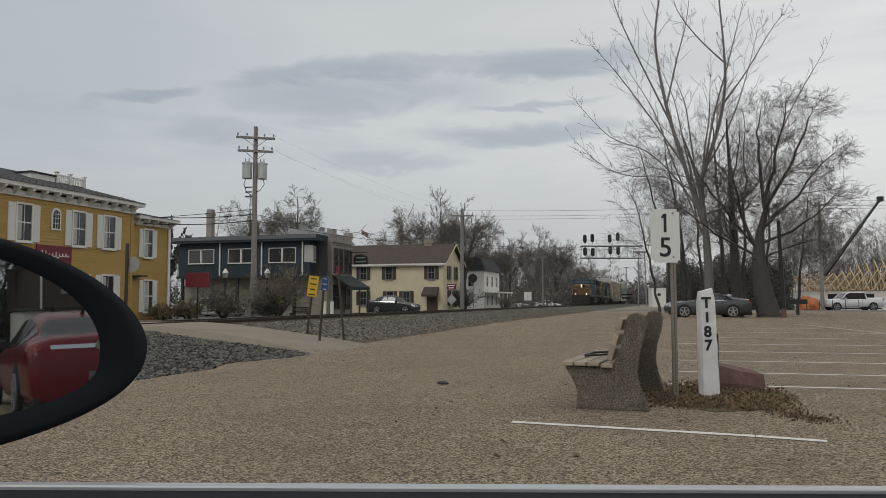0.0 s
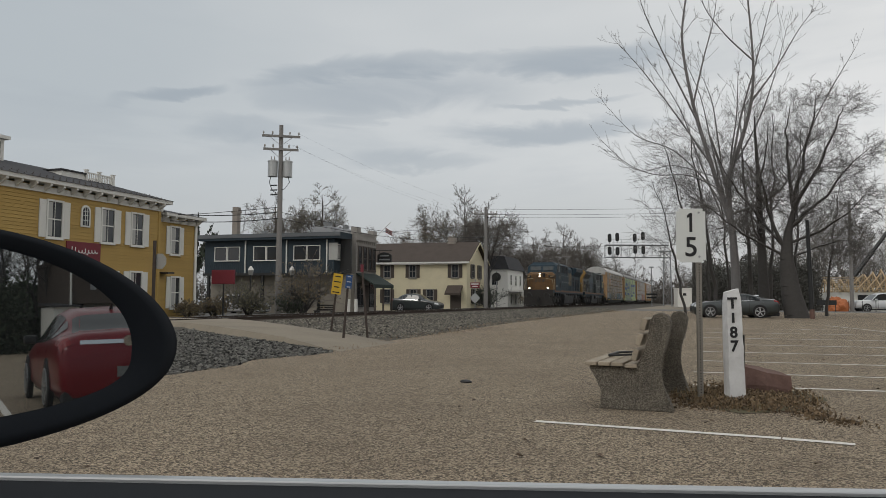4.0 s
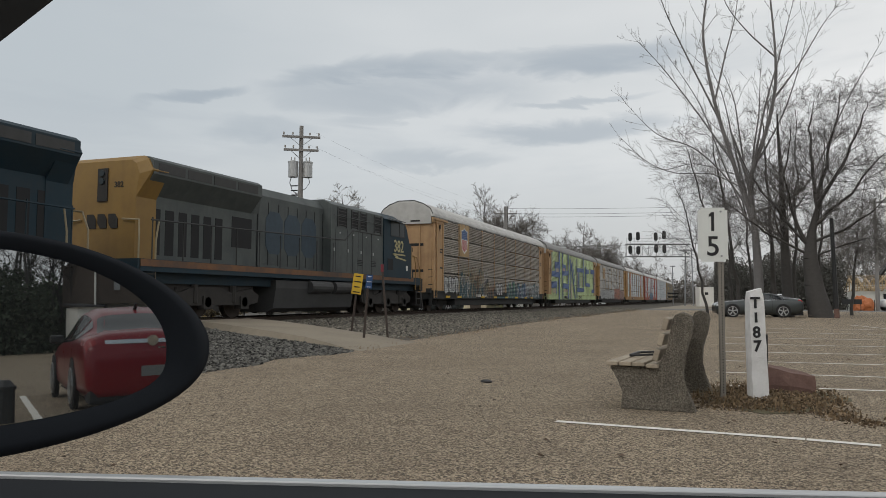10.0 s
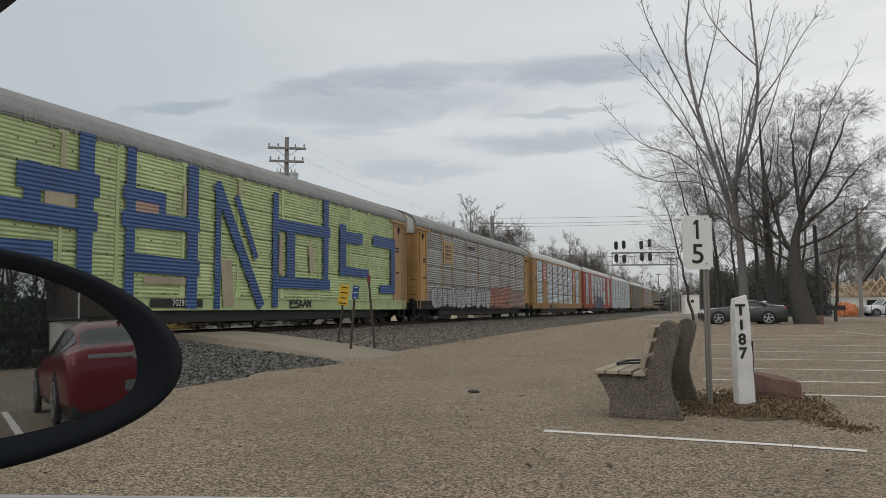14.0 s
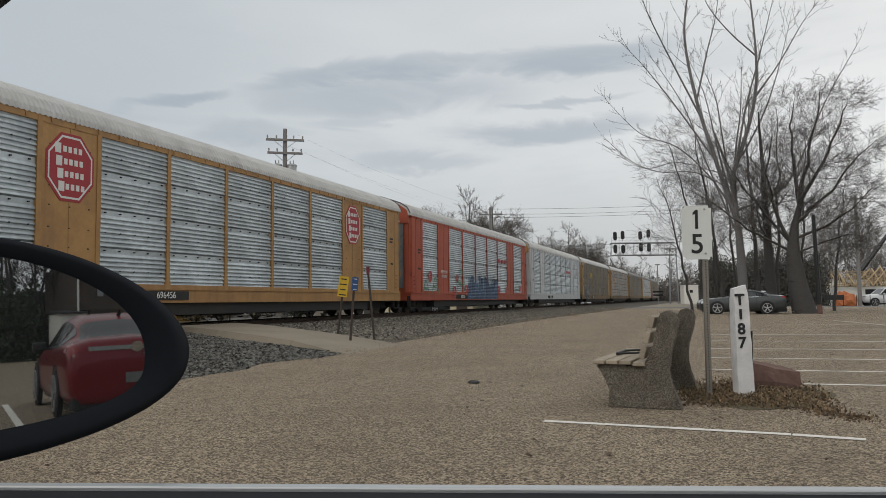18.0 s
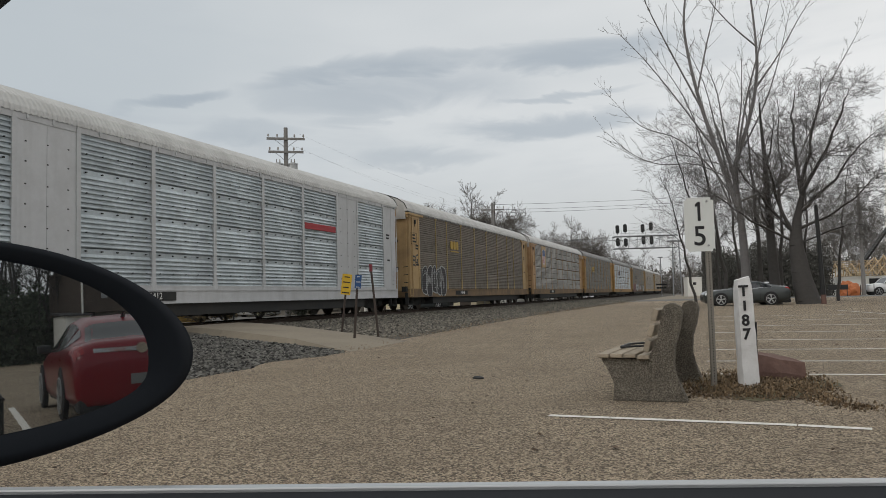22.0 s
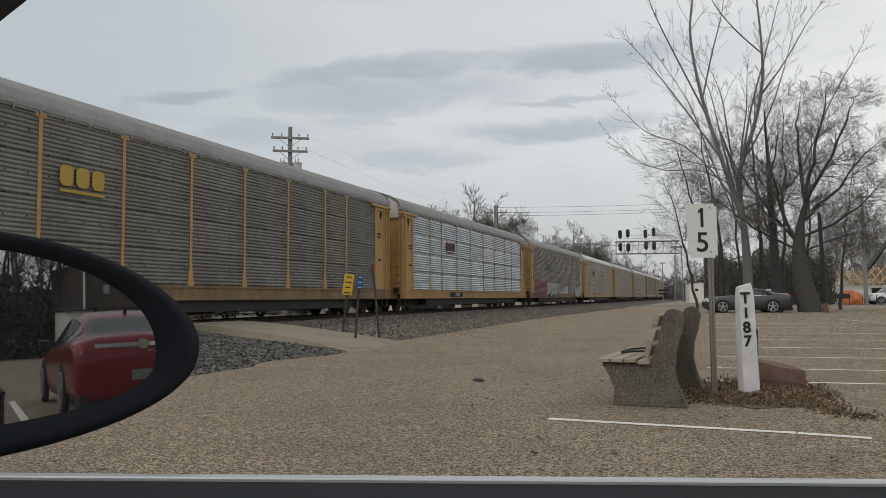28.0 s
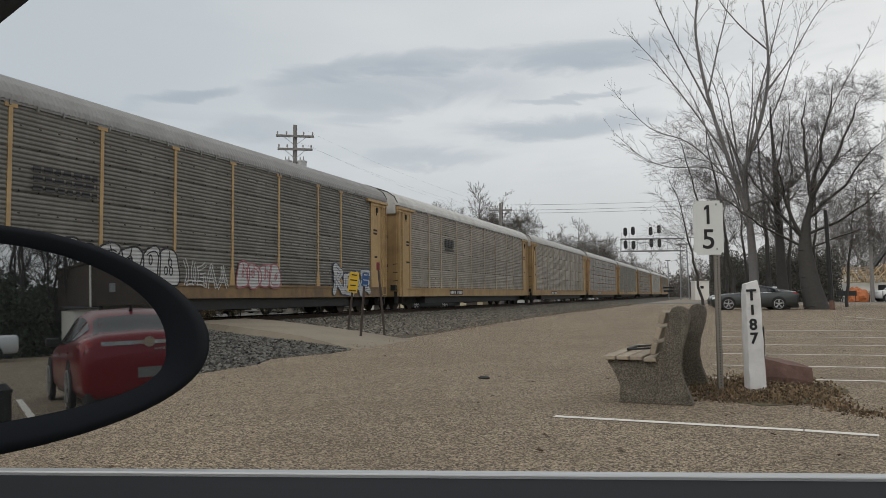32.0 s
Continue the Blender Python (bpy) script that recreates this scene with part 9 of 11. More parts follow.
def grow(big, fine, leaves, rnd, p, d, length, r, level, depth, spread, up, kids, thin, wob=1.0):
    """One limb of several bent pieces, with side shoots, down to fine twigs."""
    n = 4 if level < 2 else 3
    pts = [p]
    dirs = []
    for k in range(n):
        w = Vector((rnd.gauss(0, 1), rnd.gauss(0, 1), rnd.gauss(0, 0.6))) * (0.10 + 0.05 * level) * wob
        d = (d + w + Vector((0, 0, up))).normalized()
        dirs.append(d)
        pts.append(pts[-1] + d * length / n)
    for k in range(n):
        a, b = r * (1 - 0.62 * k / n), r * (1 - 0.62 * (k + 1) / n)
        (big if level < 2 else fine).limb(pts[k], pts[k + 1], max(a, thin), max(b, thin * 0.7), 7 if level == 0 else (5 if level == 1 else 3))
    if level >= depth:
        if leaves is not None:
            for _ in range(leaves[1]):
                leaves[0].append((pts[-1].lerp(pts[0], rnd.random() * 0.8), rnd.random()))
        return
    for j in range(kids[min(level, len(kids) - 1)]):
        u = rnd.uniform(0.25, 1.0) if level else rnd.uniform(0.3, 1.0)
        k = min(int(u * n), n - 1)
        q = pts[k].lerp(pts[k + 1], u * n - k)
        side = dirs[k].orthogonal().normalized()
        side.rotate(Matrix.Rotation(rnd.uniform(0, 2 * math.pi), 3, dirs[k]))
        nd = (dirs[k] + side * spread * rnd.uniform(0.6, 1.25)).normalized()
        grow(big, fine, leaves, rnd, q, nd, length * rnd.uniform(0.48, 0.74), r * (1 - 0.6 * u) * rnd.uniform(0.42, 0.66), level + 1, depth, spread, up, kids, thin, wob)


def leaf_mesh(spots, size, m, rnd):
    V, Fc = [], []
    for p, q in spots:
        s = size * (0.5 + q)
        rot = Euler((rnd.uniform(0, 6.3), rnd.uniform(0, 6.3), rnd.uniform(0, 6.3))).to_matrix()
        k = len(V)
        for a, b in ((-1, -0.5), (0.2, -0.7), (1, 0.1), (0.1, 0.6)):
            V.append(tuple(p + rot @ Vector((a * s, b * s, 0))))
        Fc.append((k, k + 1, k + 2, k + 3))
    me = bpy.data.meshes.new("leaves")
    me.from_pydata(V, [], Fc)
    me.materials.append(m)
    return me


def tree(label, seed, stems, depth, spread, up, kids, thin, bark, twig, leaf=None, m=None, category="tree", group=""):
    """stems: (base, direction, length, radius) each."""
    rnd = random.Random(seed)
    t = thing("tree", label, category, group, m)
    big, fine = Twigs(), Twigs()
    spots = ([], leaf[2]) if leaf else None
    for p, d, L, r in stems:
        grow(big, fine, spots, rnd, Vector(p), Vector(d).normalized(), L, r, 0, depth, spread, up, kids, thin)
    part("trunk", big.mesh("trunk", bark), None, t)
    part("crown", fine.mesh("crown", twig), None, t)
    if leaf:
        part("leaves", leaf_mesh(spots[0], leaf[1], leaf[0], rnd), None, t)
    return t


def limb_path(big, fine, leaves, rnd, pts, r, depth, spread, up, kids, thin, reach, start=0.2, wob=1.0):
    """A main limb that follows given points, with shoots growing from it."""
    pts = [Vector(p) for p in pts]
    fine_pts = [pts[0]]
    for a, b in zip(pts, pts[1:]):
        for k in range(1, 5):
            w = Vector((rnd.gauss(0, 1), rnd.gauss(0, 1), 0)) * (b - a).length * (0.018 if r < 0.3 else 0.004)
            fine_pts.append(a.lerp(b, k / 4) + w)
    n = len(fine_pts) - 1
    for k in range(n):
        u, v = k / n, (k + 1) / n
        big.limb(fine_pts[k], fine_pts[k + 1], max(r * (1 - 0.88 * u), thin), max(r * (1 - 0.88 * v), thin), 7 if r < 0.3 else 14)
    for _ in range(kids[0] if start < 0.7 else 5):
        u = start + (1 - start) * rnd.random()
        k = min(int(u * n), n - 1)
        q = fine_pts[k].lerp(fine_pts[k + 1], u * n - k)
        d = (fine_pts[k + 1] - fine_pts[k]).normalized()
        side = d.orthogonal().normalized()
        side.rotate(Matrix.Rotation(rnd.uniform(0, 2 * math.pi), 3, d))
        nd = (d + side * spread * rnd.uniform(0.6, 1.2)).normalized()
        grow(big, fine, leaves, rnd, q, nd, reach * rnd.uniform(0.5, 1.0) * (1.15 - 0.6 * u), r * (1 - 0.85 * u) * rnd.uniform(0.25, 0.45), 2, depth, spread, up, kids, thin, wob)


def shaped_tree(label, seed, limbs, depth, spread, up, kids, thin, reach, bark, twig, m, group="", wob=1.0):
    rnd = random.Random(seed)
    t = thing("tree", label, "tree", group, m)
    big, fine = Twigs(), Twigs()
    for pts, r, start in limbs:
        limb_path(big, fine, None, rnd, pts, r, depth, spread, up, kids, thin, reach, start, wob)
    part("trunk", big.mesh("trunk", bark), None, t)
    part("crown", fine.mesh("crown", twig), None, t)
    return t


def shoots(big, fine, rnd, pts, r, start, step, reach):
    """A long straight limb with slender rising shoots, each set with short spurs."""
    pts = [Vector(p) for p in pts]
    path = []
    for k in range(len(pts) - 1):
        a, b, c, d = pts[max(k - 1, 0)], pts[k], pts[k + 1], pts[min(k + 2, len(pts) - 1)]
        for j in range(5):
            t = j / 5
            path.append(0.5 * ((2 * b) + (c - a) * t + (2 * a - 5 * b + 4 * c - d) * t * t + (3 * b - a - 3 * c + d) * t ** 3))
    path.append(pts[-1])
    n = len(path) - 1
    for k in range(n):
        big.limb(path[k], path[k + 1], max(r * (1 - 0.86 * k / n), 0.014), max(r * (1 - 0.86 * (k + 1) / n), 0.013), 8)
    total = sum((b - a).length for a, b in zip(path, path[1:]))
    s, side = start * total, rnd.uniform(0, 6.3)
    while s < total:
        u = s / total
        k = min(int(u * n), n - 1)
        p = path[k].lerp(path[k + 1], u * n - k)
        d = (path[k + 1] - path[k]).normalized()
        side += rnd.uniform(1.9, 3.6)
        o = d.orthogonal().normalized()
        o.rotate(Matrix.Rotation(side, 3, d))
        way = (d + o * rnd.uniform(0.55, 1.0)).normalized()
        L = reach * rnd.uniform(0.35, 1.0) * (1.1 - 0.65 * u)
        shoot(fine, rnd, p, way, L, max(0.012, r * (1 - 0.8 * u) * 0.3), True)
        s += step * rnd.uniform(0.6, 1.4)
    shoot(fine, rnd, path[-1], (path[-1] - path[-3]).normalized(), reach * 0.5, 0.012, True)


def shoot(fine, rnd, p, d, length, r, forks):
    n = 5
    for k in range(n):
        d = (d + Vector((rnd.gauss(0, 0.03), rnd.gauss(0, 0.03), 0.055))).normalized()
        q = p + d * length / n
        fine.limb(p, q, max(r * (1 - 0.7 * k / n), 0.0085), max(r * (1 - 0.7 * (k + 1) / n), 0.0075), 4)
        for _ in range(max(1, int(length / n / 0.26))):
            o = d.orthogonal().normalized()
            o.rotate(Matrix.Rotation(rnd.uniform(0, 6.3), 3, d))
            b = p.lerp(q, rnd.random())
            fine.limb(b, b + (d * 0.7 + o).normalized() * rnd.uniform(0.05, 0.17), 0.007, 0.0055, 3)
        if forks and k in (1, 2, 3) and rnd.random() < 0.42:
            o = d.orthogonal().normalized()
            o.rotate(Matrix.Rotation(rnd.uniform(0, 6.3), 3, d))
            shoot(fine, rnd, q, (d + o * rnd.uniform(0.5, 0.9)).normalized(), length * rnd.uniform(0.3, 0.55), r * 0.55, False)
        p = q


def near_trees():
    # pale maple: a short bole that breaks into long straight ascending limbs
    rnd = random.Random(17)
    fan = []
    for k in range(5):
        u = (k + 0.5) / 5
        z0 = 4.6 + 4.6 * (k * 2 % 5) / 5
        ex, ez = -6.2 + 9.4 * u + rnd.uniform(-0.5, 0.5), rnd.uniform(14.0, 19.5) - 2.5 * abs(u - 0.6)
        dy = rnd.uniform(-1.6, 1.6)
        fan.append(([(-0.1 - 0.13 * (z0 - 4.5), 0, z0), (-0.3 + 0.32 * ex, dy * 0.4, z0 + 0.42 * (ez - z0)), (0.62 * ex, dy * 0.8, z0 + 0.72 * (ez - z0)), (ex, dy, ez)], rnd.uniform(0.055, 0.09), 0.35))
    t = thing("tree", "tall bare grey-barked maple with long ascending limbs", "tree", "", pose(1.75, 50.0, 0))
    big, fine = Twigs(), Twigs()
    for pts, r, start in [
        ([(0.0, 0, -0.09), (-0.05, 0, 3.1), (-0.21, 0, 5.9), (-0.51, 0, 8.38), (-1.32, 0.1, 11.3)], 0.33, 0.55),
        ([(-0.28, 0, 5.9), (-1.29, 0.2, 9.52), (-2.33, 0.4, 13.51), (-2.94, 0.5, 17.63), (-2.66, 0.5, 20.75), (-2.46, 0.4, 23.32)], 0.156, 0.15),
        ([(-0.52, 0, 8.2), (0.37, -0.2, 10.7), (1.02, -0.4, 13.16), (1.18, -0.5, 15.74), (0.93, -0.5, 19.92), (0.73, -0.5, 22.48)], 0.148, 0.2),
        ([(-0.27, 0, 6.18), (-1.72, 0.6, 8.71), (-3.63, 1.0, 10.78), (-5.93, 1.2, 11.91), (-7.95, 1.3, 14.18)], 0.066, 0.35),
        ([(-0.69, 0, 7.86), (-2.55, -0.7, 8.8), (-4.68, -1.1, 8.92), (-6.28, -1.3, 9.65), (-7.66, -1.4, 10.98)], 0.047, 0.4),
        ([(-1.29, 0.2, 9.52), (-3.54, 0.8, 13.26), (-5.58, 1.0, 16.31), (-7.11, 1.1, 18.22)], 0.062, 0.25),
        ([(-2.14, 0.3, 12.49), (-4.05, -0.3, 16.71), (-5.21, -0.6, 19.52), (-5.77, -0.7, 21.79)], 0.066, 0.25),
        ([(-0.2, 0, 6.42), (2.38, 0.8, 7.65), (3.78, 1.2, 9.94), (5.17, 1.4, 13.13), (7.07, 1.6, 16.49)], 0.086, 0.3),
        ([(1.02, -0.4, 13.16), (2.49, 0.2, 15.33), (3.87, 0.4, 17.68), (4.69, 0.5, 18.77)], 0.055, 0.25),
        ([(1.18, -0.5, 15.74), (-0.35, -1.0, 17.3), (-1.57, -1.3, 19.13), (-1.93, -1.4, 21.01)], 0.055, 0.25),
        ([(-2.33, 0.4, 13.51), (-1.64, 0.9, 16.66), (-1.02, 1.1, 19.09), (-0.6, 1.2, 22.27)], 0.062, 0.25),
        ([(0.22, 0, 9.76), (1.6, 0.9, 12.53), (2.53, 1.2, 15.25), (3.28, 1.3, 18.12)], 0.062, 0.3),
        ([(-1.04, 0, 8.76), (-3.64, 1.5, 9.87), (-5.67, 2.0, 9.68), (-7.54, 2.2, 10.78)], 0.035, 0.4)] + fan:
        shoots(big, fine, rnd, pts, r, max(start, 0.25), 0.48, 2.9)
    part("trunk", big.mesh("trunk", M_BARKPALE), None, t)
    part("crown", fine.mesh("crown", M_TWIGPALE), None, t)
    # great dark bole, leaning, with a dense round crown
    shaped_tree("massive dark bare tree with a thick leaning trunk", 9, [
        ([(0.0, 0, -0.04), (-0.31, 0, 1.67), (-0.55, 0, 3.94), (-0.41, 0, 5.67), (-0.11, 0, 7.34)], 0.7, 0.75),
        ([(-0.41, 0, 5.67), (0.27, 0.2, 9.21), (0.91, 0.3, 12.25), (1.33, 0.3, 14.85)], 0.15, 0.1),
        ([(-0.51, 0, 4.34), (-1.4, -0.3, 6.68), (-1.81, -0.5, 9.37), (-1.43, -0.5, 12.58)], 0.13, 0.1),
        ([(-0.34, 0, 6.0), (1.74, 0.6, 8.18), (2.96, 0.8, 10.07), (4.17, 0.9, 11.37)], 0.105, 0.12),
        ([(-0.11, 0, 7.34), (1.22, -0.3, 9.9), (2.12, -0.5, 12.3), (2.58, -0.5, 13.83)], 0.125, 0.1),
        ([(-0.43, 0, 5.0), (1.12, -0.5, 5.7), (2.48, -0.8, 6.73), (3.48, -1, 7.95)], 0.108, 0.15),
        ([(-0.52, 0, 4.0), (1.06, 0.7, 4.75), (2.46, 1, 5.27), (3.38, 1.1, 5.15)], 0.072, 0.2),
        ([(-0.56, 0, 4.67), (-2.36, 0.8, 7.54), (-3.6, 1.2, 9.7), (-4.32, 1.3, 11.62)], 0.1, 0.12),
        ([(-0.58, 0, 4.17), (-2.96, -0.8, 5.68), (-4.67, -1.2, 7.31), (-6.1, -1.3, 8.38)], 0.086, 0.2),
        ([(-0.11, 0, 7.34), (-0.19, 0.9, 10.39), (-0.26, 1.1, 12.7), (-0.04, 1.2, 14.47)], 0.13, 0.1)],
        4, 1.1, 0.0, (32, 0, 6, 5), 0.0075, 2.5, M_BARK, M_TWIG, pose(5.0, 48.7, 0) @ Matrix.Scale(0.89, 4, (0, 0, 1)), wob=1.0)
    for k, (x, y, h, r, lean) in enumerate(((-0.25, 54, 12.0, 0.13, -0.14), (0.75, 56, 13.5, 0.15, -0.1), (2.9, 55.5, 14.0, 0.19, -0.03), (3.35, 50.5, 12.5, 0.36, -0.02), (7.6, 57, 9.5, 0.12, 0.08), (1.7, 60, 13.0, 0.12, -0.06),
                                            (-1.4, 58, 10.0, 0.11, -0.16), (4.3, 58, 14.5, 0.15, 0.02), (5.9, 60, 13.5, 0.13, 0.04), (0.2, 61, 12.5, 0.12, -0.04))):
        shaped_tree("slender bare dark tree in a thicket", 40 + k, [([(0, 0, -0.1), (lean * h * 0.3, 0.1, h * 0.33), (lean * h * 0.8, 0, h * 0.66), (lean * h * 1.4, 0, h)], r, 0.3)],
                    4, 1.05, 0.01, (30, 0, 5, 4), 0.008, 3.4, M_BARK, M_TWIG, pose(x, y, 0), "bare trees in the thicket", 0.8)


def far_trees():
    kinds = []
    names = {101: "half-bare tree with dry tan leaves", 102: "bare grey tree behind the houses", 103: "tree with thinning olive leaves", 104: "tall bare dark tree behind the houses"}
    for seed, leaf, bark, twig, n in ((101, (M_DRYLEAF, 0.045, 1), M_BARK, M_TWIGFAR, 8), (102, None, M_BARKPALE, M_TWIGFAR, 8), (103, (M_OLIVE, 0.045, 1), M_BARK, M_TWIGFAR, 7), (104, None, M_BARK, M_TWIGFAR, 9)):
        rnd = random.Random(seed)
        t = thing("tree", names[seed], "tree", "trees behind the houses")
        big, fine = Twigs(), Twigs()
        lv = ([], leaf[2]) if leaf else None
        limb_path(big, fine, lv, rnd, [(0, 0, -0.2), (0.1, 0, 3.5), (-0.1, 0.1, 7.0), (0.1, 0, 11.0)], 0.22, 4, 0.8, 0.05, (16, 0, 6, 4), 0.014, 2.6, 0.35)
        for k in range(n):
            a = k * 2.4 + seed
            e = rnd.uniform(1.8, 4.0)
            limb_path(big, fine, lv, rnd, [(0, 0, 2.8 + 0.35 * k), (e * 0.6 * math.cos(a), e * 0.6 * math.sin(a), 5.2 + 0.35 * k), (e * math.cos(a), e * math.sin(a), rnd.uniform(7.5, 10.6) - 0.3 * e)], 0.065, 4, 0.85, 0.04, (15, 0, 6, 4), 0.0105, 2.4, 0.3)
        part("trunk", big.mesh("trunk", bark), None, t)
        part("crown", fine.mesh("crown", twig), None, t)
        if leaf:
            part("leaves", leaf_mesh(lv[0], leaf[1], leaf[0], rnd), None, t)
        kinds.append(t)
    rnd = random.Random(12)
    # kind, place, size
    spots = [(0, -36.3, 98.5, 1.15), (1, -32.6, 104.5, 1.45), (2, -41.0, 67.5, 1.0), (3, -29.6, 106.5, 1.4),
             (2, -36.4, 68.5, 1.06), (1, -38.0, 84.0, 0.82), (1, -33.6, 136, 1.15), (3, -30.0, 139, 1.1),
             (1, -29.6, 168, 1.5), (3, -26.6, 172, 1.3), (1, -22.4, 205, 1.1), (3, -36.5, 132, 1.05)]
    for k, (kind, x, y, s) in enumerate(spots):
        m = pose(x, y, -0.1, 0, 0, rnd.uniform(0, 360))
        if k < 4:
            kinds[kind].matrix_world = m
            kinds[kind].scale = (s, s, s)
        else:
            c = copy_thing(kinds[kind], m)
            c.scale = (s, s, s)


def woods(name, label, spots, seed, leafy, hmin, hmax, r=0.075, m=None):
    """A far belt of bare wood: many thin trees joined."""
    rnd = random.Random(seed)
    big, fine = Twigs(), Twigs()
    lv = ([], leafy)
    for x, y in spots:
        h = rnd.uniform(hmin, hmax)
        limb_path(big, fine, lv if leafy else None, rnd, [(x, y, -0.2), (x + rnd.uniform(-0.4, 0.4), y, h * 0.5), (x + rnd.uniform(-0.8, 0.8), y, h)], r, 4, 0.8, 0.05, (15, 0, 4, 3), 0.017, h * 0.27, 0.25)
    k = len(big.v)
    big.f += [tuple(i + k for i in f) for f in fine.f]
    big.v += fine.v
    ob = new(name, big.mesh(name, m or M_TWIGFAR))
    tagged(ob, label, "woods", kind="stuff")
    if leafy:
        ob = new(name + "_leaves", leaf_mesh(lv[0], 0.08, M_TWIGFAR, rnd))
        tagged(ob, "dry brown leaves of the far woods", "woods", kind="stuff")


def brush(name, label, boxes, size, material, seed):
    """Undergrowth and far foliage: a cloud of small leaves and twigs."""
    rnd = random.Random(seed)
    spots = []
    for (x0, x1, y0, y1, z1, count) in boxes:
        for _ in range(count):
            u = rnd.random()
            x, y = rnd.uniform(x0, x1), rnd.uniform(y0, y1)
            top = z1 * (0.72 + 0.42 * noise.noise(Vector((x * 0.3, y * 0.3, seed))))
            spots.append((Vector((x, y, top * u ** 1.15)), rnd.random()))
    ob = new(name, leaf_mesh(spots, size, material, rnd))
    tagged(ob, label, "brush", kind="stuff")


def belts():
    r = random.Random(21)
    woods("woods_track", "bare brown woods lining the railway", [(r.uniform(-52, -21.0), r.uniform(128, 215)) for _ in range(120)], 31, 0, 8.5, 14)
    woods("woods_behind", "bare woods beyond the bend of the railway", [(r.uniform(-60, 16), r.uniform(232, 300)) for _ in range(70)], 32, 1, 9, 13)
    woods("woods_lot", "bare woods beyond the building site", [(r.uniform(8, 75), r.uniform(128, 190)) for _ in range(170)], 33, 0, 10, 17)
    woods("woods_town", "low bare trees behind the town", [(r.uniform(-120, -55), r.uniform(80, 150)) for _ in range(20)], 34, 0, 5, 7)
    woods("woods_rear", "bare trees at the back of the car park", [(r.uniform(52, 66), r.uniform(-25, 45)) for _ in range(120)], 35, 0, 10, 17, 0.15, M_BARK)
    brush("brush_track", "brown undergrowth lining the railway", [(-60, -21.0, 128, 160, 4.5, 9000), (-60, -21.0, 160, 225, 5.5, 15000), (-45, -24, 228, 238, 10, 9000), (-24, 16, 240, 250, 9, 16000)], 0.2, M_TWIGFAR, 41)
    brush("brush_lot", "dark undergrowth below the bare trees", [(-1.5, 12.0, 92, 101, 7.5, 52000), (-3, 20, 140, 150, 8, 24000), (20, 80, 140, 165, 10.5, 40000)], 0.1, M_SCRUB, 42)
    brush("brush_evergreen", "dark evergreen thicket", [(-0.5, 3.2, 150, 155, 9.0, 14000), (50, 60, -25, 14, 7.0, 90000), (57, 61, 14, 45, 4.2, 16000)], 0.12, M_EVERGREEN, 44)
    # a dark sheet added behind the car park's thicket to block sky between leaves
    bm = bm_new()
    rows = []
    for k in range(90):
        y = -70 + k * 1.8
        top = 4.8 + 1.2 * noise.noise(Vector((y * 0.12, 3, 0))) + 1.2 * noise.noise(Vector((y * 0.5, 7, 0)))
        rows.append([bm.verts.new((61.5 + 1.5 * noise.noise(Vector((y * 0.4, z, 5))) + z * 0.15, y, z)) for z in (-0.2, 1.2, 2.4, 3.2, top)])
    for a, b in zip(rows, rows[1:]):
        for j in range(4):
            bm.faces.new((a[j], b[j], b[j + 1], a[j + 1]))
    me = mesh_of(bm, "wooded_bank", M_EVERGREEN)
    tagged(new("wooded_bank", me), "dark green backing sheet behind the thicket", "woods", kind="stuff")
    brush("brush_horizon", "far wooded skyline", [(-400, 400, 330, 345, 12, 30000)], 0.7, M_SCRUB, 43)


def shrub(label, x, y, w, h, seed, m, leaf_m, n=900):
    rnd = random.Random(seed)
    t = thing("shrub", label, "shrub", "shrubs before the restaurant", pose(x, y, -0.1))
    big, fine = Twigs(), Twigs()
    lv = ([], 3)
    for k in range(17):
        a = rnd.uniform(0, 6.3)
        grow(big, fine, lv, rnd, Vector((0, 0, 0)), Vector((math.cos(a) * 0.7 * w / h, math.sin(a) * 0.5, 1)).normalized(), h * rnd.uniform(0.7, 1.0), 0.045, 1, 3, 0.75, 0.0, (6, 8, 6), 0.008)
    part("stem", big.mesh("stem", M_BARK), None, t)
    part("branchwork", fine.mesh("branchwork", m), None, t)
    if leaf_m:
        part("leaves", leaf_mesh(lv[0], 0.05, leaf_m, rnd), None, t)


def shrubs():
    shrub("rounded bare-twigged shrub before the restaurant", -23.2, 41.5, 1.9, 2.5, 61, M_TWIG, M_DRYLEAF)
    shrub("low bare shrub beside the street lamp", -26.3, 40.3, 1.3, 1.6, 62, M_TWIG, M_OLIVE)
    shrub("low shrub by the red signboard", -27.7, 38.9, 0.9, 1.0, 63, M_TWIG, M_DRYLEAF)
    shrub("dark clipped shrub beside the utility pole", -23.9, 41.2, 0.8, 1.2, 64, M_TWIG, M_EVERGREEN)
    shrub("brown flowering bush by the inn", -28.6, 37.6, 1.0, 0.8, 65, M_TWIG, M_DRYLEAF)
    shrub("dark bush beside the cream house", -20.9, 74.5, 1.2, 2.0, 66, M_TWIG, M_EVERGREEN)
    shrub("brown bush by the porch of the white house", -24.0, 108.0, 1.6, 1.6, 67, M_TWIG, M_DRYLEAF)
    t = tree("dark yucca-like evergreen behind the inn", 71, [((0, 0, 0), (0, 0, 1), 5.8, 0.12)], 1, 0.6, 0.02, (26,), 0.03, M_BARK, M_EVERGREEN, (M_EVERGREEN, 0.22, 18), m=pose(-43.5, 57.0, 0))

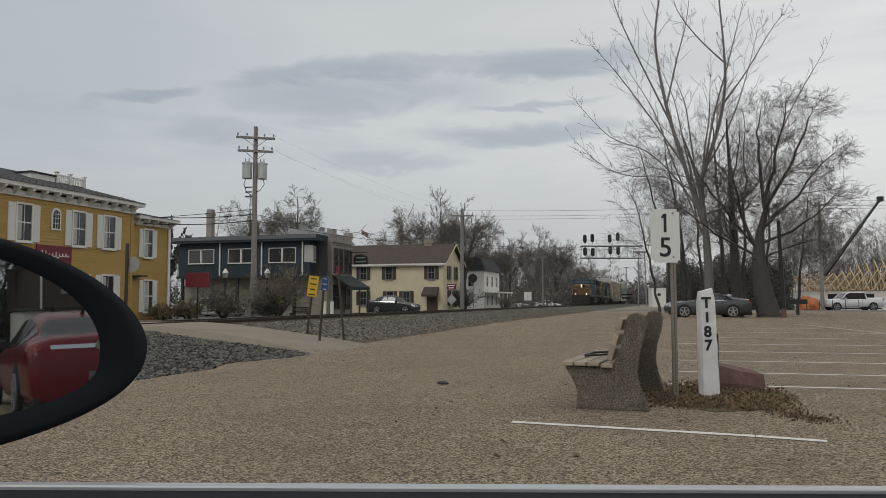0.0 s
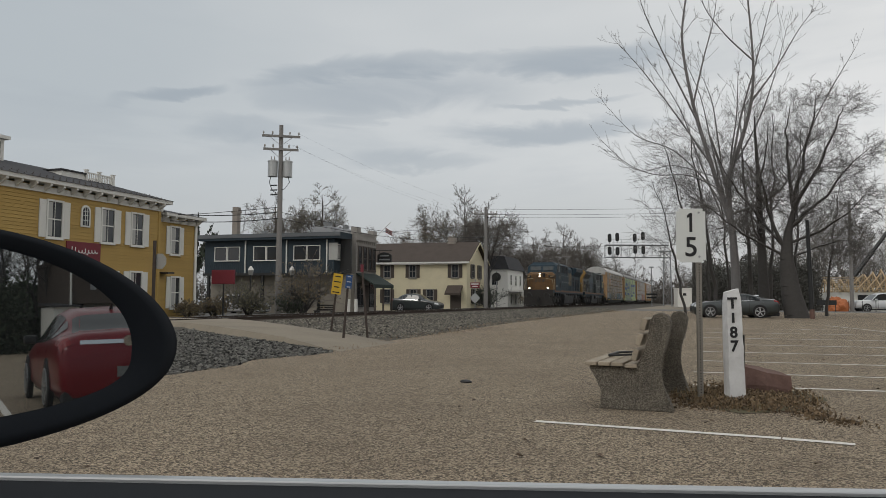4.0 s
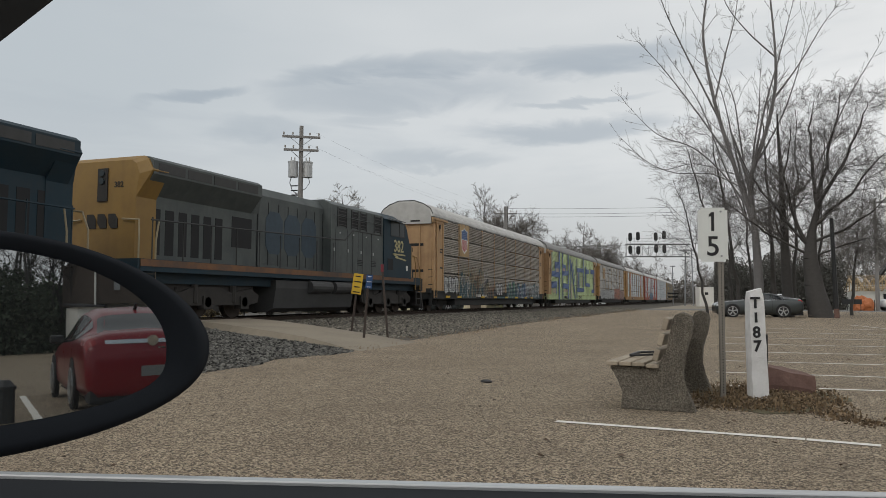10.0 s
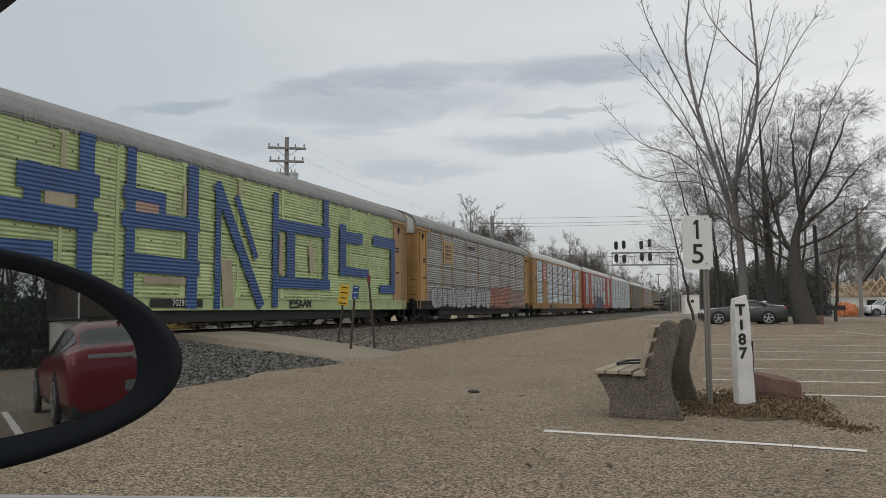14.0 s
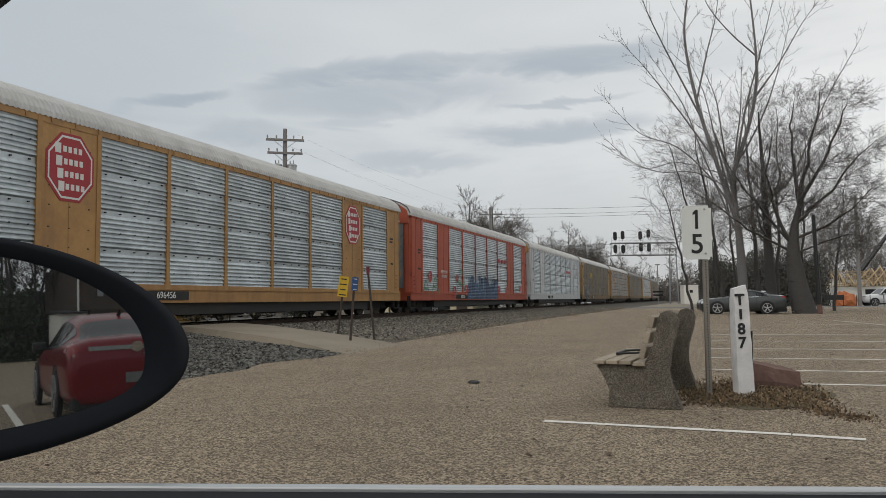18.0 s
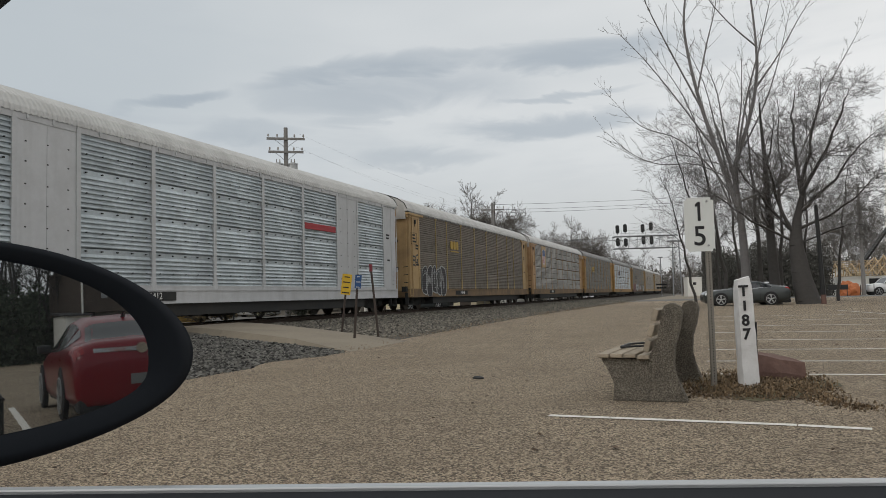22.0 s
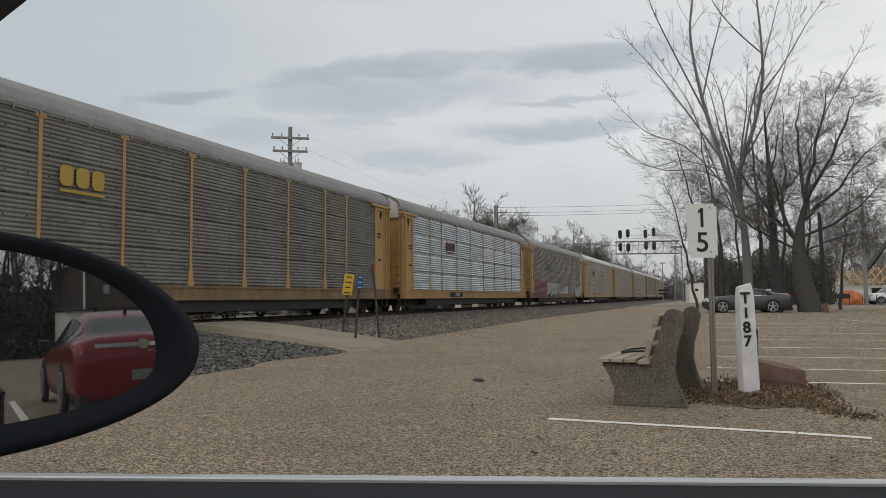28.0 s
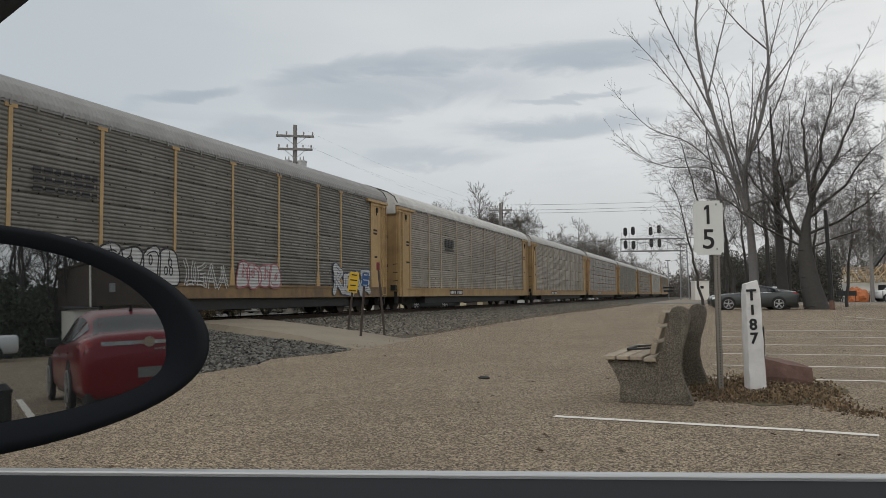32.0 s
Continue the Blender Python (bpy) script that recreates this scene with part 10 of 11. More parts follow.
# ---- vehicles ----
M_TYRE = mat("black_tyre_rubber", (0.02, 0.02, 0.02), 0.85, grain=0.2, scale=30)
M_RIM = mat("silver_alloy_rim", (0.50, 0.51, 0.52), 0.35, 0.8)
M_CARGLASS = mat("tinted_car_glass", (0.018, 0.022, 0.025), 0.05, spec=0.8)
M_CHROME = mat("bright_chrome", (0.75, 0.76, 0.77), 0.12, 1.0)
M_TAIL = mat("red_tail_lamp_lens", (0.22, 0.008, 0.01), 0.2, spec=0.7)
M_HEADL = mat("clear_headlamp_lens", (0.6, 0.62, 0.63), 0.1, spec=0.8)
M_PLATE = mat("pale_number_plate", (0.17, 0.18, 0.18), 0.5, grain=0.5, scale=40)
M_PAINTRED = mat("deep_red_car_paint", (0.15, 0.004, 0.010), 0.28, coat=0.3, grain=0.05, scale=20, spec=0.3)
M_PAINTGREY = mat("dark_grey_green_car_paint", (0.028, 0.035, 0.036), 0.3, coat=0.8)
M_PAINTWHITE = mat("silver_white_car_paint", (0.62, 0.63, 0.64), 0.3, coat=0.6)

PICKUP = dict(length=5.9, half=1.0, height=1.92, wheels=(1.0, 4.68), r=0.40,
              deck=[(0.0, 0.45, 0.95), (0.1, 0.38, 1.12), (0.6, 0.36, 1.18), (1.5, 0.36, 1.24), (2.4, 0.36, 1.25), (3.9, 0.36, 1.26), (4.0, 0.36, 1.34), (5.8, 0.40, 1.34), (5.9, 0.50, 1.25)],
              cabin=[(1.45, 1.22, 0.92), (2.05, 1.80, 0.74), (2.5, 1.92, 0.72), (3.6, 1.91, 0.72), (3.9, 1.84, 0.74), (3.98, 1.30, 0.9)])


def pickup(label, spec, paint, m, kind="pickup_truck", category="pickup truck", group=""):
    """A pickup from a skin over its stations; its front is at x' = 0."""
    c = thing(kind, label, category, group, m)
    hw = spec["half"]
    L = spec["length"]

    def width(x):
        e = min(x, L - x)
        return hw * (1 - 0.17 * max(0, 1 - e / 0.7) ** 2)
    bm = bm_new()
    rings = []
    for x, zb, zt in spec["deck"]:
        w = width(x)
        mid = (zb + zt) / 2
        rings.append([(x, -w * 0.86, zb), (x, w * 0.86, zb), (x, w * 0.97, zb + 0.12), (x, w, mid), (x, w * 0.97, zt - 0.14), (x, w * 0.88, zt - 0.02), (x, w * 0.5, zt + 0.02),
                      (x, -w * 0.5, zt + 0.02), (x, -w * 0.88, zt - 0.02), (x, -w * 0.97, zt - 0.14), (x, -w, mid), (x, -w * 0.97, zb + 0.12)])
    loft(bm, rings)
    body = part("body", bm, paint, c, smooth=True)
    for x in spec["wheels"]:
        for s in (-1, 1):
            bm = bm_new()
            rod(bm, (x, s * (hw - 0.06), spec["r"] + 0.02), (x, s * (hw + 0.008), spec["r"] + 0.02), spec["r"] + 0.06, n=24)
            part("wheel_arch", bm, M_SLOT, c)
            bm = bm_new()
            rod(bm, (x, s * (hw - 0.2), spec["r"]), (x, s * (hw + 0.015), spec["r"]), spec["r"], n=26)
            w = part("wheel", bm, M_TYRE, c)
            bm = bm_new()
            rr = spec["r"] * 0.72
            rod(bm, (x, s * (hw + 0.012), spec["r"]), (x, s * (hw + 0.018), spec["r"]), rr * 0.98, n=22)
            part("wheel_disc", bm, M_SLOT, w)
            bm = bm_new()
            for k in range(5):
                a = k * 2 * math.pi / 5 + 0.3
                for e in (-0.13, 0.13):
                    rod(bm, (x, s * (hw + 0.022), spec["r"]), (x + rr * math.cos(a + e), s * (hw + 0.022), spec["r"] + rr * math.sin(a + e)), 0.022, 0.016, 4)
            n = 22
            for k in range(n):
                a, b = k * 2 * math.pi / n, (k + 1) * 2 * math.pi / n
                rod(bm, (x + rr * math.cos(a), s * (hw + 0.02), spec["r"] + rr * math.sin(a)), (x + rr * math.cos(b), s * (hw + 0.02), spec["r"] + rr * math.sin(b)), 0.016, n=4)
            part("rim", bm, M_RIM, w)
    # cabin: glass band with a painted roof over it
    cab = spec["cabin"]
    bm = bm_new()
    base = cab[0][1]
    loft(bm, [[(x, -hw * 0.9, min(z, 0.9 * base + 0.1)), (x, hw * 0.9, min(z, 0.9 * base + 0.1)), (x, hw * w * 1.28, z - 0.06), (x, hw * w, z), (x, -hw * w, z), (x, -hw * w * 1.28, z - 0.06)] for x, z, w in cab])
    part("glasshouse", bm, M_CARGLASS, c, smooth=False)
    bm = bm_new()
    rf = cab[1:-1]
    loft(bm, [[(x, -hw * w * 1.29, z - 0.07), (x, hw * w * 1.29, z - 0.07), (x, hw * w, z + 0.02), (x, -hw * w, z + 0.02)] for x, z, w in rf])
    part("roof", bm, paint, c)
    xs = [cab[0], cab[1], cab[-2], cab[-1]]
    for s in (-1, 1):
        for (x0, z0, w0), (x1, z1, w1), nm in ((cab[0], cab[1], "front_pillar"), (cab[-2], cab[-1], "rear_pillar")):
            bm = bm_new()
            rod(bm, (x0, s * hw * w0 * 1.18, z0 - 0.04), (x1, s * hw * w1 * 1.2, z1 - 0.03), 0.055, n=6)
            part(nm, bm, paint, c)
        bm = bm_new()
        x, z = (cab[2][0] + cab[3][0]) / 2, cab[2][1]
        rod(bm, (x, s * hw * 0.93, base - 0.02), (x, s * hw * cab[2][2] * 1.28, z - 0.07), 0.04, n=6)
        part("door_pillar", bm, M_BLACK, c)
        bm = bm_new()
        box(bm, cab[0][0] + 0.35, cab[0][0] + 0.55, s * hw * 1.0 - 0.1, s * hw * 1.0 + 0.1, base + 0.0, base + 0.13)
        part("door_mirror", bevelled(bm, 0.03), paint, c)
        bm = bm_new()
        for x in (cab[1][0] + 0.05, cab[3][0]):
            box(bm, x - 0.006, x + 0.006, s * hw * 0.985 - 0.02, s * hw * 0.985 + 0.01, 0.3, base - 0.06)
        part("door_gap", bm, M_SLOT, c)
        bm = bm_new()
        zt = spec["deck"][1][2]
        box(bm, 0.02, 0.34, s * hw * 0.72 - 0.19, s * hw * 0.72 + 0.13, zt - 0.13, zt - 0.02)
        part("headlamp", bevelled(bm, 0.03), M_HEADL, c)
        bm = bm_new()
        zt = spec["deck"][-2][2]
        box(bm, L - 0.2, L - 0.06, s * hw * 0.68 - 0.22, s * hw * 0.68 + 0.12, zt - 0.24, zt - 0.07)
        part("tail_lamp", bevelled(bm, 0.025), M_TAIL, c)
    bm = bm_new()
    box(bm, -0.005, 0.1, -0.5, 0.5, 0.34, 0.56)
    part("grille", bm, M_SLOT, c)
    bm = bm_new()
    zt = spec["deck"][-1][2]
    box(bm, L - 0.03, L + 0.012, -0.16, 0.16, zt - 0.3, zt - 0.15)
    part("number_plate", bm, M_PLATE, c)
    bm = bm_new()
    box(bm, 0.3, L - 0.3, -hw * 0.8, hw * 0.8, 0.16, 0.3)
    part("underbody", bm, M_SLOT, c)
    return c


SALOON = dict(length=4.83, r=0.34, wheels=(0.95, 3.72), stations=(
    (0.0, 0.62, 0.32, 0.60, 0.5, 0.62), (0.12, 0.80, 0.22, 0.70, 0.6, 0.74), (0.5, 0.88, 0.18, 0.78, 0.7, 0.86), (1.3, 0.91, 0.18, 0.90, 0.72, 1.0), (2.1, 0.92, 0.18, 0.95, 0.6, 1.41),
    (2.7, 0.92, 0.18, 0.96, 0.58, 1.48), (3.3, 0.92, 0.18, 0.98, 0.58, 1.44), (3.7, 0.92, 0.18, 1.0, 0.58, 1.35), (4.2, 0.92, 0.18, 1.02, 0.66, 1.1), (4.5, 0.905, 0.19, 1.01, 0.7, 1.09),
    (4.70, 0.88, 0.2, 0.97, 0.66, 1.06), (4.79, 0.85, 0.21, 0.86, 0.62, 0.93), (4.83, 0.78, 0.24, 0.72, 0.54, 0.78)),
    screen=(1.42, 2.08), rear=(3.72, 4.2), windows=((1.78, 2.68), (2.78, 3.56), (3.64, 3.9)), doors=(1.6, 2.73, 3.62))
COUPE = dict(length=4.78, r=0.35, wheels=(0.93, 3.65), stations=(
    (0.0, 0.66, 0.32, 0.62, 0.5, 0.66), (0.1, 0.84, 0.22, 0.74, 0.6, 0.8), (0.6, 0.92, 0.17, 0.82, 0.72, 0.9), (1.55, 0.94, 0.17, 0.92, 0.74, 1.0), (2.3, 0.94, 0.17, 0.95, 0.6, 1.3),
    (2.8, 0.94, 0.17, 0.96, 0.58, 1.37), (3.25, 0.94, 0.17, 0.98, 0.58, 1.34), (3.8, 0.95, 0.17, 1.0, 0.58, 1.2), (4.35, 0.94, 0.18, 1.02, 0.66, 1.08), (4.65, 0.9, 0.24, 0.98, 0.66, 1.04),
    (4.75, 0.82, 0.34, 0.84, 0.6, 0.9), (4.78, 0.7, 0.42, 0.72, 0.5, 0.76)),
    screen=(1.65, 2.26), rear=(3.6, 4.28), windows=((2.0, 3.0), (3.1, 3.7)), doors=(1.85, 3.08))


def wheel_parts(c, x, s, hw, r):
    """One road wheel in its dark arch."""
    bm = bm_new()
    rod(bm, (x, s * (hw - 0.015), r + 0.02), (x, s * (hw + 0.004), r + 0.02), r + 0.05, n=28)
    part("wheel_arch", bm, M_SLOT, c)
    bm = bm_new()
    rod(bm, (x, s * (hw - 0.07), r), (x, s * (hw + 0.012), r), r, n=28)
    w = part("wheel", bm, M_TYRE, c)
    rr = r * 0.74
    bm = bm_new()
    rod(bm, (x, s * (hw + 0.01), r), (x, s * (hw + 0.015), r), rr * 0.98, n=24)
    part("wheel_disc", bm, M_SLOT, w)
    bm = bm_new()
    for k in range(5):
        a = k * 2 * math.pi / 5 + 0.3
        for e in (-0.13, 0.13):
            rod(bm, (x, s * (hw + 0.018), r), (x + rr * math.cos(a + e), s * (hw + 0.018), r + rr * math.sin(a + e)), 0.024, 0.018, 4)
    n = 24
    for k in range(n):
        a, b = k * 2 * math.pi / n, (k + 1) * 2 * math.pi / n
        rod(bm, (x + rr * math.cos(a), s * (hw + 0.016), r + rr * math.sin(a)), (x + rr * math.cos(b), s * (hw + 0.016), r + rr * math.sin(b)), 0.017, n=4)
    part("rim", bm, M_RIM, w)


def car_skin(spec):
    """The car's surface: point(x, u), with u running from the middle of the floor (0) over sill, belt (5) and roof edge (6) to the middle of the roof (8)."""
    st = spec["stations"]

    def station(x):
        k = max(i for i in range(len(st) - 1) if i == 0 or st[i][0] <= x)
        a, b, c, d = st[max(k - 1, 0)], st[k], st[k + 1], st[min(k + 2, len(st) - 1)]
        t = (x - b[0]) / (c[0] - b[0])
        out = []
        for i in range(1, 6):
            m0 = (c[i] - a[i]) / max(c[0] - a[0], 1e-6) * (c[0] - b[0])
            m1 = (d[i] - b[i]) / max(d[0] - b[0], 1e-6) * (c[0] - b[0])
            lim = 3 * abs(c[i] - b[i])
            m0, m1 = max(-lim, min(lim, m0)), max(-lim, min(lim, m1))
            out.append((2 * t ** 3 - 3 * t * t + 1) * b[i] + (t ** 3 - 2 * t * t + t) * m0 + (3 * t * t - 2 * t ** 3) * c[i] + (t ** 3 - t * t) * m1)
        return out

    def ring(x):
        w, z0, zb, wr, zr = station(x)
        drop = 0.075 * min(1, max(0.0, zr - zb) / 0.2)
        return ((0.0, z0), (0.85 * w, z0), (0.98 * w, z0 + 0.14), (w, (z0 + zb) / 2 + 0.04), (0.985 * w, zb - 0.09), (0.945 * w, zb), (wr + (0.945 * w - wr) * 0.14, zr - drop), (0.84 * wr, zr), (0.0, zr + 0.025))

    def point(x, u):
        q = ring(x)
        k = min(int(u), 7)
        f = u - k
        return Vector((x, q[k][0] * (1 - f) + q[k + 1][0] * f, q[k][1] * (1 - f) + q[k + 1][1] * f))
    return point


def skin_patch(point, x0, x1, u0, u1, s, nx=6, nu=4, off=0.006):
    """A pane or lamp lying on the car's surface."""
    bm = bm_new()
    g = []
    for i in range(nx + 1):
        x = x0 + (x1 - x0) * i / nx
        row = []
        for j in range(nu + 1):
            u = u0 + (u1 - u0) * j / nu
            p = point(x, u)
            du = point(x, min(u + 0.02, 8)) - point(x, max(u - 0.02, 0))
            dx = point(x + 0.01, u) - point(x - 0.01, u)
            n = dx.cross(du)
            n = n.normalized() if n.length > 1e-9 else Vector((0, 0, 1))
            if n.y < -0.01 or (abs(n.y) <= 0.01 and n.z < 0):
                n = -n
            p = p + n * off
            row.append(bm.verts.new((p.x, p.y * s, p.z)))
        g.append(row)
    for a, b in zip(g, g[1:]):
        for j in range(nu):
            bm.faces.new((a[j], a[j + 1], b[j + 1], b[j]))
    return bm


def vehicle(label, spec, paint, m, kind="parked_car", category="car", group=""):
    """A car with one smooth skin; its front is at x' = 0."""
    c = thing(kind, label, category, group, m)
    L = spec["length"]
    point = car_skin(spec)
    bm = bm_new()
    xs = [L * (0.5 - 0.5 * math.cos(math.pi * k / 44)) for k in range(45)]
    us = (0, 1, 1.5, 2, 2.5, 3, 3.5, 4, 4.5, 5, 5.5, 6, 6.35, 6.7, 7, 7.5, 8)
    rings = []
    for x in xs:
        half = [point(min(max(x, 0.001), L - 0.001), u) for u in us]
        rings.append([(p.x, p.y, p.z) for p in half] + [(p.x, -p.y, p.z) for p in reversed(half[1:-1])])
    loft(bm, rings)
    part("body", bm, paint, c, smooth=True)
    hw = max(q[1] for q in spec["stations"])
    for x in spec["wheels"]:
        for s in (-1, 1):
            wheel_parts(c, x, s, hw, spec["r"])
    for s in (-1, 1):
        for x0, x1 in spec["windows"]:
            part("side_window", skin_patch(point, x0, x1, 5.1, 5.94, s), M_CARGLASS, c, smooth=True)
        part("belt_trim", skin_patch(point, spec["windows"][0][0] - 0.15, spec["windows"][-1][1] + 0.1, 5.0, 5.08, s, 12, 1, 0.008), M_CHROME, c, "thin chrome window trim")
        part("tail_lamp", skin_patch(point, L - 0.34, L - 0.06, 4.1, 5.6, s, 5, 4, 0.008), M_TAIL, c)
        part("headlamp", skin_patch(point, 0.08, 0.42, 3.8, 5.2, s, 5, 4, 0.008), M_HEADL, c)
        for x in spec["doors"]:
            part("door_gap", skin_patch(point, x - 0.006, x + 0.006, 2.1, 5.0, s, 1, 6, 0.003), M_SLOT, c)
        bm = bm_new()
        x, p = spec["windows"][0][0] + 0.1, point(spec["windows"][0][0] + 0.1, 5)
        box(bm, x - 0.1, x + 0.08, s * (p.y + 0.09) - 0.1, s * (p.y + 0.09) + 0.1, p.z, p.z + 0.14)
        part("door_mirror", bevelled(bm, 0.035, 2), M_BLACK, c)
        bm = bm_new()
        for x in spec["doors"][:2]:
            q = point(x + 0.85, 4)
            box(bm, x + 0.75, x + 0.93, s * q.y - 0.012, s * q.y + 0.012, q.z - 0.07, q.z - 0.04)
        part("door_handle", bm, paint, c)
    for name, (x0, x1), u0 in (("windscreen", spec["screen"], 6.1), ("rear_window", spec["rear"], 6.3)):
        bm = skin_patch(point, x0, x1, u0, 8, 1, 6, 6)
        part(name, bm, M_CARGLASS, c, smooth=True)
        part(name, skin_patch(point, x0, x1, u0, 8, -1, 6, 6), M_CARGLASS, c, smooth=True)
    bm = bm_new()
    box(bm, -0.005, 0.1, -0.5, 0.5, 0.34, 0.56)
    part("grille", bm, M_SLOT, c)
    bm = bm_new()
    box(bm, L - 0.03, L + 0.012, -0.155, 0.155, 0.47, 0.61)
    part("number_plate", bm, M_PLATE, c)
    # dark lower valance, widened to give the shade low on the tail as well
    bm = bm_new()
    box(bm, L - 0.5, L - 0.03, -0.82, 0.82, 0.12, 0.33)
    part("bumper_skirt", bevelled(bm, 0.05, 2), M_SLOT, c)
    bm = bm_new()
    box(bm, 0.3, L - 0.3, -hw * 0.8, hw * 0.8, 0.14, 0.26)
    part("underbody", bm, M_SLOT, c)
    return c


def red_saloon_details(c):
    L = SALOON["length"]
    bm = bm_new()
    rings = []
    for k in range(13):
        y = -0.62 + 1.24 * k / 12
        x = L - 0.045 - 0.03 * (y / 0.62) ** 2
        rings.append([(x - 0.04, y, 0.925), (x + 0.025, y, 0.93), (x + 0.02, y, 0.985), (x - 0.04, y, 0.995)])
    loft(bm, rings)
    part("chrome_strip", bm, M_CHROME, c, "chrome boot strip")
    bm = bm_new()
    rod(bm, (L - 0.06, 0, 0.965), (L + 0.0, 0, 0.96), 0.075, n=18)
    part("badge", bm, M_CHROME, c, "round chrome badge")
    bm = bm_new()
    for k in range(6):
        box(bm, L - 0.02, L - 0.004, -0.38 + k * 0.055, -0.345 + k * 0.055, 0.845, 0.875)
    part("script_bar", bm, M_CHROME, c)
    bm = bm_new()
    box(bm, L - 0.03, L - 0.003, -0.42, 0.42, 0.775, 0.783)
    part("boot_gap", bm, M_SLOT, c)
    bm = bm_new()
    rod(bm, (3.42, 0, 1.43), (3.55, 0, 1.53), 0.035, 0.012, 6)
    part("roof_aerial", bm, M_BLACK, c)


def parked():
    def heading(x, y, z, deg):
        return pose(x, y, z, 0, 0, deg)
    vehicle("dark grey-green coupe with split-spoke alloy wheels parked broadside", COUPE, M_PAINTGREY, heading(-0.85, 47.9, 0.14, 9))
    pickup("white crew-cab pickup truck parked broadside", PICKUP, M_PAINTWHITE, heading(14.5, 90.0, 0.06, 13))
    vehicle("small white van body behind the great tree", SALOON, M_PAINTWHITE, heading(3.2, 62.5, 0.1, 80))
    vehicle("dark grey estate car parked before the cream house", SALOON, M_PAINTGREY, heading(-22.9, 66.6, -0.06, 180) @ Matrix.Scale(1.14, 4, (0, 0, 1)))
    vehicle("grey car parked beside the inn", SALOON, M_PAINTGREY, heading(-35.4, 49.0, -0.06, 178), group="cars beside the inn")
    vehicle("white car parked beside the inn", SALOON, M_PAINTWHITE, heading(-31.3, 50.4, -0.06, 176), group="cars beside the inn")
    vehicle("pale car on the far street", SALOON, M_PAINTWHITE, heading(-25.6, 134.5, -0.25, 182), group="cars on the far street")
    vehicle("silver car on the far street", SALOON, M_PAINTWHITE, heading(-20.4, 138.0, -0.25, 185), group="cars on the far street")
    # the red saloon stands behind, seen in the door mirror; its boot faces the eye
    c = vehicle("deep red saloon with a chrome boot strip", SALOON, M_PAINTRED, Matrix.Translation((10.83, 4.64, 0)) @ Matrix.Rotation(3.3136, 4, "Z") @ Matrix.Translation((-3.66, 0, 0)))
    red_saloon_details(c)
    DRIVEN.append(pickup("white pickup truck driving past behind the car park", PICKUP, M_PAINTWHITE, heading(44.0, 62.0, 0.02, 90)))
    b = thing("dark_bollard", "short dark round-topped bollard at the end of a parking line", "bollard", m=pose(9.83, 2.62, 0))
    bm = bm_new()
    rod(bm, (0, 0, -0.02), (0, 0, 0.46), 0.12, n=14)
    rod(bm, (0, 0, 0.46), (0, 0, 0.54), 0.12, 0.06, n=14)
    part("tube", bm, M_BLACK, b)
    bm = bm_new()
    rod(bm, (0, 0, 0.42), (0, 0, 0.46), 0.135, n=14)
    part("collar", bm, M_BLACK, b)


# ---- the car that carries the eye: its right front door and mirror ----
M_SHELL = mat("black_mirror_plastic", (0.011, 0.014, 0.019), 0.65, grain=0.3, scale=60, dark=(0.006, 0.008, 0.011), spec=0.15)
M_PILLAR = mat("grey_pillar_trim", (0.032, 0.038, 0.048), 0.7, grain=0.1, scale=40)
M_MIRROR = mat("dusty_mirror_glass", (0.43, 0.45, 0.46), 0.012, 0.97)
M_DOORTRIM = mat("satin_silver_trim", (0.50, 0.51, 0.52), 0.35, 0.7)
M_DOORSKIN = mat("dark_grey_door_skin", (0.014, 0.016, 0.019), 0.8, grain=0.1, scale=30, spec=0.15)


def own_car():
    """Only the side by the eye is built: door, sill, wheels, window frame and mirror."""
    d = thing("parked_car", "dark grey car side with bright window trim and black door mirror", "car")
    A, B = Vector((-0.3989, 0.3427, 1.0)), Vector((0.0830, 0.4783, 1.0))
    u = (B - A).normalized()
    out = Vector((-u.y, u.x, 0))
    m = Matrix(((u.x, out.x, 0, A.x), (u.y, out.y, 0, A.y), (0, 0, 1, 0.9984), (0, 0, 0, 1)))
    bm = bm_new()
    box(bm, -0.75, 1.3, -0.0, 0.008, -0.006, 0.0, m)
    part("window_trim", bevelled(bm, 0.0012, 2), M_DOORTRIM, d, "satin silver window trim")
    bm = bm_new()
    box(bm, -0.75, 1.3, -0.09, 0.003, -0.75, -0.0028, m)
    part("door_panel", bm, M_DOORSKIN, d)
    bm = bm_new()
    box(bm, -1.9, 2.6, -0.16, -0.06, -0.80, -0.74, m)
    box(bm, -0.75, 1.3, -0.12, -0.0, -0.76, -0.03, m)
    part("body_side", bm, M_DOORSKIN, d)
    for x in (-1.45, 1.75):
        bm = bm_new()
        rod(bm, m @ Vector((x, -0.26, -0.67)), m @ Vector((x, -0.06, -0.67)), 0.33, n=24)
        part("wheel", bm, M_TYRE, d)
        bm = bm_new()
        box(bm, x - 0.4, x + 0.4, -0.16, -0.07, -0.36, -0.12, m)
        part("wing", bm, M_DOORSKIN, d)
    # sloping front pillar
    P, Q = Vector((-0.411, 0.354, 1.297)), Vector((-0.450, 0.342, 1.265))
    w = (P - Q).normalized()
    side = Vector((-w.x * 0.6, -0.1, 0.75)).normalized()
    s1 = side - w * side.dot(w)
    bm = bm_new()
    pts = [Q - w * 0.45, P + w * 0.30, P + w * 0.30 + s1 * 0.09, Q - w * 0.45 + s1 * 0.09]
    corner_mesh(pts, 0.03, bm, w.cross(s1).normalized())
    part("front_pillar", bm, M_PILLAR, d)
    return d


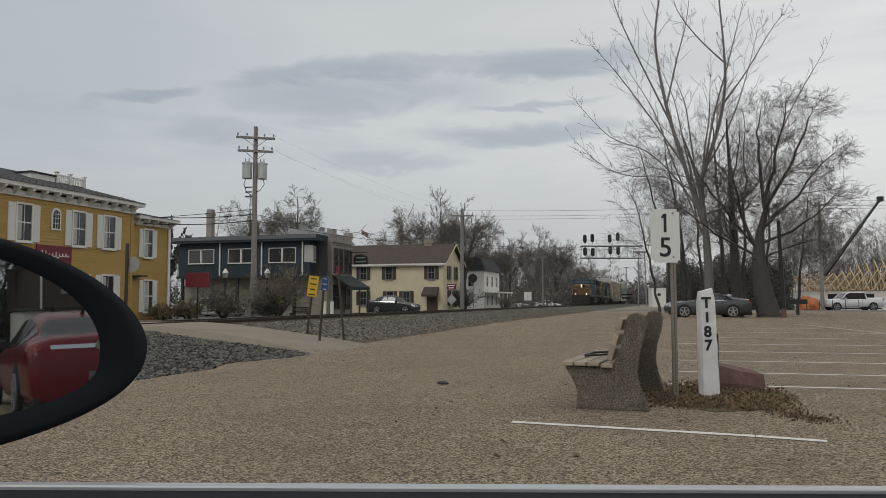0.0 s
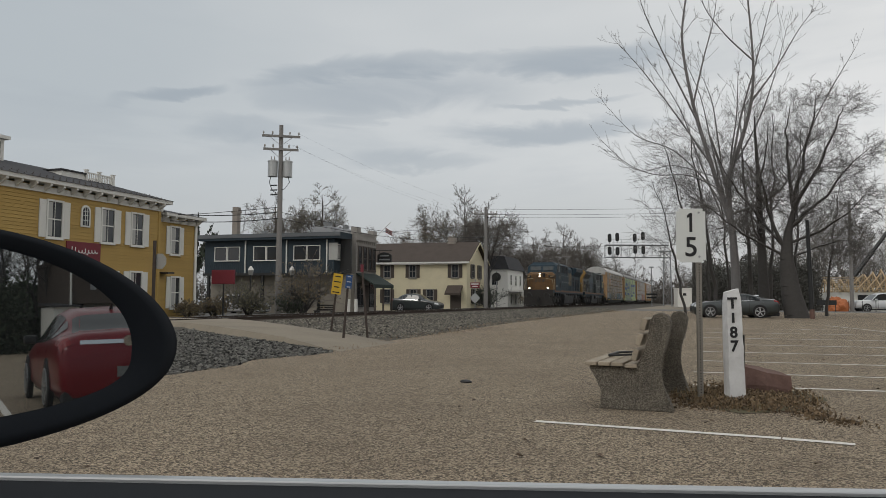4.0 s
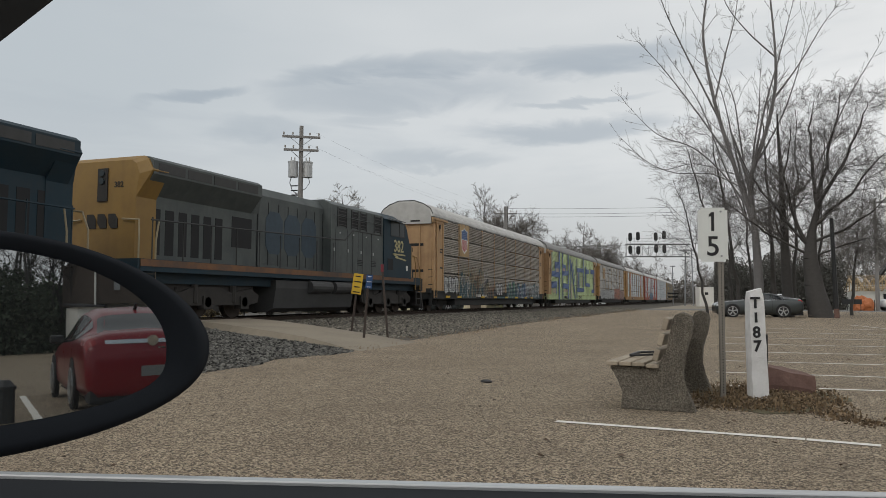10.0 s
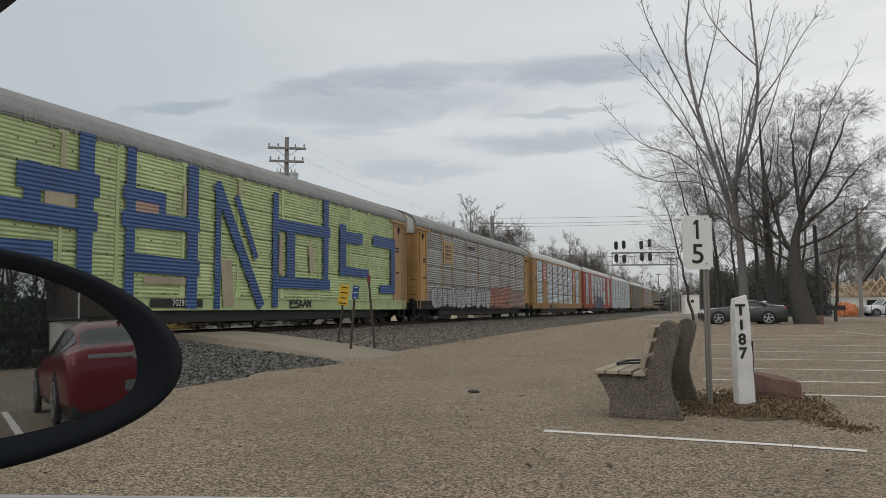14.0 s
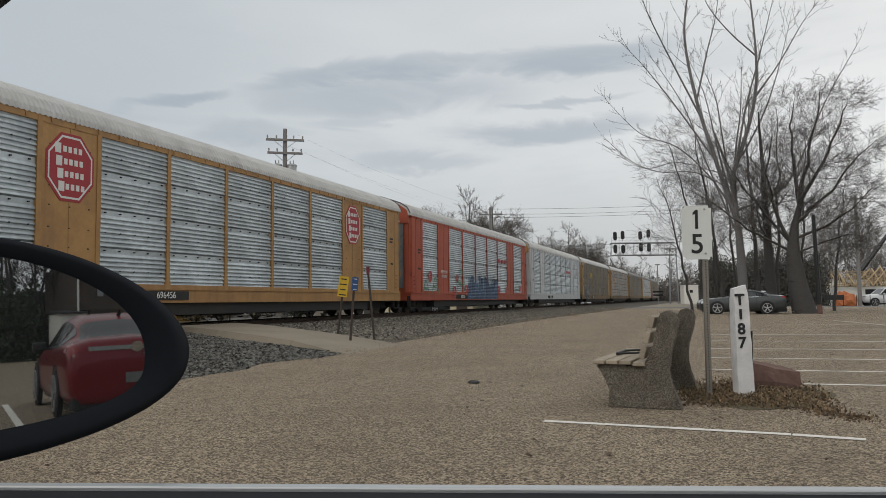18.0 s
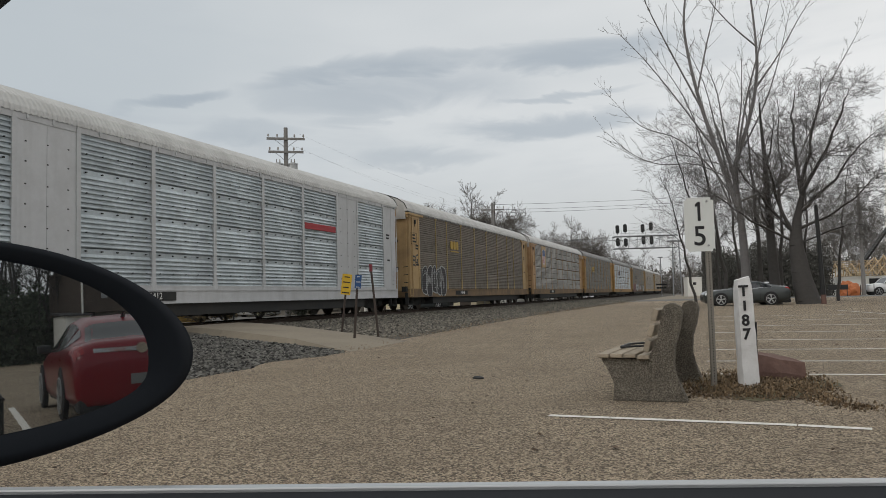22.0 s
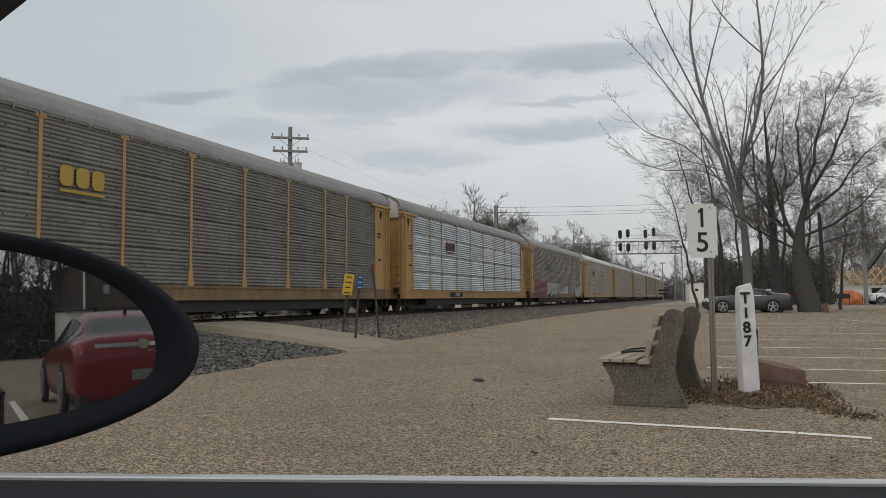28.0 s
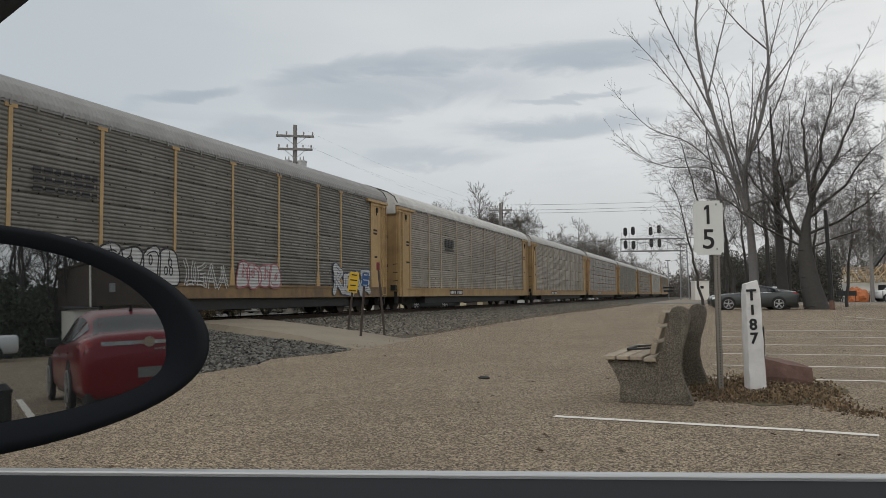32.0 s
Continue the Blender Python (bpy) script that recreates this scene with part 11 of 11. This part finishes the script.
def corner_mesh(pts, thick, bm, n):
    """A flat outline in space with thickness along n."""
    a = [bm.verts.new(p) for p in pts]
    b = [bm.verts.new(Vector(p) + n * thick) for p in pts]
    bm.faces.new(a)
    bm.faces.new(b[::-1])
    k = len(a)
    for i in range(k):
        bm.faces.new((a[i], b[i], b[(i + 1) % k], a[(i + 1) % k]))


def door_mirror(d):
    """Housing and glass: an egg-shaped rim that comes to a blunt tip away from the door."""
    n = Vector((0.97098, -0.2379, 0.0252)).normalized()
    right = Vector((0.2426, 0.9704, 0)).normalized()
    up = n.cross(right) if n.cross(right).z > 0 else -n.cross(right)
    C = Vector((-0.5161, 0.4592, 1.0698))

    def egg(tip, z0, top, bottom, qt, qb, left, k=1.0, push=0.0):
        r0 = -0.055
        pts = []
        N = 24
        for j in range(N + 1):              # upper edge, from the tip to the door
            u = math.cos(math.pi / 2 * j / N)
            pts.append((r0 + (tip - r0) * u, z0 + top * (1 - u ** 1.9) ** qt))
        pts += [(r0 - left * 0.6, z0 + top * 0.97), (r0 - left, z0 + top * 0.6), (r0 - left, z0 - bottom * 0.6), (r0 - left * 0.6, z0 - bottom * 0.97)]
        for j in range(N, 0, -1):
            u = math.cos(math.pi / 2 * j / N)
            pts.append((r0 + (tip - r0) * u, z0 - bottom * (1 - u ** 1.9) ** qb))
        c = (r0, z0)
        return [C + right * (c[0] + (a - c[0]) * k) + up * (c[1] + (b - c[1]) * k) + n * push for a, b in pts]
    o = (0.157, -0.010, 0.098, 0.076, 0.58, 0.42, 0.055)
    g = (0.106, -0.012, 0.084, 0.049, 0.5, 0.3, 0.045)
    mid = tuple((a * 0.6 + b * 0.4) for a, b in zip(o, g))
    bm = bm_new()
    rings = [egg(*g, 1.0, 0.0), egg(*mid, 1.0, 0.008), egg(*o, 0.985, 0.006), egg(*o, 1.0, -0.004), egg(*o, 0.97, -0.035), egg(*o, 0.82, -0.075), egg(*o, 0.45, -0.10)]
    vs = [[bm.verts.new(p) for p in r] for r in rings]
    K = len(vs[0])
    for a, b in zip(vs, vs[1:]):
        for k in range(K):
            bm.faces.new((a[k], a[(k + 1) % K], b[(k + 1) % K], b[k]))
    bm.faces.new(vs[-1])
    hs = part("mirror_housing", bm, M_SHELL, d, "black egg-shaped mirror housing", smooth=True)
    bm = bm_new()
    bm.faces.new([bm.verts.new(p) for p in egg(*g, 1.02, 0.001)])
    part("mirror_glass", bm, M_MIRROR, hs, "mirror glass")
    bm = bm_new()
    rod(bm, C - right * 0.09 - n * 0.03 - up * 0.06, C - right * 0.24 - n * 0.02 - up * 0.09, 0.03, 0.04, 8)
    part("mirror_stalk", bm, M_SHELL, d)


# ---- motion of the train ----
def train_pose(s, length, flip):
    a, _ = line_at(s)
    b, _ = line_at(s + length)
    turn = math.degrees(math.atan2(-(b.x - a.x), b.y - a.y))
    if flip:
        return pose(b.x, b.y, b.z, 0, 0, turn + 180)
    return pose(a.x, a.y, a.z, 0, 0, turn)


TRAIN = []
DRIVEN = []


def gone(t):
    """How far the train has come by the time t."""
    return SPEED * t + GAIN * (t - 20) ** 2


def build_all():
    sleepers()
    crossing_walk()
    painted_lines()
    bench(); speed_post(); milepost(); boulder(); island_bed(); leaf_litter(); track_signs()
    yellow_inn(); dark_restaurant(); grey_shop(); cream_house(); white_houses(); lot_house()
    utility_pole("tall wooden utility pole with two crossarms and transformer cans", -25.6, 42.6, 12.25, ((11.5, 1.2, 32), (10.65, 1.1, 32)), cans=2)
    utility_pole("wooden utility pole with one crossarm beside the house", -19.7, 70.0, 9.95, ((9.25, 1.1, 18),), r=0.21)
    utility_pole("wooden utility pole beyond the car park", 14.2, 88.5, 11.6, ((11.2, 1.0, 10),))
    utility_pole("wooden utility pole along the railway", -20.6, 120, 8.5, ((8.0, 0.7, 20),), r=0.13)
    for dx, z, sag in ((-1.0, 11.7, 0.5), (1.0, 11.7, 0.5), (0.9, 10.85, 0.6)):
        wire((-25.6 + dx, 42.5, z), (-19.7 + dx, 70.0, z - 2.4), sag, 0.0026)
    for z in (11.4, 10.9, 10.6):
        wire((-19.7, 69.9, z - 1.7), (14.2, 88.5, z + 0.2), 0.35, 0.012)
        wire((14.2, 88.5, z + 0.2), (90, 98, z + 1), 0.6, 0.012)
    wire((-90, 100, 8.6), (60, 112, 9.0), 0.3, 0.012)
    wire((-19.7, 70.0, 6.6), (-6.6, 144.5, 10.8), 0.5, 0.025)
    for z in (6.6, 6.2):
        wire((-25.6, 42.5, z), (-29.5, 37.0, z - 0.6), 0.15, 0.025)
        wire((-25.6, 42.5, z), (-19.75, 70.0, z + 0.4), 0.5, 0.015)
    wire((-25.6, 42.5, 6.9), (-60, 44, 7.4), 0.5, 0.02)
    wire((-60, 62, 7.1), (-19.75, 70.0, 8.2), 0.5, 0.012)
    signal_bridge(); trackside(); building_site()
    parked()
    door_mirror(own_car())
    near_trees(); far_trees(); belts(); shrubs()
    l1 = locomotive("dark blue locomotive with an orange-yellow nose and lit headlamps", M_NAVY, M_NAVY, M_NOSE, M_NAVY, "5437", M_NAVY, True)
    big_logo(l1, M_LLOGO, 10.8, 2.3, 3.7, 1.5, 1.134, "large faded orange logo blocks")
    l2 = locomotive("faded grey and blue locomotive running backwards with a yellow end", M_LGREY, M_NAVY, M_LYEL, M_NAVY, "382", M_LYEL, False)
    big_logo(l2, M_FADEBLUE, 11.0, 2.2, 3.6, 1.5, -1.145, "large faded blue logo blocks")
    TRAIN.append((l1, HEAD - 2 * LOCO, LOCO, False))
    TRAIN.append((l2, HEAD - LOCO, LOCO, True))
    for k, c in enumerate(train_cars()):
        TRAIN.append((c, HEAD + k * CAR, BODY, False))
    stones("ballast_stones_dirty", 27000, zone_ramp_side, 0.010, 0.042, M_DARKSTONE, "dirty dark crushed stones beside the footway", 3)
    stones("ballast_stones", 21000, zone_far, 0.018, 0.05, M_STONE, "grey crushed stones on the railway bed", 4)
    leaf_mat(9000, zone_island, 15)
    leaf_mat(420, zone_tail, 16)
    weeds("dry_weeds", 1800, zone_island, 0.11, M_WEED, "dry straw-coloured weeds round the bench and milepost", 5)
    cracks()
    weeds("edge_weeds", 2600, zone_track_edge, 0.10, M_WEED, "dry grass along the edge of the gravel", 6)


def motions():
    # the pickup waits out of sight, then drives by behind
    for ob in DRIVEN:
        walk(ob, [(t, pose(44.0, 62.0 if t < 27 else 10.0 - 11.0 * (t - 31.51), 0.02, 0, 0, 90)) for t in [k * 0.5 for k in range(65)]])
    for ob, s0, length, flip in TRAIN:
        walk(ob, [(t, train_pose(s0 - gone(t), length, flip)) for t in range(0, 33)])


build_all()
motions()
